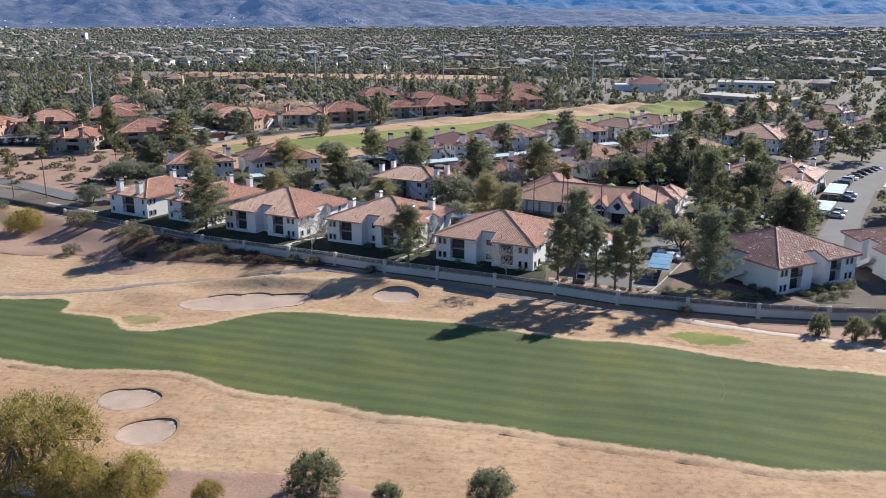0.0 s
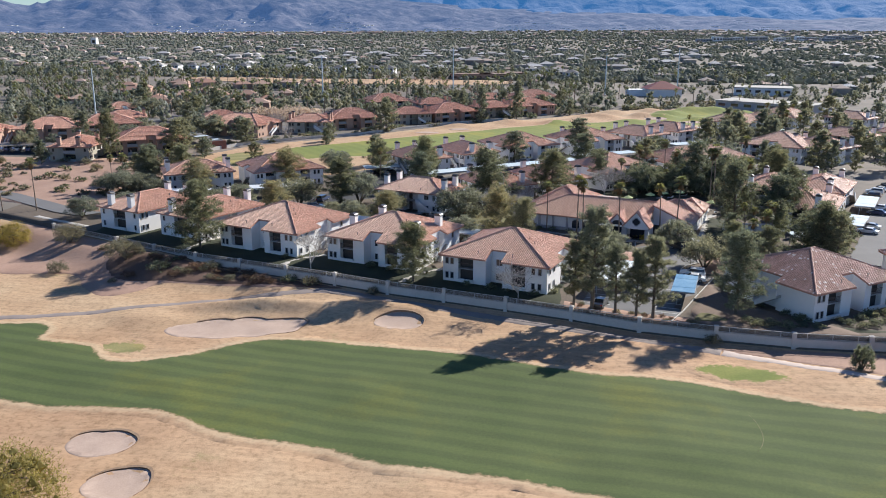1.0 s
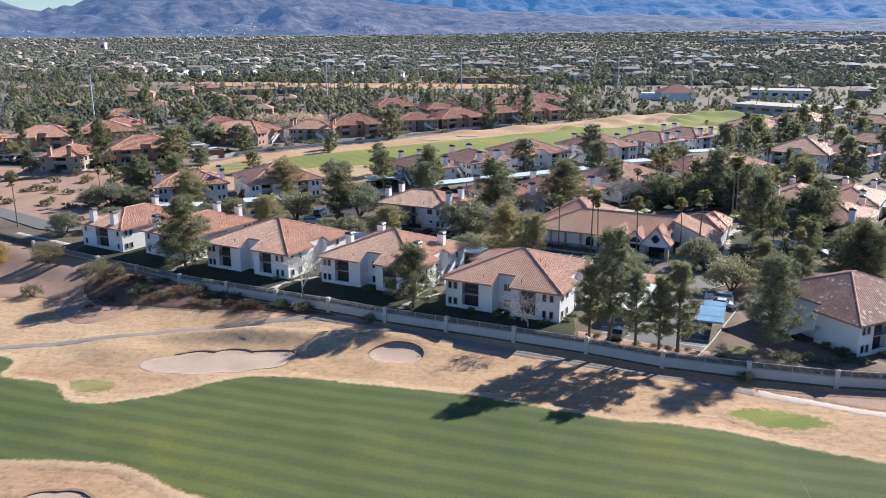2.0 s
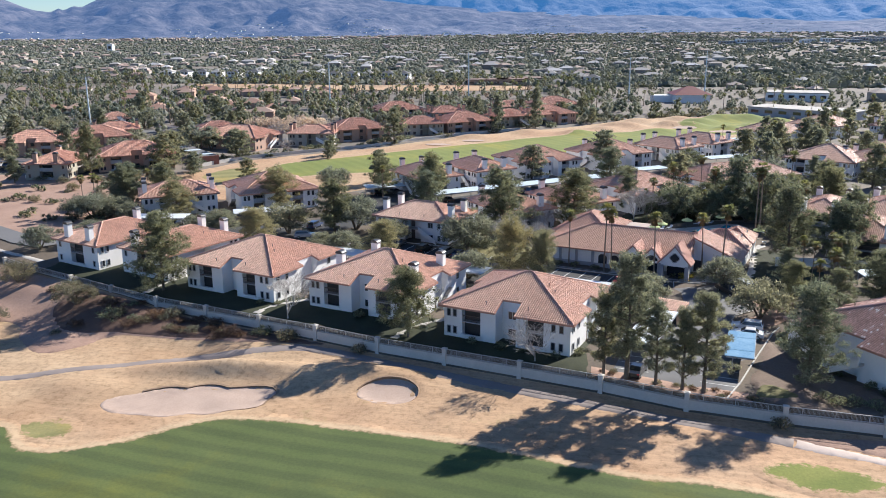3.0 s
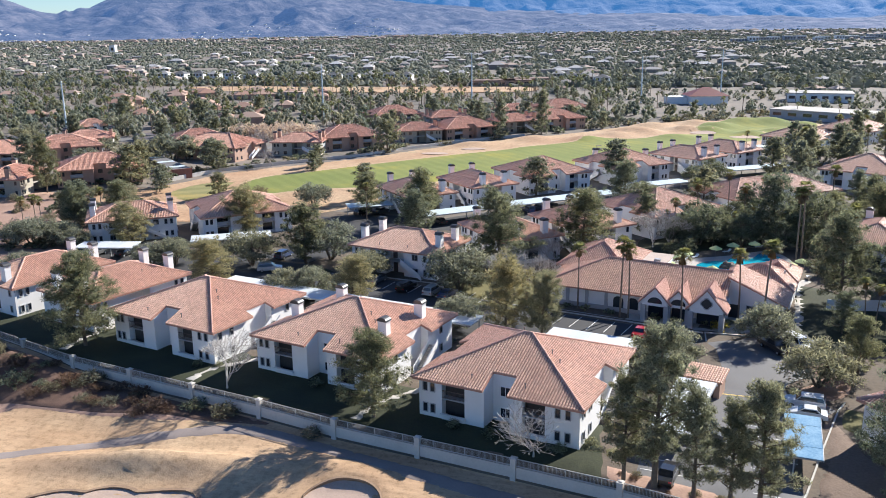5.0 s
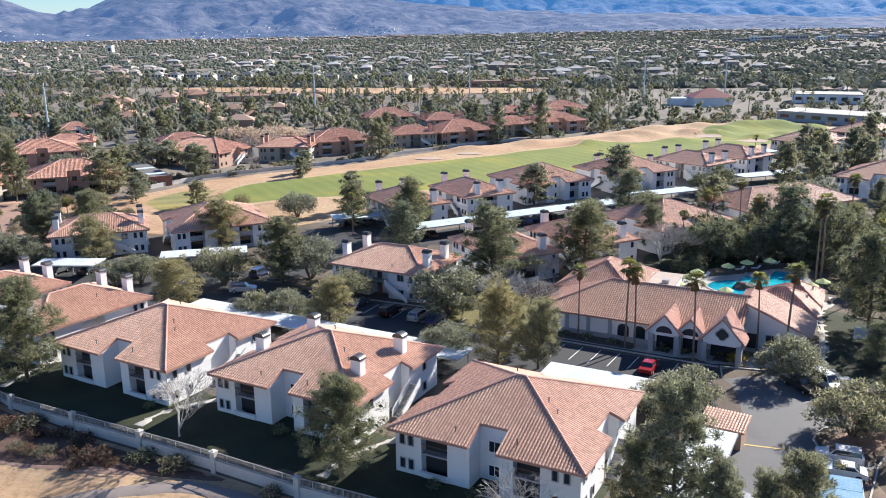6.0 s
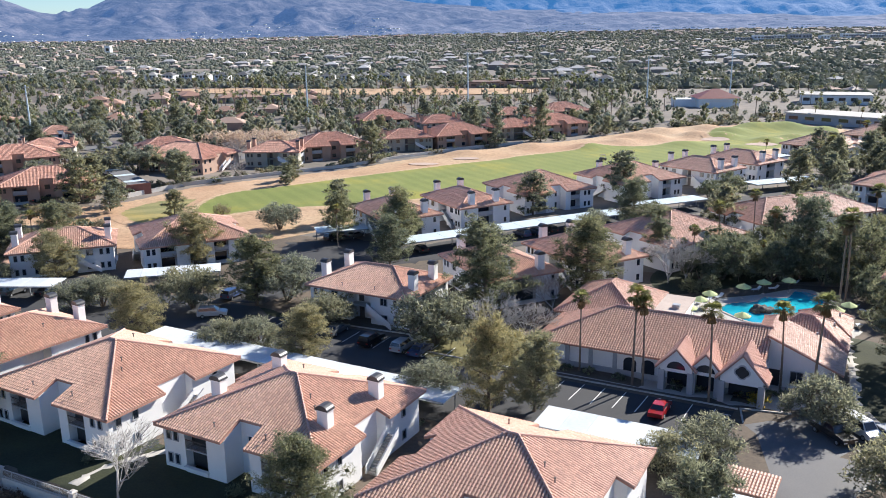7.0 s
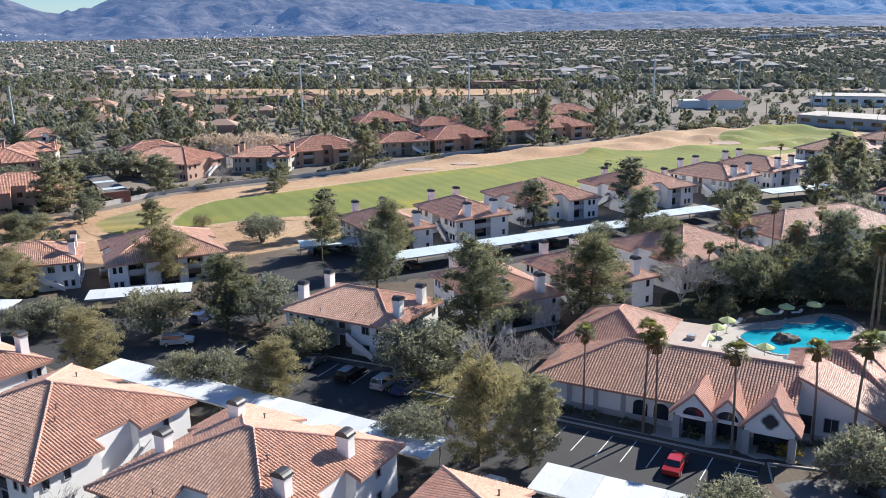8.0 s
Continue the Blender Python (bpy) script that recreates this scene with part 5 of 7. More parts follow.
part("wall", Shape().box(0, 0, 1.5, 6.6, 8.0, 3.4), STUCCO, pav2)
for u, v in ((34.4, 14.6), (36.2, 19.6), (36.6, 24.4)):
    part("roof_vent", Shape().tube((u, v, 3.4), (u, v, 5.0), 0.14, 0.14, 8), STEEL, club)
pav3 = new("pavilion")
pav3.parent = club
pav3.matrix_basis = pose(5.0, 20.2, 0, 0, 0, 0)
hip_roof(pav3, 13.5, 15.5, 3.4, 0.5, [], True, TILE)
part("wall", Shape().box(0, 0, 1.6, 12.4, 14.4, 3.6), STUCCO, pav3)
part("flat_roof", Shape().box(20.3, 14.6, 3.75, 16.4, 6.4, 0.3).box(14.0, 22.4, 3.55, 4.4, 9.0, 0.25), GRAVEL_ROOF, club, "pale flat gravel roof")
part("roof_vent", Shape().box(14.6, 20.6, 3.95, 1.1, 0.9, 0.6).box(22.5, 15.4, 4.1, 0.8, 0.8, 0.5), STEEL, club)
part("back_wall", Shape().box(20.3, 14.6, 1.7, 15.8, 5.8, 3.7).box(14.0, 22.4, 1.6, 3.9, 8.6, 3.6), STUCCO, club)
chimney(club, 20.6, 14.0, 3.6, 4.5, 0, 1.3, 1.0)

# ---- pool ----
POOL_OUT = ((17.0, 215), (19.5, 218.6), (23, 219.6), (25, 222.6), (28.4, 222.4), (31, 227), (34.4, 223.6), (33.2, 218), (30, 213.6), (25.5, 210), (21.5, 208.6), (18.6, 211.4))
drape("pool_deck", rounded(((8, 206), (19, 203), (30, 206.5), (35, 211), (36, 219), (35, 226), (31.5, 228.4), (24.5, 224), (18, 221), (10, 217))), 0.05, CONCRETE, "pale concrete deck round the pool", "pool deck", 3)


def water():
    m, t, b = nodes_of("pool_water")
    col = ramp(t, noise_tex(t, 0.12, 3), [(0.35, (0.01, 0.30, 0.42)), (0.65, (0.03, 0.52, 0.62))])
    t.links.new(col, b.inputs["Base Color"])
    b.inputs["Roughness"].default_value = 0.06
    bump(t, b, noise_tex(t, 1.6, 3), 0.25, 0.03)
    return m


drape("water", rounded(POOL_OUT, 1.0), 0.10, water(), "bright turquoise water of a free-form swimming pool", "pool water", 1.5)
rim = rounded(POOL_OUT, 1.0)
edge = Shape()
for (x0, y0), (x1, y1) in zip(rim, rim[1:] + rim[:1]):
    edge.box((x0 + x1) / 2, (y0 + y1) / 2, 0.11, math.hypot(x1 - x0, y1 - y0) + 0.12, 0.38, 0.12, math.atan2(y1 - y0, x1 - x0))
tagged(part("pool_coping", edge, CONCRETE), "pale rounded coping round the pool", "pool edge", kind="structure")
ROCK = surface("dark_rock", (0.05, 0.045, 0.04), (0.14, 0.12, 0.10), 0.8, 0.8, 6, 0.8, 0.1)


def rock_shape(r, seed, squash=0.7):
    bm = bmesh.new()
    bmesh.ops.create_icosphere(bm, subdivisions=2, radius=r)
    for v in bm.verts:
        v.co *= 1 + 0.35 * noise.noise(v.co * (1.4 / r) + Vector((seed, 0, 0)))
        v.co.z *= squash
    me = bpy.data.meshes.new("rock")
    bm.to_mesh(me)
    bm.free()
    me.materials.append(ROCK)
    return me


island = thing("rock_island", pose(23.2, 214.6, 0.1), "dark piled rock island in the pool", "rock")
for i in range(9):
    g = i * 2.4
    rk = part("rock", rock_shape(0.55 + 0.12 * (i % 3), i), None, island)
    rk.location = (1.5 * math.cos(g) * (0.4 + 0.08 * i), 0.9 * math.sin(g) * (0.4 + 0.08 * i), 0.15 + (0.45 if i < 4 else 0))
CANVAS = surface("lime_canvas", (0.42, 0.50, 0.20), (0.56, 0.62, 0.32), 0.8, 0.9)


def umbrella(x, y):
    ob = thing("pool_umbrella", pose(x, y, 0.05), "lime green canvas umbrella by the pool", "umbrella", "pool umbrellas")
    part("pole", Shape().tube((0, 0, 0), (0, 0, 2.55), 0.03, 0.03), TRIM, ob)
    part("base", Shape().tube((0, 0, 0), (0, 0, 0.12), 0.28, 0.24, 10), CONCRETE, ob)
    can = Shape()
    for k in range(8):
        a, b = math.pi / 4 * k, math.pi / 4 * (k + 1)
        can.poly([(0, 0, 2.65), (1.25 * math.cos(a), 1.25 * math.sin(a), 2.05), (1.25 * math.cos(b), 1.25 * math.sin(b), 2.05)])
        can.poly([(1.25 * math.cos(a), 1.25 * math.sin(a), 1.92), (1.25 * math.cos(b), 1.25 * math.sin(b), 1.92), (1.25 * math.cos(b), 1.25 * math.sin(b), 2.05), (1.25 * math.cos(a), 1.25 * math.sin(a), 2.05)][::-1])
    part("canopy", can, CANVAS, ob)
    return ob


umb = umbrella(13.7, 213.1)
for x, y in ((21.4, 221.2), (25.1, 224.2), (29.5, 226.0), (19.2, 206.1), (33.6, 211.0), (36.0, 213.6), (11.7, 208.6), (15.5, 216.4)):
    copy_thing(umb, pose(x, y, 0.05))


def lounger(x, y, a):
    ob = thing("sun_lounger", pose(x, y, 0.1, 0, 0, a), "pale sun lounger on the pool deck", "sun lounger", "sun loungers")
    part("seat", Shape().box(0, 0, 0.32, 1.3, 0.62, 0.08), WHITE_METAL, ob)
    bk = part("backrest", Shape().box(0.32, 0, 0, 0.66, 0.62, 0.07), WHITE_METAL, ob)
    bk.matrix_basis = pose(0.62, 0, 0.34, 0, -40, 0)
    for sx in (-0.5, 0.5):
        for sy in (-0.25, 0.25):
            part("leg", Shape().box(sx, sy, 0.14, 0.05, 0.05, 0.3), STEEL, ob)
    return ob


lg = lounger(12.5, 215.5, 60)
for i, (x, y, a) in enumerate(((14, 217.2, 60), (15.6, 218.8, 60), (17.4, 220.4, 50), (10.6, 211, 80), (11, 206.8, 80), (24, 225.6, 30), (27, 226.8, 20), (31, 230.6, 10), (38, 219, -60), (39, 216.6, -60), (36.5, 209.4, -90), (22, 205, 100))):
    copy_thing(lg, pose(x, y, 0.1, 0, 0, a))
low = thing("pool_wall", pose(39, 214, 0), "pale low wall beside the pool", "wall")
part("wall_panel", Shape().box(3.5, -22, 0.9, 14, 0.25, 1.8, radians(5)), STUCCO, low)

# ---- cars ----


def car_paint(name, c):
    m, t, b = nodes_of(name)
    b.inputs["Base Color"].default_value = (*c, 1)
    b.inputs["Roughness"].default_value, b.inputs["Metallic"].default_value, b.inputs["Coat Weight"].default_value = 0.35, 0.15, 0.8
    return m


TYRE = surface("tyre_rubber", (0.015, 0.015, 0.016), (0.03, 0.03, 0.03), 3, 0.9)
LAMP_RED = car_paint("tail_lamp_red", (0.35, 0.01, 0.01))
LAMP_CLEAR = car_paint("headlamp_clear", (0.7, 0.72, 0.74))


def car(m, colour, kind, label):
    """A parked car, nose to +x."""
    ob = thing("car", m, label, "car", "parked cars")
    L, Wd, lowp, cab = {"sedan": (4.7, 1.8, ((-2.35, 0.35), (2.35, 0.35), (2.33, 0.72), (1.1, 0.95), (-1.75, 0.98), (-2.33, 0.85)), ((-1.6, 0.97), (1.05, 0.95), (0.25, 1.42), (-1.0, 1.43))),
                        "suv": (4.7, 1.88, ((-2.35, 0.4), (2.35, 0.4), (2.33, 0.85), (1.2, 1.08), (-2.3, 1.12)), ((-2.25, 1.1), (1.1, 1.07), (0.4, 1.7), (-2.0, 1.72))),
                        "van": (5.2, 1.95, ((-2.6, 0.4), (2.6, 0.4), (2.58, 0.9), (1.9, 1.15), (-2.58, 1.2)), ((-2.55, 1.18), (1.85, 1.13), (1.1, 1.95), (-2.45, 1.98))),
                        "pickup": (5.5, 1.95, ((-2.75, 0.5), (2.75, 0.5), (2.72, 0.95), (1.3, 1.12), (-2.75, 1.12)), ((-0.75, 1.1), (1.25, 1.1), (0.55, 1.75), (-0.55, 1.76)))}[kind]
    body, top = Shape(), Shape()

    def loft(sh, prof, w0, w1, zlo, zhi):
        k, n = len(sh.v), len(prof)
        for sy in (-1, 1):
            for x, z in prof:
                t = (z - zlo) / max(1e-6, zhi - zlo)
                sh.v.append((x, sy * (w0 + (w1 - w0) * min(1, max(0, t))) / 2, z))
        for i in range(n):
            j = (i + 1) % n
            sh.f.append((k + i, k + j, k + n + j, k + n + i))
        sh.f.append(tuple(k + i for i in reversed(range(n))))
        sh.f.append(tuple(k + n + i for i in range(n)))
    loft(body, lowp, Wd, Wd * 0.94, 0.35, 1.1)
    zs = [z for _, z in cab]
    loft(top, cab, Wd * 0.92, Wd * 0.74, min(zs), max(zs))
    part("body", body, colour, ob)
    part("cabin", top, colour, ob)
    low_z, high_z = min(zs), max(zs)
    half_at = lambda z: (0.92 + (0.74 - 0.92) * (z - low_z) / (high_z - low_z)) * Wd / 2
    (bx, bz), (fx, fz), (tx, tz), (rx, rz) = cab
    for name, (x0, z0), (x1, z1), sgn in (("windscreen", (fx, fz), (tx, tz), 1), ("rear_window", (bx, bz), (rx, rz), -1)):
        g = Shape()
        pane = []
        for k, sy in ((0.12, -1), (0.12, 1), (0.9, 1), (0.9, -1)):
            x, z = x0 + (x1 - x0) * k, z0 + (z1 - z0) * k
            pane.append((x + sgn * 0.02, sy * (half_at(z) - 0.08), z + 0.012))
        g.poly(pane if sgn > 0 else pane[::-1])
        part(name, g, PANE, ob, "dark tinted glass")
    for sy in (-1, 1):
        g = Shape()
        za, zb = low_z + 0.08, high_z - 0.09
        ka, kb = 0.15, 0.85
        pane = [(bx + (rx - bx) * ka + 0.12, za), (fx + (tx - fx) * ka - 0.12, za), (fx + (tx - fx) * kb - 0.08, zb), (bx + (rx - bx) * kb + 0.08, zb)]
        pts = [(x, sy * (half_at(z) + 0.012), z) for x, z in pane]
        g.poly(pts if sy < 0 else pts[::-1])
        part("side_window", g, PANE, ob, "dark tinted glass")
    for sx in (-L * 0.31, L * 0.31):
        for sy in (-1, 1):
            wh = part("wheel", Shape().tube((sx, sy * (Wd / 2 - 0.22), 0.33), (sx, sy * (Wd / 2 + 0.01), 0.33), 0.33, 0.33, 12), TYRE, ob)
            part("rim", Shape().tube((sx, sy * (Wd / 2 + 0.01), 0.33), (sx, sy * (Wd / 2 + 0.025), 0.33), 0.2, 0.2, 10), STEEL, wh)
    for sy in (-1, 1):
        part("headlight", Shape().box(L / 2 - 0.03, sy * Wd * 0.36, 0.68, 0.08, 0.4, 0.14), LAMP_CLEAR, ob)
        part("tail_light", Shape().box(-L / 2 + 0.03, sy * Wd * 0.38, 0.78, 0.08, 0.3, 0.16), LAMP_RED, ob)
    return ob


HUES = {"red": (0.42, 0.012, 0.015), "white": (0.75, 0.76, 0.77), "silver": (0.42, 0.44, 0.46), "black": (0.012, 0.012, 0.014), "blue": (0.03, 0.06, 0.16), "grey": (0.10, 0.105, 0.11)}
PAINTS = {k: car_paint("car_paint_" + k, v) for k, v in HUES.items()}
SHOW = {"sedan": "sedan", "suv": "sport utility car", "van": "van", "pickup": "pickup truck"}
made_cars = {}


def park(x, y, a, hue, kind, z=0.04):
    if (hue, kind) in made_cars:
        return copy_thing(made_cars[hue, kind], pose(x, y, z, 0, 0, a))
    made_cars[hue, kind] = car(pose(x, y, z, 0, 0, a), PAINTS[hue], kind, hue + " " + SHOW[kind] + " parked on the asphalt")


park(5.7, 174.5, 73, "red", "sedan")
for x, y, a, hue, kind in ((24.0, 149.6, 168, "white", "sedan"), (24.4, 152.6, 168, "white", "suv"), (24.2, 171.4, -62, "black", "pickup"), (27.3, 172.9, -62, "white", "van"), (29.9, 171.9, -62, "silver", "sedan"),
                           (-29.4, 189.4, 73, "silver", "suv"), (-26.6, 188.4, 73, "blue", "sedan"), (-34.6, 191.0, 73, "black", "suv"), (-63.4, 198.4, 20, "silver", "suv"), (-64.5, 208.4, 80, "blue", "suv"),
                           (-92.6, 205.4, 80, "white", "sedan"), (-41.0, 194.4, 73, "grey", "sedan"), (-49, 184, -100, "white", "suv"), (-44, 183, -100, "black", "sedan"), (-12.6, 166.0, 73, "white", "suv"),
                           (7.2, 132.6, 73, "black", "sedan"), (11.8, 142.4, -15, "grey", "suv"),
                           (-104, 204, 80, "grey", "suv"), (-98, 205, 80, "black", "sedan"), (-78, 212.5, 115, "blue", "sedan"), (-60, 250, 60, "black", "suv"), (-56, 253, 60, "grey", "sedan")):
    park(x, y, a, hue, kind)
rng = random.Random(4)
for x, y in ((67.4, 194.0), (69.4, 199), (76, 215), (78.4, 221.4), (81.4, 237.4), (84.1, 243.9), (86.6, 247.6), (89.4, 251.6), (92.2, 256.4), (95.0, 260.5), (97.2, 263.6), (99.6, 267)):
    park(x, y, 152 + rng.uniform(-4, 4), rng.choice(list(HUES)[1:]), rng.choice(("sedan", "suv", "sedan")))
for i in range(13):
    if rng.random() < 0.7:
        park(-39 + 2.75 * i, 243 + 2.25 * i, 130, rng.choice(list(HUES)[1:]), rng.choice(("sedan", "suv")), 0.2)
for i in range(16):
    park(-215 + 4.2 * i, 271 + 0.3 * i, 92, rng.choice(list(HUES)[1:]), rng.choice(("sedan", "suv")), 1.0)
park(-108, 356, 10, "grey", "suv", 1.05)
park(-158, 318, 150, "white", "van", 1.05)

# ---- trees ----


def leaf_cloud(sh, centre, r, n, size, rnd, flat=1.0, slim=0.45, core=0.6, lift=0.3):
    """Small pointed leaves scattered through a clump, thicker towards its outside, round a ragged twiggy heart."""
    cx, cy, cz = centre
    if core:
        k = len(sh.v)
        for dx, dy, dz in ((1, 0, 0), (0, 1, 0), (-1, 0, 0), (0, -1, 0), (0, 0, 1), (0, 0, -1)):
            q = r * core * rnd.uniform(0.7, 1.25)
            sh.v.append((cx + dx * q, cy + dy * q, cz + dz * q * flat))
        for i in range(4):
            sh.f += [(k + i, k + (i + 1) % 4, k + 4), (k + (i + 1) % 4, k + i, k + 5)]
    for _ in range(n):
        d = Vector((rnd.gauss(0, 1), rnd.gauss(0, 1), rnd.gauss(0, 1))).normalized() * r * rnd.uniform(0.25, 1.0) ** 0.6
        p = Vector((cx + d.x, cy + d.y, cz + d.z * flat))
        a = (Vector((rnd.gauss(0, 0.6), rnd.gauss(0, 0.6), rnd.gauss(lift, 0.5))) + d * (0.8 / r)).normalized()
        b = a.cross(Vector((rnd.gauss(0, 1), rnd.gauss(0, 1), rnd.gauss(0, 1)))).normalized()
        s = size * rnd.uniform(0.6, 1.35)
        k = len(sh.v)
        sh.v += [tuple(p - a * s + b * s * slim), tuple(p - a * s - b * s * slim), tuple(p + a * s)]
        sh.f.append((k, k + 1, k + 2))


def limb(sh, a, b, r0, r1, rnd, bend=0.12, sides=5):
    a, b = Vector(a), Vector(b)
    m = a.lerp(b, 0.5) + Vector((rnd.uniform(-1, 1), rnd.uniform(-1, 1), rnd.uniform(-0.2, 0.6))) * (b - a).length * bend
    sh.tube(a, m, r0, (r0 + r1) / 2, sides, False)
    sh.tube(m, b, (r0 + r1) / 2, r1, sides, False)


def pine_tree(seed, H=12.0, spread=3.6, leaf=PINE, name="pine_tree", label="dense dark green pine tree with a rough trunk", low=0.14, clumps=120, density=25, leafsize=1.0, heart=0.5):
    rnd = random.Random(seed)
    ob = thing(name, Matrix(), label, "tree", "trees")
    wood, crown = Shape(), Shape()
    lean = Vector((rnd.uniform(-0.5, 0.5), rnd.uniform(-0.5, 0.5), 0))
    axis = lambda t: Vector((lean.x * t * t, lean.y * t * t, H * t))
    for i in range(6):
        wood.tube(axis(i / 6 * 0.95), axis((i + 1) / 6 * 0.95), 0.26 * (1 - i / 6.6), 0.26 * (1 - (i + 1) / 6.6), 7, i == 0)
    limbs = max(6, clumps // 3)
    skew = [rnd.uniform(0.78, 1.2) for _ in range(7)]              # the crown bulges unevenly round the trunk
    for i in range(limbs):
        k = ((i + rnd.random()) / limbs) ** 0.9
        t = low + (1 - low) * k
        g = i * 2.4 + rnd.uniform(-0.5, 0.5)
        reach = 1.2 * spread * (0.12 + (0.62 + 0.38 * min(1.0, k / 0.22)) * (1 - k) ** 0.58) * rnd.uniform(0.72, 1.1) * skew[int(g / 6.2832 % 1 * 7) % 7]
        root = axis(max(0.05, t - 0.06))
        tip = axis(t) + Vector((math.cos(g) * reach, math.sin(g) * reach, 0.16 * reach + rnd.uniform(-0.3, 0.4)))
        limb(wood, root, tip, 0.08, 0.02, rnd, 0.08, 4)
        for j in range(5):
            c = root.lerp(tip, 0.30 + 0.175 * j) + Vector((rnd.gauss(0, 0.40), rnd.gauss(0, 0.40), rnd.gauss(0.15, 0.28))) * spread / 3.2
            leaf_cloud(crown, c, rnd.uniform(0.56, 0.95) * spread / 3.5 * (1.0 if leafsize < 1.05 else 1.35), density, min(0.24, 0.27 * leafsize), rnd, 0.66, 0.19 if leafsize < 1.05 else 0.42, heart)
    part("trunk", wood, BARK, ob)
    part("crown", crown, leaf, ob)
    return ob


def round_tree(seed, H=6.5, R=3.4, leaf=OLIVE, name="olive_tree", label="broad grey-green olive tree with several stems", clumps=60, density=120, bark=BARK, base=0.24, size=0.17, heart=0.3):
    rnd = random.Random(seed)
    ob = thing(name, Matrix(), label, "tree", "trees")
    wood, crown = Shape(), Shape()
    stems = []
    for i in range(4):
        g = i * 1.57 + rnd.uniform(-0.4, 0.4)
        tip = Vector((math.cos(g) * R * 0.42, math.sin(g) * R * 0.42, H * 0.55))
        limb(wood, (math.cos(g) * 0.12, math.sin(g) * 0.12, 0), tip, 0.16, 0.08, rnd, 0.12, 6)
        stems.append(tip)
    for i in range(clumps):
        u, g = rnd.random(), i * 2.4
        rr = R * math.sqrt((i + 0.5) / clumps) * rnd.uniform(0.8, 1.08)
        z = H * (base + (0.94 - base) * math.sqrt(max(0.0, 1 - (rr / (R * 1.15)) ** 2)) * rnd.uniform(0.15, 1.0))
        c = Vector((math.cos(g) * rr, math.sin(g) * rr, z))
        limb(wood, min(stems, key=lambda s: (s - c).length), c, 0.05, 0.02, rnd, 0.1, 4)
        leaf_cloud(crown, c, R * rnd.uniform(0.22, 0.36), density, size, rnd, 0.85, 0.36, heart, 0.5)
    part("trunk", wood, bark, ob)
    part("crown", crown, leaf, ob)
    return ob


def palm_tree(seed, H=11.0):
    rnd = random.Random(seed)
    ob = thing("fan_palm", Matrix(), "tall slim fan palm with a shaggy crown", "palm tree", "palms")
    wood, green, dead = Shape(), Shape(), Shape()
    bx, by = rnd.uniform(-0.5, 0.5), rnd.uniform(-0.5, 0.5)
    axis = lambda t: Vector((bx * t * t, by * t * t, H * t))
    for i in range(10):
        wood.tube(axis(i / 10), axis((i + 1) / 10), 0.155 - 0.006 * i, 0.149 - 0.006 * i, 8, i == 0)
    top = axis(1.0)
    for i in range(34):
        g, el = i * 2.4, math.radians(rnd.uniform(-35, 75))
        sh = green if el > math.radians(-18) else dead
        d = Vector((math.cos(g) * math.cos(el), math.sin(g) * math.cos(el), math.sin(el)))
        base, hub = top + Vector((0, 0, 0.1)), top + d * rnd.uniform(0.6, 0.9)
        sh.tube(base, hub, 0.025, 0.02, 3, False)
        side = d.cross(Vector((0, 0, 1))).normalized()
        up = side.cross(d).normalized()
        for k in range(9):
            a = (k - 4) / 4 * 1.35
            v = (d * math.cos(a) + side * math.sin(a)).normalized()
            tip = hub + v * rnd.uniform(0.75, 1.0) + Vector((0, 0, -0.28))
            w = up.cross(v).normalized() * 0.07
            m = hub + v * 0.45
            sh.poly([hub, m + w, tip, m - w])
    for i in range(16):
        g = i * 2.4
        p = top + Vector((math.cos(g) * 0.2, math.sin(g) * 0.2, -0.1))
        q = top + Vector((math.cos(g) * 0.5, math.sin(g) * 0.5, -1.1 - 0.4 * rnd.random()))
        w = Vector((-math.sin(g), math.cos(g), 0)) * 0.22
        dead.poly([p + w * 0.4, p - w * 0.4, q - w, q + w])
    part("trunk", wood, PALM_TRUNK, ob)
    part("crown", green, PALM, ob)
    part("dead_fronds", dead, DEAD, ob, "dry brown hanging fronds")
    return ob


def bare_tree(seed, H=7.5):
    rnd = random.Random(seed)
    ob = thing("bare_tree", Matrix(), "leafless tree with pale grey branches", "tree", "trees")
    wood = Shape()

    def grow(p, d, length, r, depth):
        q = p + d * length
        wood.tube(p, q, max(r, 0.018), max(r * 0.62, 0.014), 5 if depth < 2 else 3, False)
        if depth == 6:
            return
        for k in range(4 if depth == 0 else 3 if depth < 5 else 2):
            n = (d + Vector((rnd.gauss(0, 0.52), rnd.gauss(0, 0.52), rnd.gauss(0.10, 0.22)))).normalized()
            grow(q, n, H * 0.22 * rnd.uniform(0.8, 1.1) if depth == 0 else length * rnd.uniform(0.66, 0.88), r * 0.62, depth + 1)
    grow(Vector((0, 0, 0)), Vector((0, 0, 1)), H * 0.10, 0.13, 0)
    part("trunk", wood, BARK_PALE, ob, "pale trunk and bare twigs")
    return ob


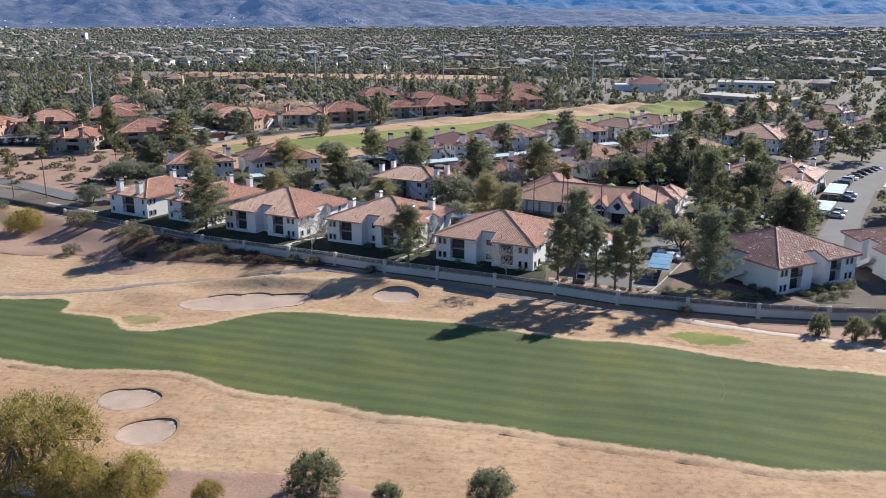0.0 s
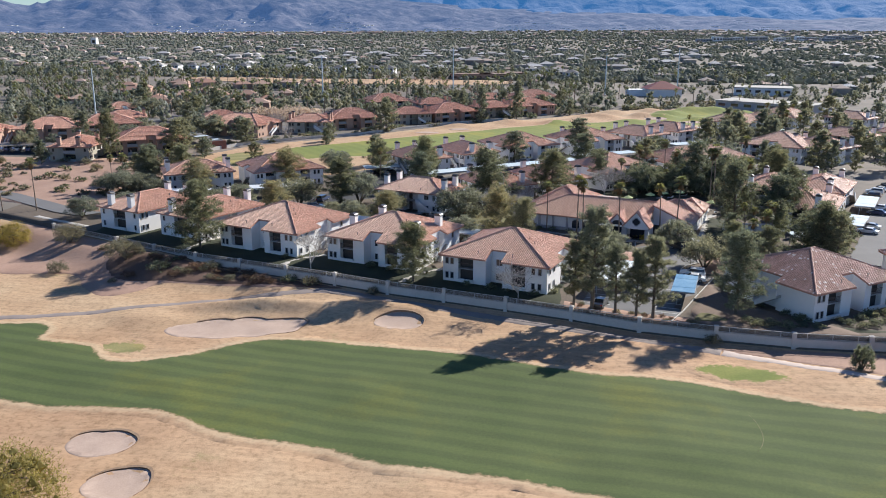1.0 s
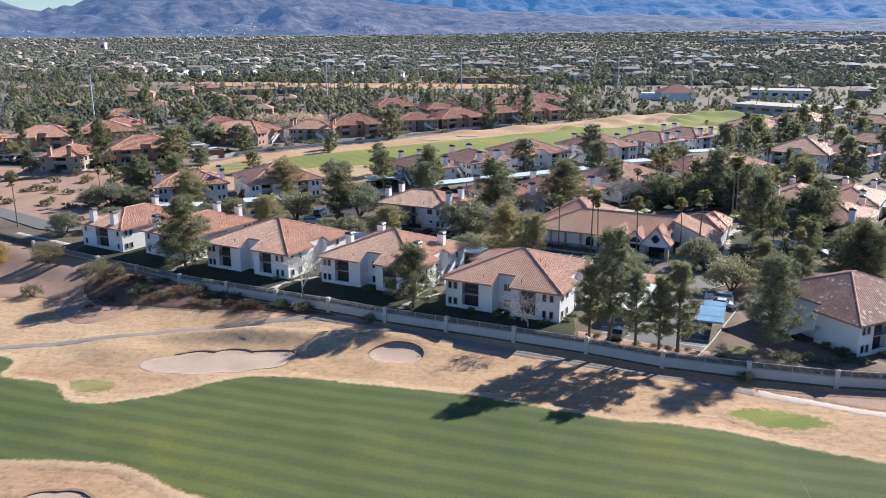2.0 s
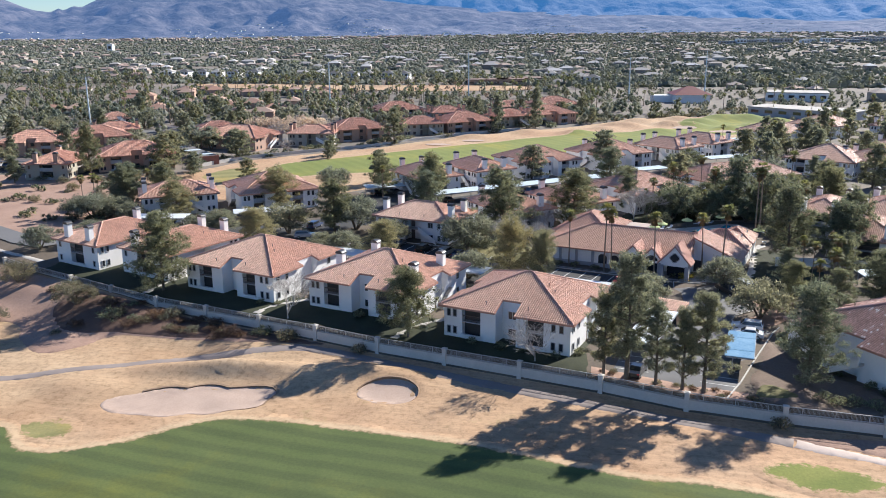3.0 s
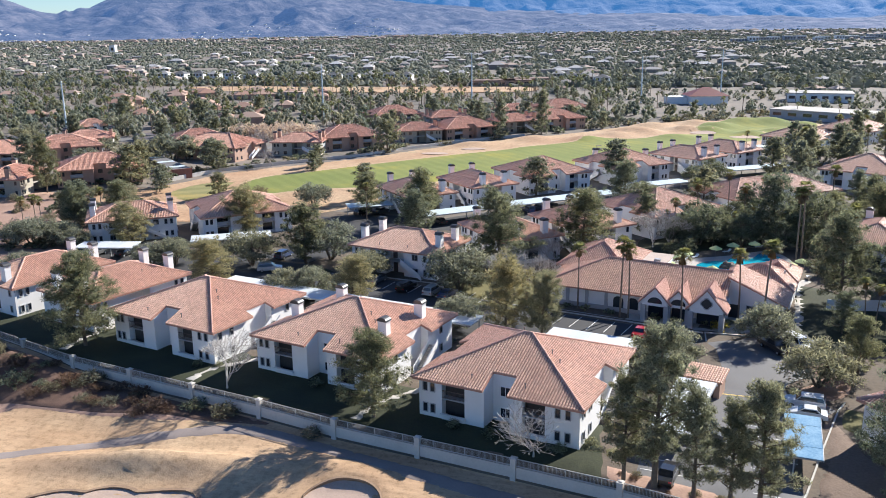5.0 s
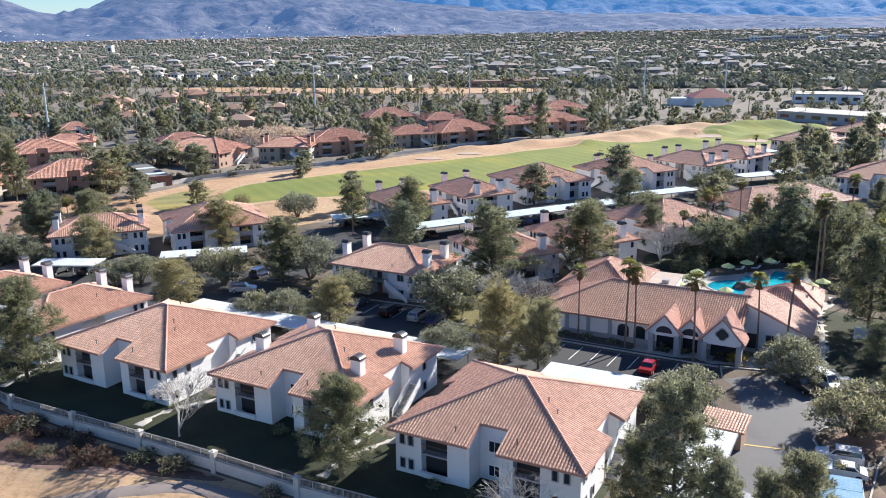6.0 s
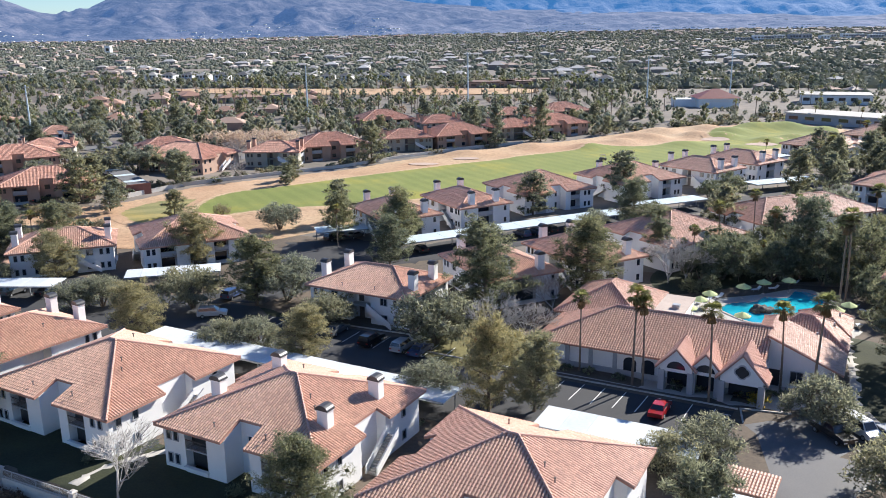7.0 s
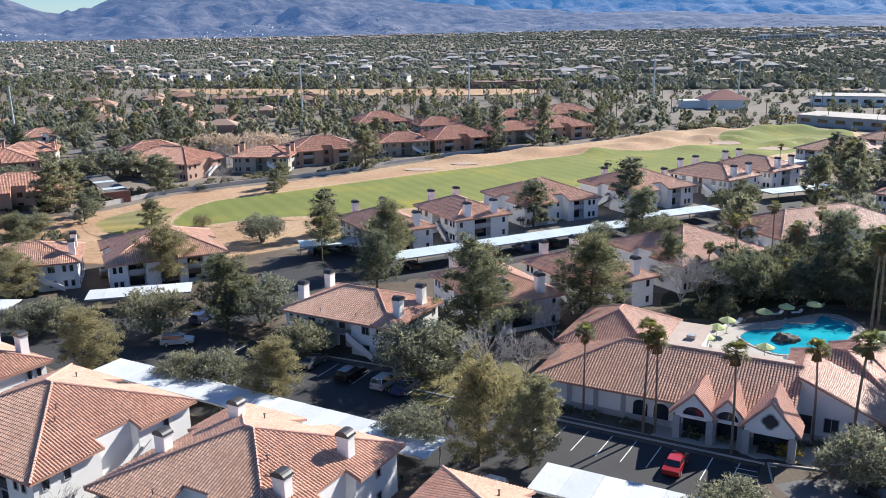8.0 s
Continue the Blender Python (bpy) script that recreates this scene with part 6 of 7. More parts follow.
def shrub(seed, leaf, label, R=1.6, H=1.8, name="shrub", clumps=16, leaves=26, size=0.15):
    rnd = random.Random(seed)
    ob = thing(name, Matrix(), label, "shrub", "shrubs")
    wood, crown = Shape(), Shape()
    for i in range(clumps):
        g, rr = i * 2.4, R * math.sqrt((i + 0.5) / clumps) * rnd.uniform(0.7, 1.05)
        c = Vector((math.cos(g) * rr, math.sin(g) * rr, H * rnd.uniform(0.35, 0.85) * (1 - 0.35 * (rr / R) ** 2)))
        limb(wood, (0, 0, 0), c, 0.04, 0.012, rnd, 0.1, 3)
        leaf_cloud(crown, c, R * 0.40, leaves, size, rnd, 0.9, 0.4, 0.35 if leaves > 20 else 0.6)
    part("trunk", wood, BARK, ob)
    part("foliage", crown, leaf, ob)
    return ob


DENSE_LEAF = leafy("dense_dark_leaves", (0.08, 0.096, 0.068), (0.25, 0.272, 0.195))
DEAD = leafy("dry_fronds", (0.16, 0.11, 0.06), (0.30, 0.22, 0.13))
tree_rng = random.Random(11)
KINDS = {
    "near_pine": [(pine_tree(s, 12, r, PINE, "pine_tree", "dense green pine tree on the lawn, rough trunk", 0.13, 156, 130, 0.68, 0.34), 12) for s, r in ((5, 4.4), (6, 4.7))],
    "pine": [(pine_tree(s, 12, r, density=82, leafsize=0.80, clumps=132, heart=0.38), 12) for s, r in ((1, 4.2), (2, 4.6), (3, 3.8))],
    "open_pine": [(pine_tree(s, 12, 2.75, PINE_GREY, "pine_tree", "slender open pine tree with visible branches", 0.20, 112, 105, 0.61, 0.28), 12) for s in (21, 22, 23)],
    "grey_pine": [(pine_tree(s, 12, 3.7, PINE, "pine_tree", "broad grey-green pine tree with a soft crown", 0.12, 132, 110, 0.66, 0.25), 12) for s in (24, 25)],
    "old": [(pine_tree(s, 9, 3.7, OLD_PINE, "pine_tree", "pointed yellow-green pine tree behind the roofs", 0.12, 120, 100, 0.68, 0.30), 9) for s in (31, 32)],
    "olive": [(round_tree(s), 6.5) for s in (41, 42, 43)],
    "palm": [(palm_tree(s), 11) for s in (51, 52, 53)],
    "bare": [(bare_tree(s), 7.5) for s in (61, 62)],
    "mesquite": [(round_tree(s, 5.5, 4.0, MESQUITE, "mesquite_tree", "spreading yellow-green mesquite tree on the gravel", 84, 300, BARK, 0.05, 0.086), 5.5) for s in (71, 72)],
    "pine_light": [(pine_tree(s, 11, 3.6, PINE_GREY, "pine_tree", "dense green pine tree in the distance", 0.07, 72, 36, 1.1, 0.5), 11) for s in (91, 92, 93)],
    "olive_light": [(round_tree(s, 6.5, 3.4, OLIVE, "olive_tree", "broad grey-green tree in the distance", 26, 70, BARK, 0.2, 0.26, 0.45), 6.5) for s in (94, 95)],
    "dense": [(round_tree(s, 7.5, 4.0, DENSE_LEAF, "broadleaf_tree", "dense dark green tree behind the pool", 56, 115, BARK, 0.16, 0.155, 0.4), 7.5) for s in (96, 97)],
    "bush": [(round_tree(s, 4.0, 2.4, PINE, "bush", "dense rounded green bush on the gravel", 56, 230, BARK, 0.08, 0.085, 0.4), 4.0) for s in (87, 88)],
    "shrub": [(shrub(s, SAGE, "grey-green desert shrub on the gravel bank", leaves=32, size=0.14), 1.8) for s in (81, 82)],
    "red_shrub": [(shrub(s, RED_SHRUB, "low reddish-brown desert shrub on the gravel bank", leaves=30, size=0.14), 1.8) for s in (186, 187)],
    "green_shrub": [(shrub(s, PINE, "dark green rounded shrub", leaves=32, size=0.14), 1.8) for s in (83, 84)],
    "flower": [(shrub(185, FLOWER, "flowering shrub in yellow and green before the clubhouse", 1.5, 1.3, "flower_bed"), 1.3)],
    "shrub_light": [(shrub(s, SAGE, "grey-green desert shrub in the distance", clumps=8, leaves=16, size=0.26), 1.8) for s in (181, 182)],
    "green_shrub_light": [(shrub(s, PINE, "dark green rounded shrub in the distance", clumps=8, leaves=16, size=0.26), 1.8) for s in (183, 184)],
    "grey_shrub": [(round_tree(s, 4.0, 3.0, SAGE, "large_shrub", "large grey-green desert shrub with fine twigs", 40, 120, BARK, 0.16, 0.12, 0.2), 4.0) for s in (85, 86)],
}
FIRST = {}


def plant(kind, x, y, h, z=None, wide=1.0):
    """One more tree of a kind, at a height in metres."""
    if y > 262 or x > 64:
        kind = {"pine": "pine_light", "near_pine": "pine_light", "grey_pine": "pine_light", "old": "pine_light", "open_pine": "pine_light", "olive": "olive_light"}.get(kind, kind)
    if y > 165 or x < -112:
        kind = {"shrub": "shrub_light", "green_shrub": "green_shrub_light"}.get(kind, kind)
    src, base = tree_rng.choice(KINDS[kind])
    k = h / base
    m = pose(x, y, ground_z(x, y) - 0.05 if z is None else z, 0, 0, tree_rng.uniform(0, 360)) @ Matrix.Diagonal((k * wide, k * wide, k, 1))
    if src.name not in FIRST:
        FIRST[src.name] = 1
        src.matrix_basis = m
        return src
    keep = src.scale.copy()
    src.scale = (1, 1, 1)
    ob = copy_thing(src, m)
    src.scale = keep
    return ob


for x, y, h in ((28.8, 132.2, 13.6), (33.4, 164.3, 8.2), (38.4, 156.7, 9.0), (35.2, 180.1, 6.6)):
    plant("grey_pine", x, y, h)
for x, y, h in ((38.4, 195, 14.6), (47.7, 194.4, 12.3), (51.5, 199.5, 13.6), (45.1, 181.8, 8.7), (57.9, 179.1, 7.9)):
    plant("pine", x, y, h)
for x, y, h in ((38.3, 180.6, 8.1), (39.6, 179.8, 7.5), (42.9, 176.5, 9.1), (44.0, 184.4, 8)):
    plant("palm", x, y, h)
for x, y, h in ((-26.5, 141.0, 10.4), (-75.2, 156.6, 13.8)):
    plant("near_pine", x, y, h, wide=0.96)
PINES = ((-58.6, 205.1, 11.8),
         (-19.9, 205.9, 15.1), (-4.6, 218.0, 13.1), (8.6, 248.8, 9.4), (2.1, 296.0, 12.4), (-19.3, 278.6, 10.2), (-142.6, 287.2, 11.2), (-128.1, 275.4, 6.4), (-128.1, 307.3, 9.8), (-95.0, 316.0, 7.0),
         (-105.6, 264.2, 6.8), (-63.5, 265.0, 9.6), (-42.1, 230.0, 9.9), (48.5, 170.0, 9.0))
for x, y, h in ((34.9, 237.2, 14.0), (42, 243, 10), (31, 250, 9), (23.1, 263.9, 11), (8.5, 238.5, 9.5)):
    plant("pine", x, y, h)
for x, y, h in PINES:
    plant("pine", x, y, h, wide=1.22)
for x, y, h in ((2.7, 131.4, 11.4), (5.7, 130.4, 17.0), (15.3, 127.6, 13.4), (9.4, 129.2, 11.4), (12.7, 128.2, 10.8), (52, 162, 11)):
    plant("open_pine", x, y, h)
plant("old", -14.4, 171.5, 11.6, wide=0.78)
plant("old", -9.0, 172.4, 9.4, wide=0.85)
for x, y, h in ((-69.5, 186.9, 8.7), (-41.6, 181.5, 8.1), (-80.8, 226.7, 10.4), (-101.8, 213.0, 9.1)):
    plant("old", x, y, h, wide=1.2)
for x, y, h in ((27.3, 159.0, 6.2), (23.4, 174.2, 5.6), (9.9, 163.7, 5.0), (6, 160, 4.6), (-116.1, 179.3, 4.9), (-68.6, 201.9, 7.2), (-54.4, 208.4, 7.8), (-54.1, 183.6, 5.2), (-49.8, 184.3, 5.2), (-43.1, 197.4, 5.4),
                (-25.2, 192.6, 7.9), (-22.1, 173.1, 5.0), (-75.2, 256.6, 6.2), (-46.2, 252.6, 7.7), (-130.1, 254.5, 4.8), (-127, 209.6, 5.6), (-121.8, 208.6, 6.4), (-117.5, 211, 5.6), (-112.5, 209, 4.6), (-108, 186, 5), (-88, 198, 5.0), (-84, 200, 5.2)):
    plant("olive", x, y, h * 1.08, wide=1.3)
for x, y, h in ((16, 224, 3.4), (33, 234, 5.0), (40, 229, 4.6), (41, 221, 4.2), (13, 222.5, 3.0), (15.5, 231, 6.4), (18.7, 233, 7.6), (22, 235, 7.4), (25.6, 237, 6.4), (29, 239, 6.0), (20, 243, 7.6), (27, 244, 7.2), (41.5, 234.5, 6.5), (44, 214, 6), (43, 224, 6),
                (24, 300, 6), (30, 307, 6.5), (27, 296, 5.5), (50, 246, 7), (19.3, 232, 9.3), (27.7, 232, 7.5), (41.8, 237, 12.0), (36, 231, 6.5), (32, 236, 7.5)):
    plant("dense", x, y, h, wide=1.1)
for x, y, h in ((-47.6, 145.8, 7.7), (-6.8, 134.6, 6.9), (-15.3, 191.0, 8.8), (-9.5, 209.3, 7.0), (9.6, 228.3, 8.5), (12.8, 230, 8.0), (-12, 194, 7.5), (-128, 352, 8), (-118, 348, 8)):
    plant("bare", x, y, h * 1.1, wide=1.1)
for x, y, h in ((-4.2, 185.6, 10.1), (2.6, 182.2, 12.2), (3.9, 182.2, 11.1), (11.7, 178.8, 11.6), (20.8, 183.6, 10.8), (24.0, 180.6, 13.0), (14.0, 232.6, 9.2), (19.8, 243.3, 11.1), (27.9, 255.7, 11.1), (29.9, 244.9, 10.1),
                (35.7, 253.1, 10.8), (36.6, 221.5, 13.4), (37.6, 222, 14.4), (22, 231, 5.2), (26.5, 236, 6.0), (18.5, 234, 5.5), (31, 240, 7), (12.5, 236, 6.0), (-139.8, 182.3, 11), (-132.0, 184.6, 12), (-128.4, 214.3, 9), (-123.0, 211.6, 10), (-124.2, 215.1, 9), (36, 160, 9), (38.5, 163, 10), (44, 214, 12)):
    plant("palm", x, y, h)
for x, y, h, w in ((-53.0, 59.6, 9.4, 1.05), (-45.9, 56.6, 4.6, 1.1), (-39.6, 56.0, 5.6, 1.0), (-31.7, 57.6, 2.6, 0.9), (-122.8, 161.7, 5.5, 1.1)):
    plant("mesquite", x, y, h, wide=w)
for x, y, h in ((-107.7, 160.6, 4.2), (-89.0, 150.8, 4.6), (-138.6, 172.7, 4.0), (-101.2, 145.6, 2.6)):
    plant("grey_shrub", x, y, h, wide=1.1)
for x, y, h in ((-21.1, 60.6, 4.9), (-2.6, 60.9, 3.9), (-13.0, 59.3, 2.5)):
    plant("bush", x, y, h, wide=1.0)
for x, y, h in ((43.5, 115.6, 3.8), (48.2, 113.2, 4.2), (52.7, 114.6, 4.6), (57, 116, 4)):
    plant("bush", x, y, h, wide=0.7)
# shrubs along the wall and on the bank
for x, y, h, kind in ((-79.3, 146, 2.2, "green_shrub"), (-75.2, 144, 1.3, "red_shrub"), (-67.4, 143.8, 1.1, "shrub"), (-63.3, 143.4, 1.3, "shrub"), (-56.6, 143.2, 1.7, "red_shrub"), (-46.4, 142.2, 1.9, "shrub"), (-51.2, 143.6, 1.6, "green_shrub"),
                      (-64, 147, 1.4, "red_shrub"), (-60.5, 146.2, 1.5, "red_shrub"), (-72, 147.5, 1.6, "red_shrub"), (-69, 148.6, 1.8, "shrub"), (-84.5, 144, 1.4, "red_shrub"), (-86.7, 141.2, 0.9, "shrub"), (-82, 150, 1.8, "red_shrub")):
    plant(kind, x, y, h, wide=1.25)
for i in range(30):
    x = tree_rng.uniform(-98, -54)
    plant(tree_rng.choice(("red_shrub", "red_shrub", "shrub", "green_shrub")), x, wall_y(x) - tree_rng.uniform(1.0, 6.5), tree_rng.uniform(0.6, 1.3), wide=1.3)
for x, v in ((-33.5, -1.2), (24.1, -1.0)):
    plant("shrub", x, wall_y(x) + v, 1.6)
for i in range(26):
    x = tree_rng.uniform(2, 22)
    plant(tree_rng.choice(("red_shrub", "shrub")), x, wall_y(x) + tree_rng.uniform(0.8, 2.8), tree_rng.uniform(0.35, 0.7), wide=1.1)
for x, y in ((47.8, 132.4), (50.2, 134.4), (52.4, 135.5), (54.2, 136.7), (47.2, 128.4), (49.3, 129.7), (45.4, 129.6), (51.6, 131.4), (31.0, 126.6), (33.2, 127.0), (35.6, 126.2), (29.6, 128.0), (38.0, 127.4), (40.2, 127.2)):
    plant("green_shrub", x, y, tree_rng.uniform(0.9, 1.5), wide=1.1)
plant("flower", 17.5, 179.0, 1.3)
for x, y in ((15.6, 181), (13.4, 181.6), (8.0, 182.2), (-3, 185), (-6, 186), (1, 183.6), (19.4, 181.4), (21, 181.8), (10.8, 181.2)):
    plant("green_shrub", x, y, 1.1)
# planting round the buildings
for i in range(54):
    bx, by, a = tree_rng.choice(((-59.2, 165.1, -18.6), (-33.9, 159.0, -17.4), (-8.9, 149.0, -16.8), (42.4, 142.9, 36.5), (-37.2, 204.6, -17), (-20.5, 222, -52)))
    side = tree_rng.choice((-1, 1))
    u, v = tree_rng.uniform(-10, 10), side * 10.9
    if tree_rng.random() < 0.5:
        u, v = v, u
    c, s = math.cos(radians(a)), math.sin(radians(a))
    x, y = bx + c * u - s * v, by + s * u + c * v
    if y > wall_y(x) + 2:
        plant("green_shrub", x, y, tree_rng.uniform(0.7, 1.3))


CLEAR = ([(3, 185, 10), (14, 184, 10), (24, 188, 10), (34, 186, 11), (28, 218, 19), (-2, 203, 9), (50, 566, 16), (-143, 305, 9)]
         + [(o.matrix_basis.translation.x, o.matrix_basis.translation.y, 12.5) for o in scene.objects if o.name.startswith("apartment_building")])


def free(x, y, extra=0.0):
    return all((x - a) ** 2 + (y - b) ** 2 > (r + extra) ** 2 for a, b, r in CLEAR)


# trees between the buildings
STREET = ((58, 160), (68, 189), (82, 225), (95, 254), (112, 282), (155, 334))
ZONES = ((46, 62, 240, 275, 6), (48, 62, 152, 176, 3), (-60, -30, 240, 256, 3), (-30, 60, 272, 322, 5), (72, 150, 165, 330, 46), (30, 75, 330, 380, 8), (-130, -96, 226, 250, 6), (-8, 8, 240, 262, 2), (-250, -185, 268, 345, 14), (60, 180, 330, 470, 44), (-250, -165, 350, 470, 16))
FAR_POLY = rounded(FAR_EDGE, 6)
for x0, x1, y0, y1, n in ZONES:
    for _ in range(n):
        for _try in range(12):
            x, y = tree_rng.uniform(x0, x1), tree_rng.uniform(y0, y1)
            road = x > 52 and abs(x - float(np.interp(y, [p[1] for p in STREET], [p[0] for p in STREET]))) < 10
            if free(x, y) and not inside(x, y, FAR_POLY) and not road:
                kind = tree_rng.choice(("pine", "pine", "pine", "olive", "open_pine", "old", "palm"))
                plant(kind, x, y, {"pine": 10, "olive": 6.4, "open_pine": 11, "old": 8, "palm": 10}[kind] * tree_rng.uniform(0.75, 1.25))
                break
# trees before and among the tan buildings
for x, y, h, w in ((-80.1, 350, 13.8, 1.0), (-93.5, 307.7, 6.4, 1.1), (-44.5, 396, 15.5, 0.75), (-28.9, 411, 18, 0.65), (-3.8, 434, 7.6, 1.1), (-67.8, 475, 8.6, 1.3), (-139.4, 276.6, 11.6, 1.25), (-124.9, 267.2, 6.5, 1.2),
                   (-157, 262, 15.5, 0.7), (-124, 303, 9.7, 1.2), (-185, 292, 12, 1.0), (-172, 246, 8, 1.0), (-18.7, 458.7, 8.1, 1.1), (-60, 440, 11, 1.0), (-96, 418, 9, 1.2), (-88, 470, 10, 1.2), (-40, 455, 10, 1.2), (-10, 476, 9, 1.2)):
    plant("pine", x, y, h, 0.9, w)
for x, y, h, w in ((-153.5, 316, 9.5, 1.4), (-148.8, 320, 10.2, 1.3), (-146, 324, 8.6, 1.3), (-160, 312, 8, 1.3), (-246, 377, 7, 1.5), (-195.8, 343, 6, 1.5), (-183, 332, 6.4, 1.5), (-128.4, 255.4, 5.0, 1.2), (-209, 386, 11.5, 1.1), (-238, 360, 8, 1.3), (-175, 308, 7, 1.3)):
    plant("olive", x, y, h, 0.9, w)
plant("bare", -110.4, 314, 8.0)
for x, y, h in ((-95, 268, 3), (-142, 262, 3), (-118, 252, 2.5), (-160, 252, 2.4), (-150, 242, 2.6), (-135, 232, 2.4), (-190, 250, 2.6), (-175, 240, 2.2), (-150, 225, 2.2), (-165, 215, 2.6)):
    plant("grey_shrub", x, y, h)

for i in range(95):
    x, y = tree_rng.uniform(-240, -116), tree_rng.uniform(192, 262)
    if y > 186 - 0.42 * (x + 118) or y > 222:
        plant(tree_rng.choice(("shrub", "green_shrub", "shrub")), x, y, tree_rng.uniform(0.9, 2.4), wide=1.2)

for (x0, y0), (x1, y1) in zip(FAR_EDGE[0:8], FAR_EDGE[1:9]):
    for _ in range(7):
        k = tree_rng.random()
        plant(tree_rng.choice(("shrub", "green_shrub")), x0 + (x1 - x0) * k - 6 + tree_rng.uniform(-5, 4), y0 + (y1 - y0) * k + 5 + tree_rng.uniform(-3, 4), tree_rng.uniform(1.2, 2.6), wide=1.3)
for _ in range(60):
    k = tree_rng.random()
    plant(tree_rng.choice(("shrub", "green_shrub", "shrub")), -20 + 120 * k + tree_rng.uniform(-8, 8), 428 + 84 * k + tree_rng.uniform(0, 26), tree_rng.uniform(1.5, 3.2), wide=1.3)

for options in KINDS.values():                      # a kind of tree that was never planted
    for src, _ in options:
        if src.name not in FIRST:
            for ob in list(src.children) + [src]:
                bpy.data.objects.remove(ob)

post_wall = thing("garden_wall", pose(-53.4, 56.6, ground_z(-53.4, 56.6), 0, 0, -12), "low white garden wall with a metal fence", "wall")
part("wall_panel", Shape().box(0, 0, 0.5, 7, 0.25, 1.2), STUCCO, post_wall)
for k in range(4):
    part("post", Shape().box(-3.2 + 2.1 * k, 0.9, 0.9, 0.1, 0.1, 1.8), WHITE_METAL, post_wall)
part("fence_rail", Shape().box(0, 0.9, 1.7, 6.6, 0.06, 0.06), WHITE_METAL, post_wall)

# ---- valley beyond ----
far_rng = random.Random(23)


def blob(sh, x, y, z, r, h, rnd):
    """A ragged far-off tree crown of a few facets."""
    k, n = len(sh.v), 4
    for zz, rr in ((0.0, 0.7), (0.5, 1.0)):
        for i in range(n):
            g = 2 * math.pi * (i + rnd.random() * 0.7) / n
            q = r * rr * rnd.uniform(0.65, 1.25)
            sh.v.append((x + math.cos(g) * q, y + math.sin(g) * q, z + h * zz * rnd.uniform(0.8, 1.2)))
    sh.v.append((x + rnd.uniform(-0.4, 0.4) * r, y + rnd.uniform(-0.4, 0.4) * r, z + h))
    for i in range(n):
        i2 = (i + 1) % n
        sh.f.append((k + i, k + i2, k + n + i2, k + n + i))
        sh.f.append((k + n + i, k + n + i2, k + 2 * n))


# paler and bluer than near leaves: distance haze mixed into the leaf colour
FAR_LEAF_HAZED = leafy("hazed_far_foliage", (0.17, 0.205, 0.19), (0.41, 0.42, 0.385), 0.95)
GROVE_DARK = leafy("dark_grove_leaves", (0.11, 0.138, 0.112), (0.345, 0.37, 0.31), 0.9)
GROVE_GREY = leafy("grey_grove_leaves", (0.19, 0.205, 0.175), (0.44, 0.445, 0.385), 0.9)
PINK_TWIGS = leafy("bare_pinkish_twigs", (0.42, 0.34, 0.32), (0.66, 0.56, 0.53), 0.9)


def joined(name, template, spots, material, label):
    """Many far-off copies of one crown in a single mesh. spots: x, y, z, size, turn."""
    base = np.array(template.v, np.float32)
    faces = np.array(template.f, np.int64)
    vs, fs = [], []
    for n, (x, y, z, k, a) in enumerate(spots):
        c, s_ = math.cos(a) * k, math.sin(a) * k
        vs.append(np.stack([base[:, 0] * c - base[:, 1] * s_ + x, base[:, 0] * s_ + base[:, 1] * c + y, base[:, 2] * k + z], 1))
        fs.append(faces + n * len(base))
    vs, fs = np.concatenate(vs), np.concatenate(fs)
    me = bpy.data.meshes.new(name)
    me.vertices.add(len(vs))
    me.vertices.foreach_set("co", vs.ravel())
    me.loops.add(fs.size)
    me.loops.foreach_set("vertex_index", fs.ravel())
    me.polygons.add(len(fs))
    me.polygons.foreach_set("loop_start", np.arange(0, fs.size, fs.shape[1]))
    me.update(calc_edges=True)
    me.materials.append(material)
    return tagged(new(name, me), label, "trees", kind="stuff")


def far_crown(seed, tall, bare=False):
    """A far-off crown of triangles: lumpy hearts with leaves round them."""
    rnd = random.Random(seed)
    sh = Shape()
    for i in range(9):
        t = (i + 0.5) / 9
        rr = (2.8 if not tall else 2.3) * rnd.uniform(0.35, 1.0) * math.sin(math.pi * (0.25 + 0.65 * t))
        g = i * 2.4
        c = Vector((math.cos(g) * rr, math.sin(g) * rr, 0.8 + (4.0 if not tall else 6.2) * t))
        k, q = len(sh.v), (1.25 - 0.35 * t) * (0.3 if bare else 0.95)
        for d in ((1, 0, 0), (-0.5, 0.87, 0), (-0.5, -0.87, 0), (0, 0, 1), (0, 0, -1)):
            sh.v.append(tuple(c + Vector(d) * q * rnd.uniform(0.7, 1.3)))
        for a, b in ((0, 1), (1, 2), (2, 0)):
            sh.f += [(k + a, k + b, k + 3), (k + b, k + a, k + 4)]
        leaf_cloud(sh, c, 1.65 - 0.4 * t, 22, 0.30, rnd, 0.8, 0.6, 0)
    return sh


grove_rng = random.Random(77)
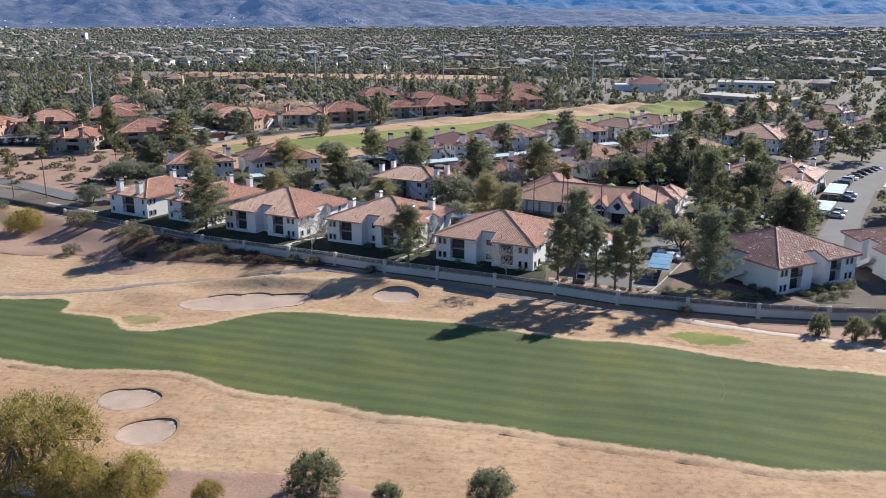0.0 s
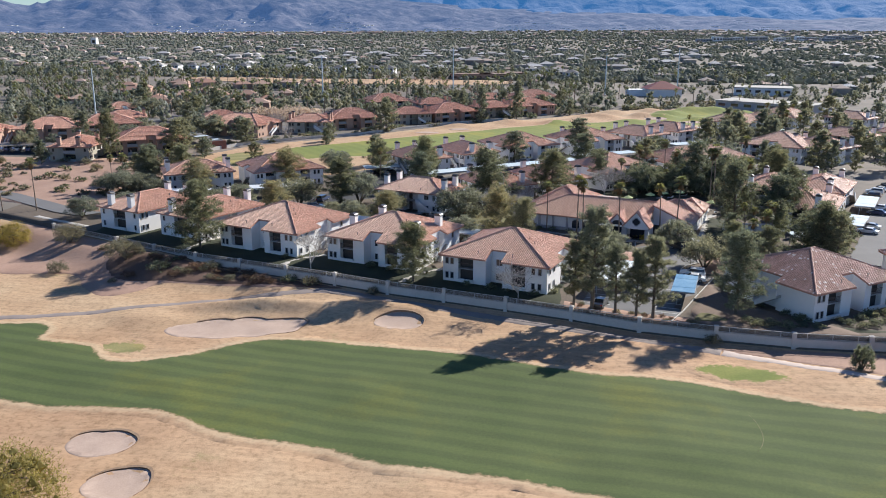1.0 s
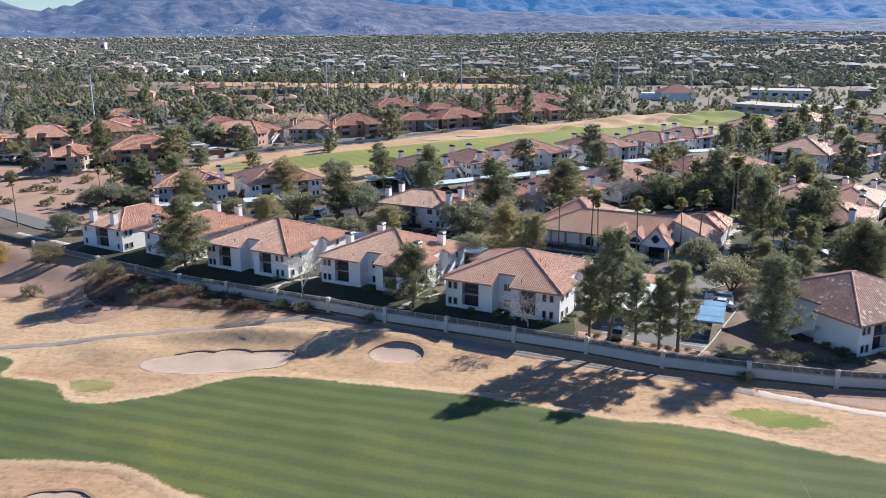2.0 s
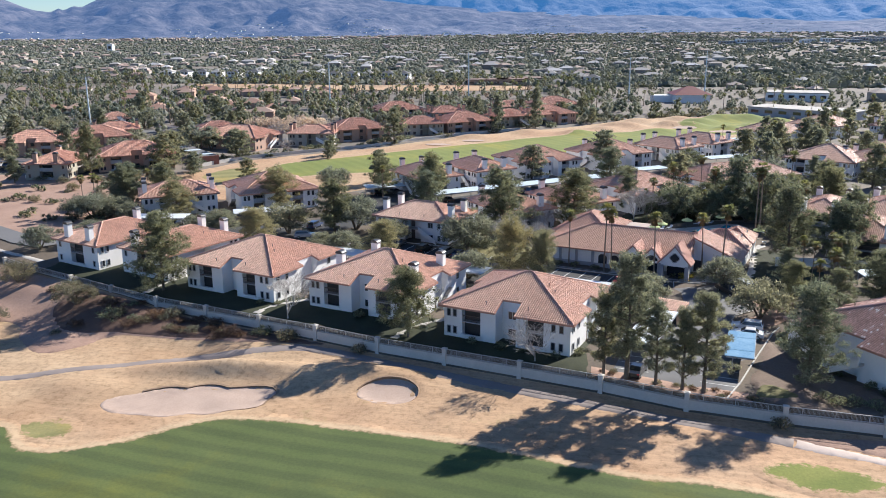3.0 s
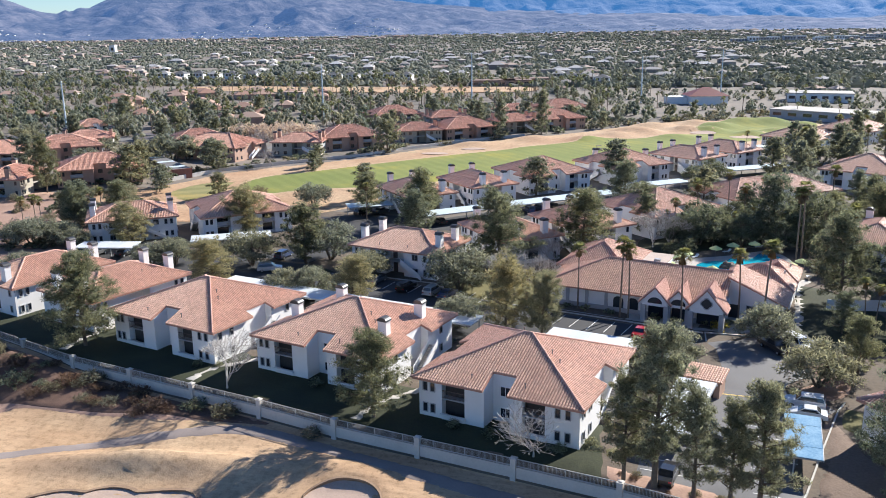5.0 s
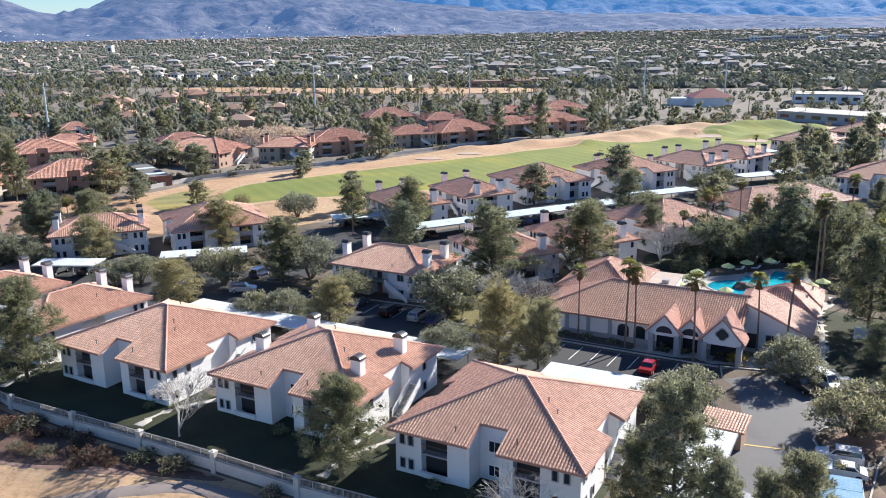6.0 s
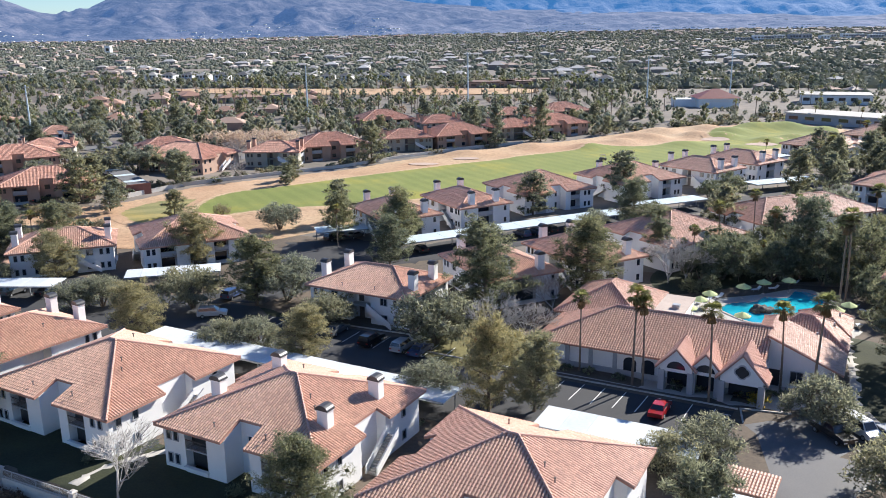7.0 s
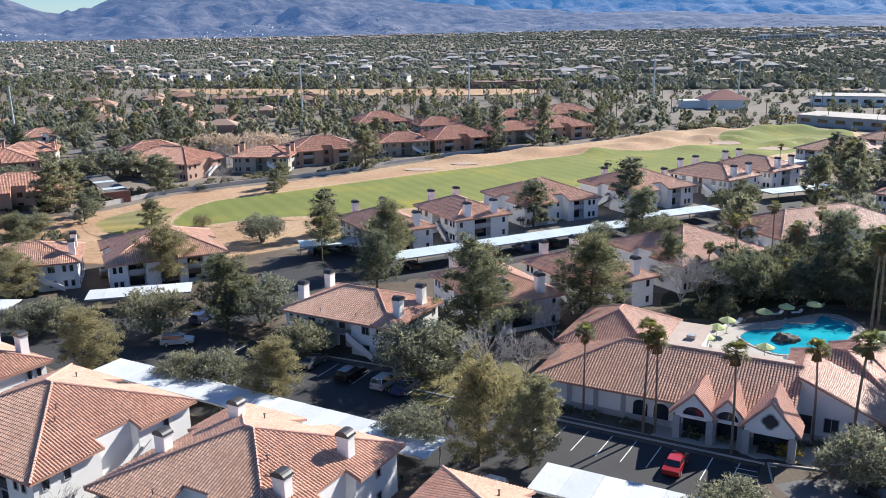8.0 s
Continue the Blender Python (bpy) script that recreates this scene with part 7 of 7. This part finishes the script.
for seed, tall, mat_ in ((1, False, GROVE_GREY), (2, True, GROVE_DARK), (3, False, GROVE_DARK), (4, True, GROVE_GREY), (5, False, GROVE_DARK)):
    spots = []
    while len(spots) < 270:
        y = 345 + 455 * grove_rng.random() ** 0.85
        x = grove_rng.uniform(-0.8, 0.40) * y
        if (x > 20 and grove_rng.random() < 0.55) or inside(x, y, FAR_POLY) or (y < 470 and -235 < x < 150 and not (y > 452 + 0.5 * x and x < 10)) or (-340 < x < -50 and 628 < y < 700) or (-440 < x < -160 and 770 < y < 805) or (25 < x < 80 and 545 < y < 590) or (60 < x < 170 and 474 < y < 512):
            continue
        spots.append((x, y, ground_z(x, y) - 0.3, grove_rng.uniform(0.65, 1.5) * (1.0 if y < 500 or y > 700 else 0.72), grove_rng.uniform(0, 6.28)))
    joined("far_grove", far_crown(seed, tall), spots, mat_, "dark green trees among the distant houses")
spots = [(grove_rng.uniform(-0.6, -0.05) * y, y, ground_z(0, y) - 0.3, grove_rng.uniform(0.45, 0.8), grove_rng.uniform(0, 6.28)) for y in (grove_rng.uniform(470, 760) for _ in range(90))]
joined("bare_grove", far_crown(12, False), spots, TWIGS, "leafless brownish trees among the distant houses")
spots = []
while len(spots) < 300:
    x, y = grove_rng.uniform(-40, 215), grove_rng.uniform(425, 660)
    if inside(x, y, FAR_POLY) or (28 < x < 72 and 548 < y < 586) or abs((x - 102) * 0.59 + (y - 481) * 0.81) < 16 and 66 < x < 140 or (98 < x < 142 and 574 < y < 606) or not free(x, y, 2):
        continue
    spots.append((x, y, ground_z(x, y) - 0.3, grove_rng.uniform(0.28, 0.75), grove_rng.uniform(0, 6.28)))
joined("far_grove", far_crown(9, False), spots, GROVE_GREY, "grey-green shrubs and low trees beyond the golf course")
spots = [(-158 + 34 * k + grove_rng.uniform(-3, 3), 377 + 12 * k + grove_rng.uniform(-5, 9), 0.6, grove_rng.uniform(1.0, 1.4), grove_rng.uniform(0, 6.28)) for k in (grove_rng.random() for _ in range(32))]
joined("bare_grove", far_crown(8, False, True), spots, PINK_TWIGS, "leafless pinkish-grey trees behind the tan apartments")
AVOID = rounded(FAR_EDGE, 8)
woods = Shape()
for i in range(30000):
    y = 700 + 1900 * far_rng.random() ** 1.3
    x = far_rng.uniform(-0.95, 0.45) * y
    if inside(x, y, AVOID) or (y < 470 and -130 < x < 150) or (-440 < x < -160 and 770 < y < 806):
        continue
    if noise.noise((x * 0.012, y * 0.006, 9.0)) + far_rng.uniform(-0.35, 0.35) < -0.2:
        continue
    h = far_rng.uniform(2.2, 5.2)
    z = ground_z(x, y) - 0.4
    r = far_rng.uniform(1.8, 4.8)
    blob(woods, x, y, z, r, h, far_rng)
    if far_rng.random() < 0.25:
        blob(woods, x + r * far_rng.uniform(-1, 1), y + r, z, r * 0.7, h * far_rng.uniform(0.5, 0.9), far_rng)
for i in range(9000):
    y = 2300 + 1300 * far_rng.random() ** 1.2
    x = far_rng.uniform(-0.95, 0.45) * y
    if noise.noise((x * 0.002, y * 0.0012, 4.0)) + far_rng.uniform(-0.3, 0.3) < -0.15:
        continue
    blob(woods, x, y, ground_z(x, y) - 0.5, far_rng.uniform(3, 8), far_rng.uniform(4, 8), far_rng)
tagged(part("far_woods", woods, FAR_LEAF_HAZED), "thousands of dark trees across the valley suburbs", "trees", kind="stuff")
palm_crown, palm_stem = Shape(), Shape()
palm_rng = random.Random(3)
for i in range(22):
    g, el = i * 2.4, radians(palm_rng.uniform(-45, 70))
    d = Vector((math.cos(g) * math.cos(el), math.sin(g) * math.cos(el), math.sin(el)))
    w = d.cross(Vector((0.1, 0.2, 1))).normalized() * 0.5
    c = Vector((0, 0, 10))
    palm_crown.poly([c + d * 0.2, c + d * 1.1 + w, c + d * 1.9 + Vector((0, 0, -0.4)), c + d * 1.1 - w])
palm_stem.tube((0, 0, -0.5), (0, 0, 10), 0.26, 0.2, 5, False)
spots = []
while len(spots) < 420:
    y = 400 + 380 * palm_rng.random()
    x = palm_rng.uniform(-0.75, 0.30) * y
    if inside(x, y, AVOID) or not free(x, y, 2) or (-60 < x < 150 and y < 480) or (x > 0 and palm_rng.random() < 0.7):
        continue
    spots.append((x, y, ground_z(x, y) - 0.1, palm_rng.uniform(0.65, 0.95), palm_rng.uniform(0, 6.28)))
joined("far_palm_crowns", palm_crown, spots, PALM, "fan palms among the distant houses")
joined("far_palm_trunks", palm_stem, spots, PALM_TRUNK, "slim trunks of distant fan palms")


def far_house(walls, roofs, x, y, z, w, d, h, a, flat, rnd):
    c, s = math.cos(a), math.sin(a)
    walls.box(x, y, z + h / 2 - 0.3, w, d, h + 0.6, a)
    k = len(roofs.v)
    e = 0.5
    if flat:
        roofs.box(x, y, z + h + 0.25, w + 0.3, d + 0.3, 0.5, a)
        return
    rise = min(w, d) * 0.24
    for px, py, pz in ((-w / 2 - e, -d / 2 - e, 0), (w / 2 + e, -d / 2 - e, 0), (w / 2 + e, d / 2 + e, 0), (-w / 2 - e, d / 2 + e, 0), (-(w - d) / 2 if w > d else 0, 0, rise), ((w - d) / 2 if w > d else 0, 0, rise)):
        roofs.v.append((x + c * px - s * py, y + s * px + c * py, z + h + pz))
    for q in ((0, 1, 5, 4), (1, 2, 5), (2, 3, 4, 5), (3, 0, 4), (3, 2, 1, 0)):
        roofs.f.append(tuple(k + i for i in q))


def by_island(name, stops, rough=0.85):
    m, t, b = nodes_of(name)
    g = t.nodes.new("ShaderNodeNewGeometry")
    t.links.new(ramp(t, g.outputs["Random Per Island"], stops), b.inputs["Base Color"])
    b.inputs["Roughness"].default_value = rough
    return m


FAR_ROOF = by_island("far_roofs", [(0, (0.33, 0.22, 0.175)), (0.4, (0.36, 0.28, 0.24)), (0.75, (0.40, 0.355, 0.32)), (0.93, (0.46, 0.43, 0.41)), (1, (0.60, 0.59, 0.58))])
FAR_WALL = by_island("far_walls", [(0, (0.30, 0.235, 0.195)), (0.7, (0.35, 0.30, 0.26)), (1, (0.50, 0.47, 0.44))])
walls, roofs, yard_trees = Shape(), Shape(), Shape()
near_walls, near_roofs = Shape(), Shape()
for i in range(820):
    t = far_rng.random()
    y = 560 + 2500 * t ** 1.25
    x = far_rng.uniform(-0.95, 0.45) * (y + 40)
    if (y < 700 and far_rng.random() < 0.6) or (y < 640 and -60 < x < 130) or (-380 < x < -40 and 600 < y < 700) or (-460 < x < -150 and 770 < y < 850):
        continue
    if noise.noise((x * 0.004, y * 0.003, 2.0)) < -0.25 or (x > 0 and y < 1500 and far_rng.random() < 0.5):
        continue
    w, d = far_rng.uniform(8, 15), far_rng.uniform(7, 10)
    for _ in range(6):
        blob(yard_trees, x + far_rng.uniform(-0.6, 0.6) * w, y - d / 2 - far_rng.uniform(2, 6), ground_z(x, y) - 0.3, far_rng.uniform(1.4, 3.4), far_rng.uniform(2.2, 4.8), far_rng)
    far_house(walls, roofs, x, y, ground_z(x, y), w, d, far_rng.choice((2.8, 3.0, 3.2, 5.0)), far_rng.choice((0.2, 0.2, 1.77, 0.7)), far_rng.random() < 0.12, far_rng)
pale_roofs = Shape()
for i in range(80):
    y = far_rng.uniform(815, 1500)
    x = far_rng.uniform(-0.55, 0.15) * y
    for _ in range(3):
        blob(yard_trees, x + far_rng.uniform(-8, 8), y - 7 - far_rng.uniform(1, 4), ground_z(x, y) - 0.3, far_rng.uniform(1.8, 3.4), far_rng.uniform(3, 5.5), far_rng)
    far_house(walls, pale_roofs, x, y, ground_z(x, y), far_rng.uniform(11, 18), far_rng.uniform(9, 12), far_rng.choice((3.0, 3.2, 5.0)), far_rng.choice((0.2, 0.2, 1.77)), False, far_rng)
for i in range(26):
    y = far_rng.uniform(430, 620)
    x = -0.25 * y - far_rng.uniform(40, 200)
    if free(x, y, 3):
        for _ in range(4):
            blob(yard_trees, x + far_rng.uniform(-7, 7), y - 6 - far_rng.uniform(1, 4), ground_z(x, y) - 0.3, far_rng.uniform(1.4, 2.6), far_rng.uniform(2.6, 4.6), far_rng)
        far_house(near_walls, near_roofs, x, y, ground_z(x, y), far_rng.uniform(11, 15), far_rng.uniform(8, 10), 3.4, far_rng.choice((0.3, 0.6, 1.9)), False, far_rng)
for i in range(500):
    y = 2600 + 900 * far_rng.random()
    x = far_rng.uniform(-0.95, 0.45) * y
    far_house(walls, roofs, x, y, ground_z(x, y), far_rng.uniform(10, 30), far_rng.uniform(10, 20), far_rng.uniform(3, 5), far_rng.choice((0.2, 0.25, 0.1)), far_rng.random() < 0.5, far_rng)
tagged(part("far_yard_trees", yard_trees, FAR_LEAF_HAZED), "garden trees before the distant suburban houses", "trees", kind="stuff")
tagged(part("far_house_walls", walls, FAR_WALL), "pale walls of distant suburban houses", "houses", kind="stuff")
tagged(part("far_house_walls", near_walls, STUCCO_TAN), "tan walls of low houses among the palms", "houses", kind="stuff")
tagged(part("far_house_roofs", near_roofs, by_island("tan_roofs", [(0, (0.34, 0.19, 0.14)), (1, (0.40, 0.28, 0.22))])), "pinkish-tan roofs of low houses among the palms", "roofs", kind="stuff")
tagged(part("far_house_roofs", pale_roofs, by_island("pale_roofs", [(0, (0.36, 0.335, 0.32)), (1, (0.58, 0.56, 0.545))])), "pale grey roofs of houses beyond the golf course", "roofs", kind="stuff")
tagged(part("far_house_roofs", roofs, FAR_ROOF), "tan, red and white roofs of distant suburban houses", "roofs", kind="stuff")

# a row of two-storey white houses beyond the golf course, and larger blocks
for i in range(17):
    x = -418 + 17.5 * i if i < 6 else -258 + 16 * (i - 6) if i < 12 else -46 + 9.5 * (i - 12)
    y = (800 if i < 6 else 786 if i < 12 else 806 - 16 * (i - 12)) + far_rng.uniform(-6, 6)
    ob = thing("white_house", pose(x, y, ground_z(x, y), 0, 0, far_rng.uniform(-6, 6)), "white two-storey house with a pale hipped roof", "house", "row of white houses")
    part("wall", Shape().box(0, 0, 2.4, 11.5, 11, 5.2), STUCCO, ob)
    w2, r2 = Shape(), Shape()
    far_house(w2, r2, 0, 0, 0, 11.5, 11, 5.0, 0, False, far_rng)
    part("roof", r2, ASPHALT_WORN if i % 3 else CONCRETE, ob)
    part("garage", Shape().box(far_rng.choice((-3, 3)), -7.2, 1.3, 5.5, 3.4, 3.0), STUCCO_GREY, ob)
    for u in (-3.4, 0, 3.4):
        part("window", Shape().box(u, -5.52, 3.7, 2.2, 0.08, 1.7), PANE, ob)


def block(x, y, w, d, h, a, label, wall, roofm, z=1.0):
    ob = thing("commercial_building", pose(x, y, z, 0, 0, a), label, "building")
    part("wall", Shape().box(0, 0, h / 2 - 0.3, w, d, h + 0.6), wall, ob)
    part("roof", Shape().box(0, 0, h + 0.12, w + 0.8, d + 0.8, 0.5), roofm, ob)
    n = min(7, int(w / 6))
    for k in range(n):
        part("window", Shape().box(-w / 2 + (k + 0.5) * w / n, -d / 2 - 0.04, h * 0.55, w / n * 0.55, 0.08, h * 0.35), PANE, ob)
    return ob


for x, y, w in ((-92, 716, 34), (-62, 742, 30), (-74, 722, 22)):
    block(x, y, w, 20, 4.5, 12, "low brown-roofed building among trees", STUCCO_TAN, BROWN_ROOF)
block(102.5, 481, 52, 20, 4.2, -36, "long low grey building beyond the golf course", STUCCO_GREY, CONCRETE)
block(120, 590, 36, 22, 5.0, -10, "pale flat-roofed building among trees", STUCCO, CONCRETE)
shed_rng = random.Random(8)
for i in range(14):
    k = i / 13
    x, y = 275 + 390 * k, 2110 + 150 * k + shed_rng.uniform(-30, 60)
    block(x, y, shed_rng.uniform(18, 34), 20, shed_rng.uniform(6, 11), 5, "pale commercial building far off among trees", shed_rng.choice((STUCCO, STUCCO_GREY, STUCCO_GREY)), shed_rng.choice((CONCRETE, WHITE_METAL)), ground_z(x, y))
block(-1000, 1650, 11, 11, 17, 5, "slim pale tower far off", STUCCO, CONCRETE, 2.0)
red = thing("red_roofed_hall", pose(53, 566, 1, 0, 0, 8), "white hall with a dark red pyramid roof", "building")
part("wall", Shape().box(0, 0, 2.4, 21, 18, 5.2).box(-16, 3, 2.0, 12, 10, 4.4), STUCCO, red)
hr, hw = Shape(), Shape()
far_house(hw, hr, 0, 0, 0, 22.5, 19, 5.0, 0, False, far_rng)
part("roof", hr, surface("red_metal_roof", (0.20, 0.055, 0.05), (0.28, 0.085, 0.075), 0.3, 0.6), red)
for x, y, h in ((-243.9, 397.3, 23), (-139.1, 450.4, 28), (-83.5, 562.9, 30), (16.8, 568.6, 27), (70.9, 647.4, 29), (300, 900, 30), (-420, 480, 25)):
    ob = thing("utility_pole", pose(x, y, 0.8), "tall grey steel utility pole", "utility pole", "utility poles")
    part("mast", Shape().tube((0, 0, 0), (0, 0, h), 0.45, 0.26, 8), PALE_SKY_METAL, ob)
    for z in (h - 1.0, h - 3.6):
        part("crossarm", Shape().box(0, 0, z, 3.2, 0.18, 0.18), STEEL, ob)
# low wall along the far fairway and golf carts
fw = thing("boundary_wall", Matrix(), "low pale wall along the far fairway", "wall")
fw["kind"] = "structure"
for (x0, y0), (x1, y1) in zip(FAR_EDGE[1:7], FAR_EDGE[2:8]):
    part("wall_panel", Shape().box((x0 + x1) / 2 - 3, (y0 + y1) / 2 + 3, 1.3, math.hypot(x1 - x0, y1 - y0), 0.25, 1.6, math.atan2(y1 - y0, x1 - x0)), WALL_BLOCK, fw)
for x, y, a in ((-4, 363, 30), (34, 381, 200), (39, 384, 190)):
    gc = thing("golf_cart", pose(x, y, 1.25, 0, 0, a), "small golf cart with a dark roof on the fairway", "golf cart", "golf carts")
    part("body", Shape().box(0, 0, 0.55, 2.3, 1.15, 0.5).box(-0.4, 0, 0.9, 0.9, 1.1, 0.3), TRIM, gc)
    part("roof", Shape().box(0, 0, 1.85, 1.7, 1.2, 0.08), TRIM, gc)
    for sx in (-0.7, 0.7):
        for sy in (-0.5, 0.5):
            part("post", Shape().box(sx, sy, 1.3, 0.05, 0.05, 1.1), STEEL, gc)
            part("wheel", Shape().tube((sx, sy - 0.1, 0.22), (sx, sy + 0.1, 0.22), 0.22, 0.22, 10), TYRE, gc)

# ---- mountains ----


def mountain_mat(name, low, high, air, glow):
    """Bare slopes of a far backdrop; the blue haze before them is put in as emission."""
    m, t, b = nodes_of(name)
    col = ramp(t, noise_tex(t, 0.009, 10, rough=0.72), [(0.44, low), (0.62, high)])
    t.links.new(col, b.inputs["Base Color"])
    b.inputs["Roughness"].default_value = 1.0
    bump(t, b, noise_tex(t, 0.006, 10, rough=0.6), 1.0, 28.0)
    # painted haze: the slopes themselves emit the colour of the air
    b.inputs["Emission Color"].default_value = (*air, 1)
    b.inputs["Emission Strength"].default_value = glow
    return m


def ridge(name, r0, r1, skyline, seed, rough, mat_, label):
    """A mountain range on an arc round the place: heights rise from r0 to the crest at r1."""
    na, nr = 420, 56
    vs, fs = [], []
    for j in range(nr + 1):
        k = j / nr
        for i in range(na + 1):
            az = radians(-62 + 96 * i / na)
            r = r0 + (r1 - r0) * k
            x, y = r * math.sin(az), 90 + r * math.cos(az)
            crest = float(np.interp(math.degrees(az), [s[0] for s in skyline], [s[1] for s in skyline]))
            p = Vector((x * 0.0016, y * 0.0016, seed))
            n1 = noise.ridged_multi_fractal(p, 0.9, 2.1, 7, 1.0, 2.0)
            n2 = noise.noise(Vector((x * 0.006, y * 0.006, seed + 3)))
            g1 = abs(noise.noise(Vector((x * 0.0035 + 0.4 * n2, y * 0.0016, seed + 5)))) + 0.6 * abs(noise.noise(Vector((x * 0.009, y * 0.005, seed + 6)))) + 0.3 * abs(noise.noise(Vector((x * 0.02, y * 0.012, seed + 8))))
            z = crest * (k ** 1.35) * (1 + rough * (0.55 * (n1 - 1.1) + 0.2 * n2) * (1.1 - k)) + 30 * n1 * k * (1 - k) + 0.5 * min(crest, 200) * (g1 - 0.3) * min(1, 2.5 * k) * (1.12 - k)
            vs.append((x, y, z + ground_z(r0 * math.sin(az), 90 + r0 * math.cos(az)) - 2))
    for j in range(nr):
        for i in range(na):
            a = j * (na + 1) + i
            fs.append((a, a + 1, a + na + 2, a + na + 1))
    me = bpy.data.meshes.new(name)
    me.from_pydata(vs, [], fs)
    me.materials.append(mat_)
    me.polygons.foreach_set("use_smooth", [True] * len(fs))
    tagged(new(name, me), label, "mountains", kind="structure")
    return [vs[j * (na + 1):(j + 1) * (na + 1)] for j in range(nr + 1)]


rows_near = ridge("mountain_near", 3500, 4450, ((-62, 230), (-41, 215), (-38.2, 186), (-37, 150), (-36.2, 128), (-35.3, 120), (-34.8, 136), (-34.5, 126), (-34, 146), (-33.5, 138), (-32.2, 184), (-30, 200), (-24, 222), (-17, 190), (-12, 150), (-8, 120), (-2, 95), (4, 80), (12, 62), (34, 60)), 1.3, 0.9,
      mountain_mat("hazed_near_slopes", (0.008, 0.009, 0.012), (0.105, 0.093, 0.092), (0.075, 0.17, 0.41), 0.38), "bare brown desert mountains above the suburbs, with glowing blue haze")
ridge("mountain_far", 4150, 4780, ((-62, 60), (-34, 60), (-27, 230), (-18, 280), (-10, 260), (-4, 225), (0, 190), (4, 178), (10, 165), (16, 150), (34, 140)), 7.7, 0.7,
      mountain_mat("hazed_far_slopes", (0.006, 0.008, 0.014), (0.055, 0.056, 0.065), (0.045, 0.19, 0.50), 0.49), "hazy blue mountain range across the valley")
# pale houses of the town that climbs the foothills
hill_rng = random.Random(41)
hill_walls, hill_roofs = Shape(), Shape()
while len(hill_roofs.f) < 6 * 420:
    j, i = int(2 + 16 * hill_rng.random() ** 1.6), hill_rng.randrange(60, 330)
    x, y, z = rows_near[j][i]
    if noise.noise((x * 0.002, y * 0.004, 6.0)) + 0.25 * hill_rng.random() > 0.12:
        for _ in range(3):
            hx = x + hill_rng.uniform(-30, 30)
            far_house(hill_walls, hill_roofs, hx, y + hill_rng.uniform(-6, 6), z, hill_rng.uniform(6, 14), 9, hill_rng.uniform(1.2, 1.8), 0.1, True, hill_rng)
tagged(part("hill_house_walls", hill_walls, STUCCO), "pale walls of houses on the foothills", "houses", kind="stuff")
tagged(part("hill_house_roofs", hill_roofs, CONCRETE), "pale roofs of houses on the foothills", "roofs", kind="stuff")
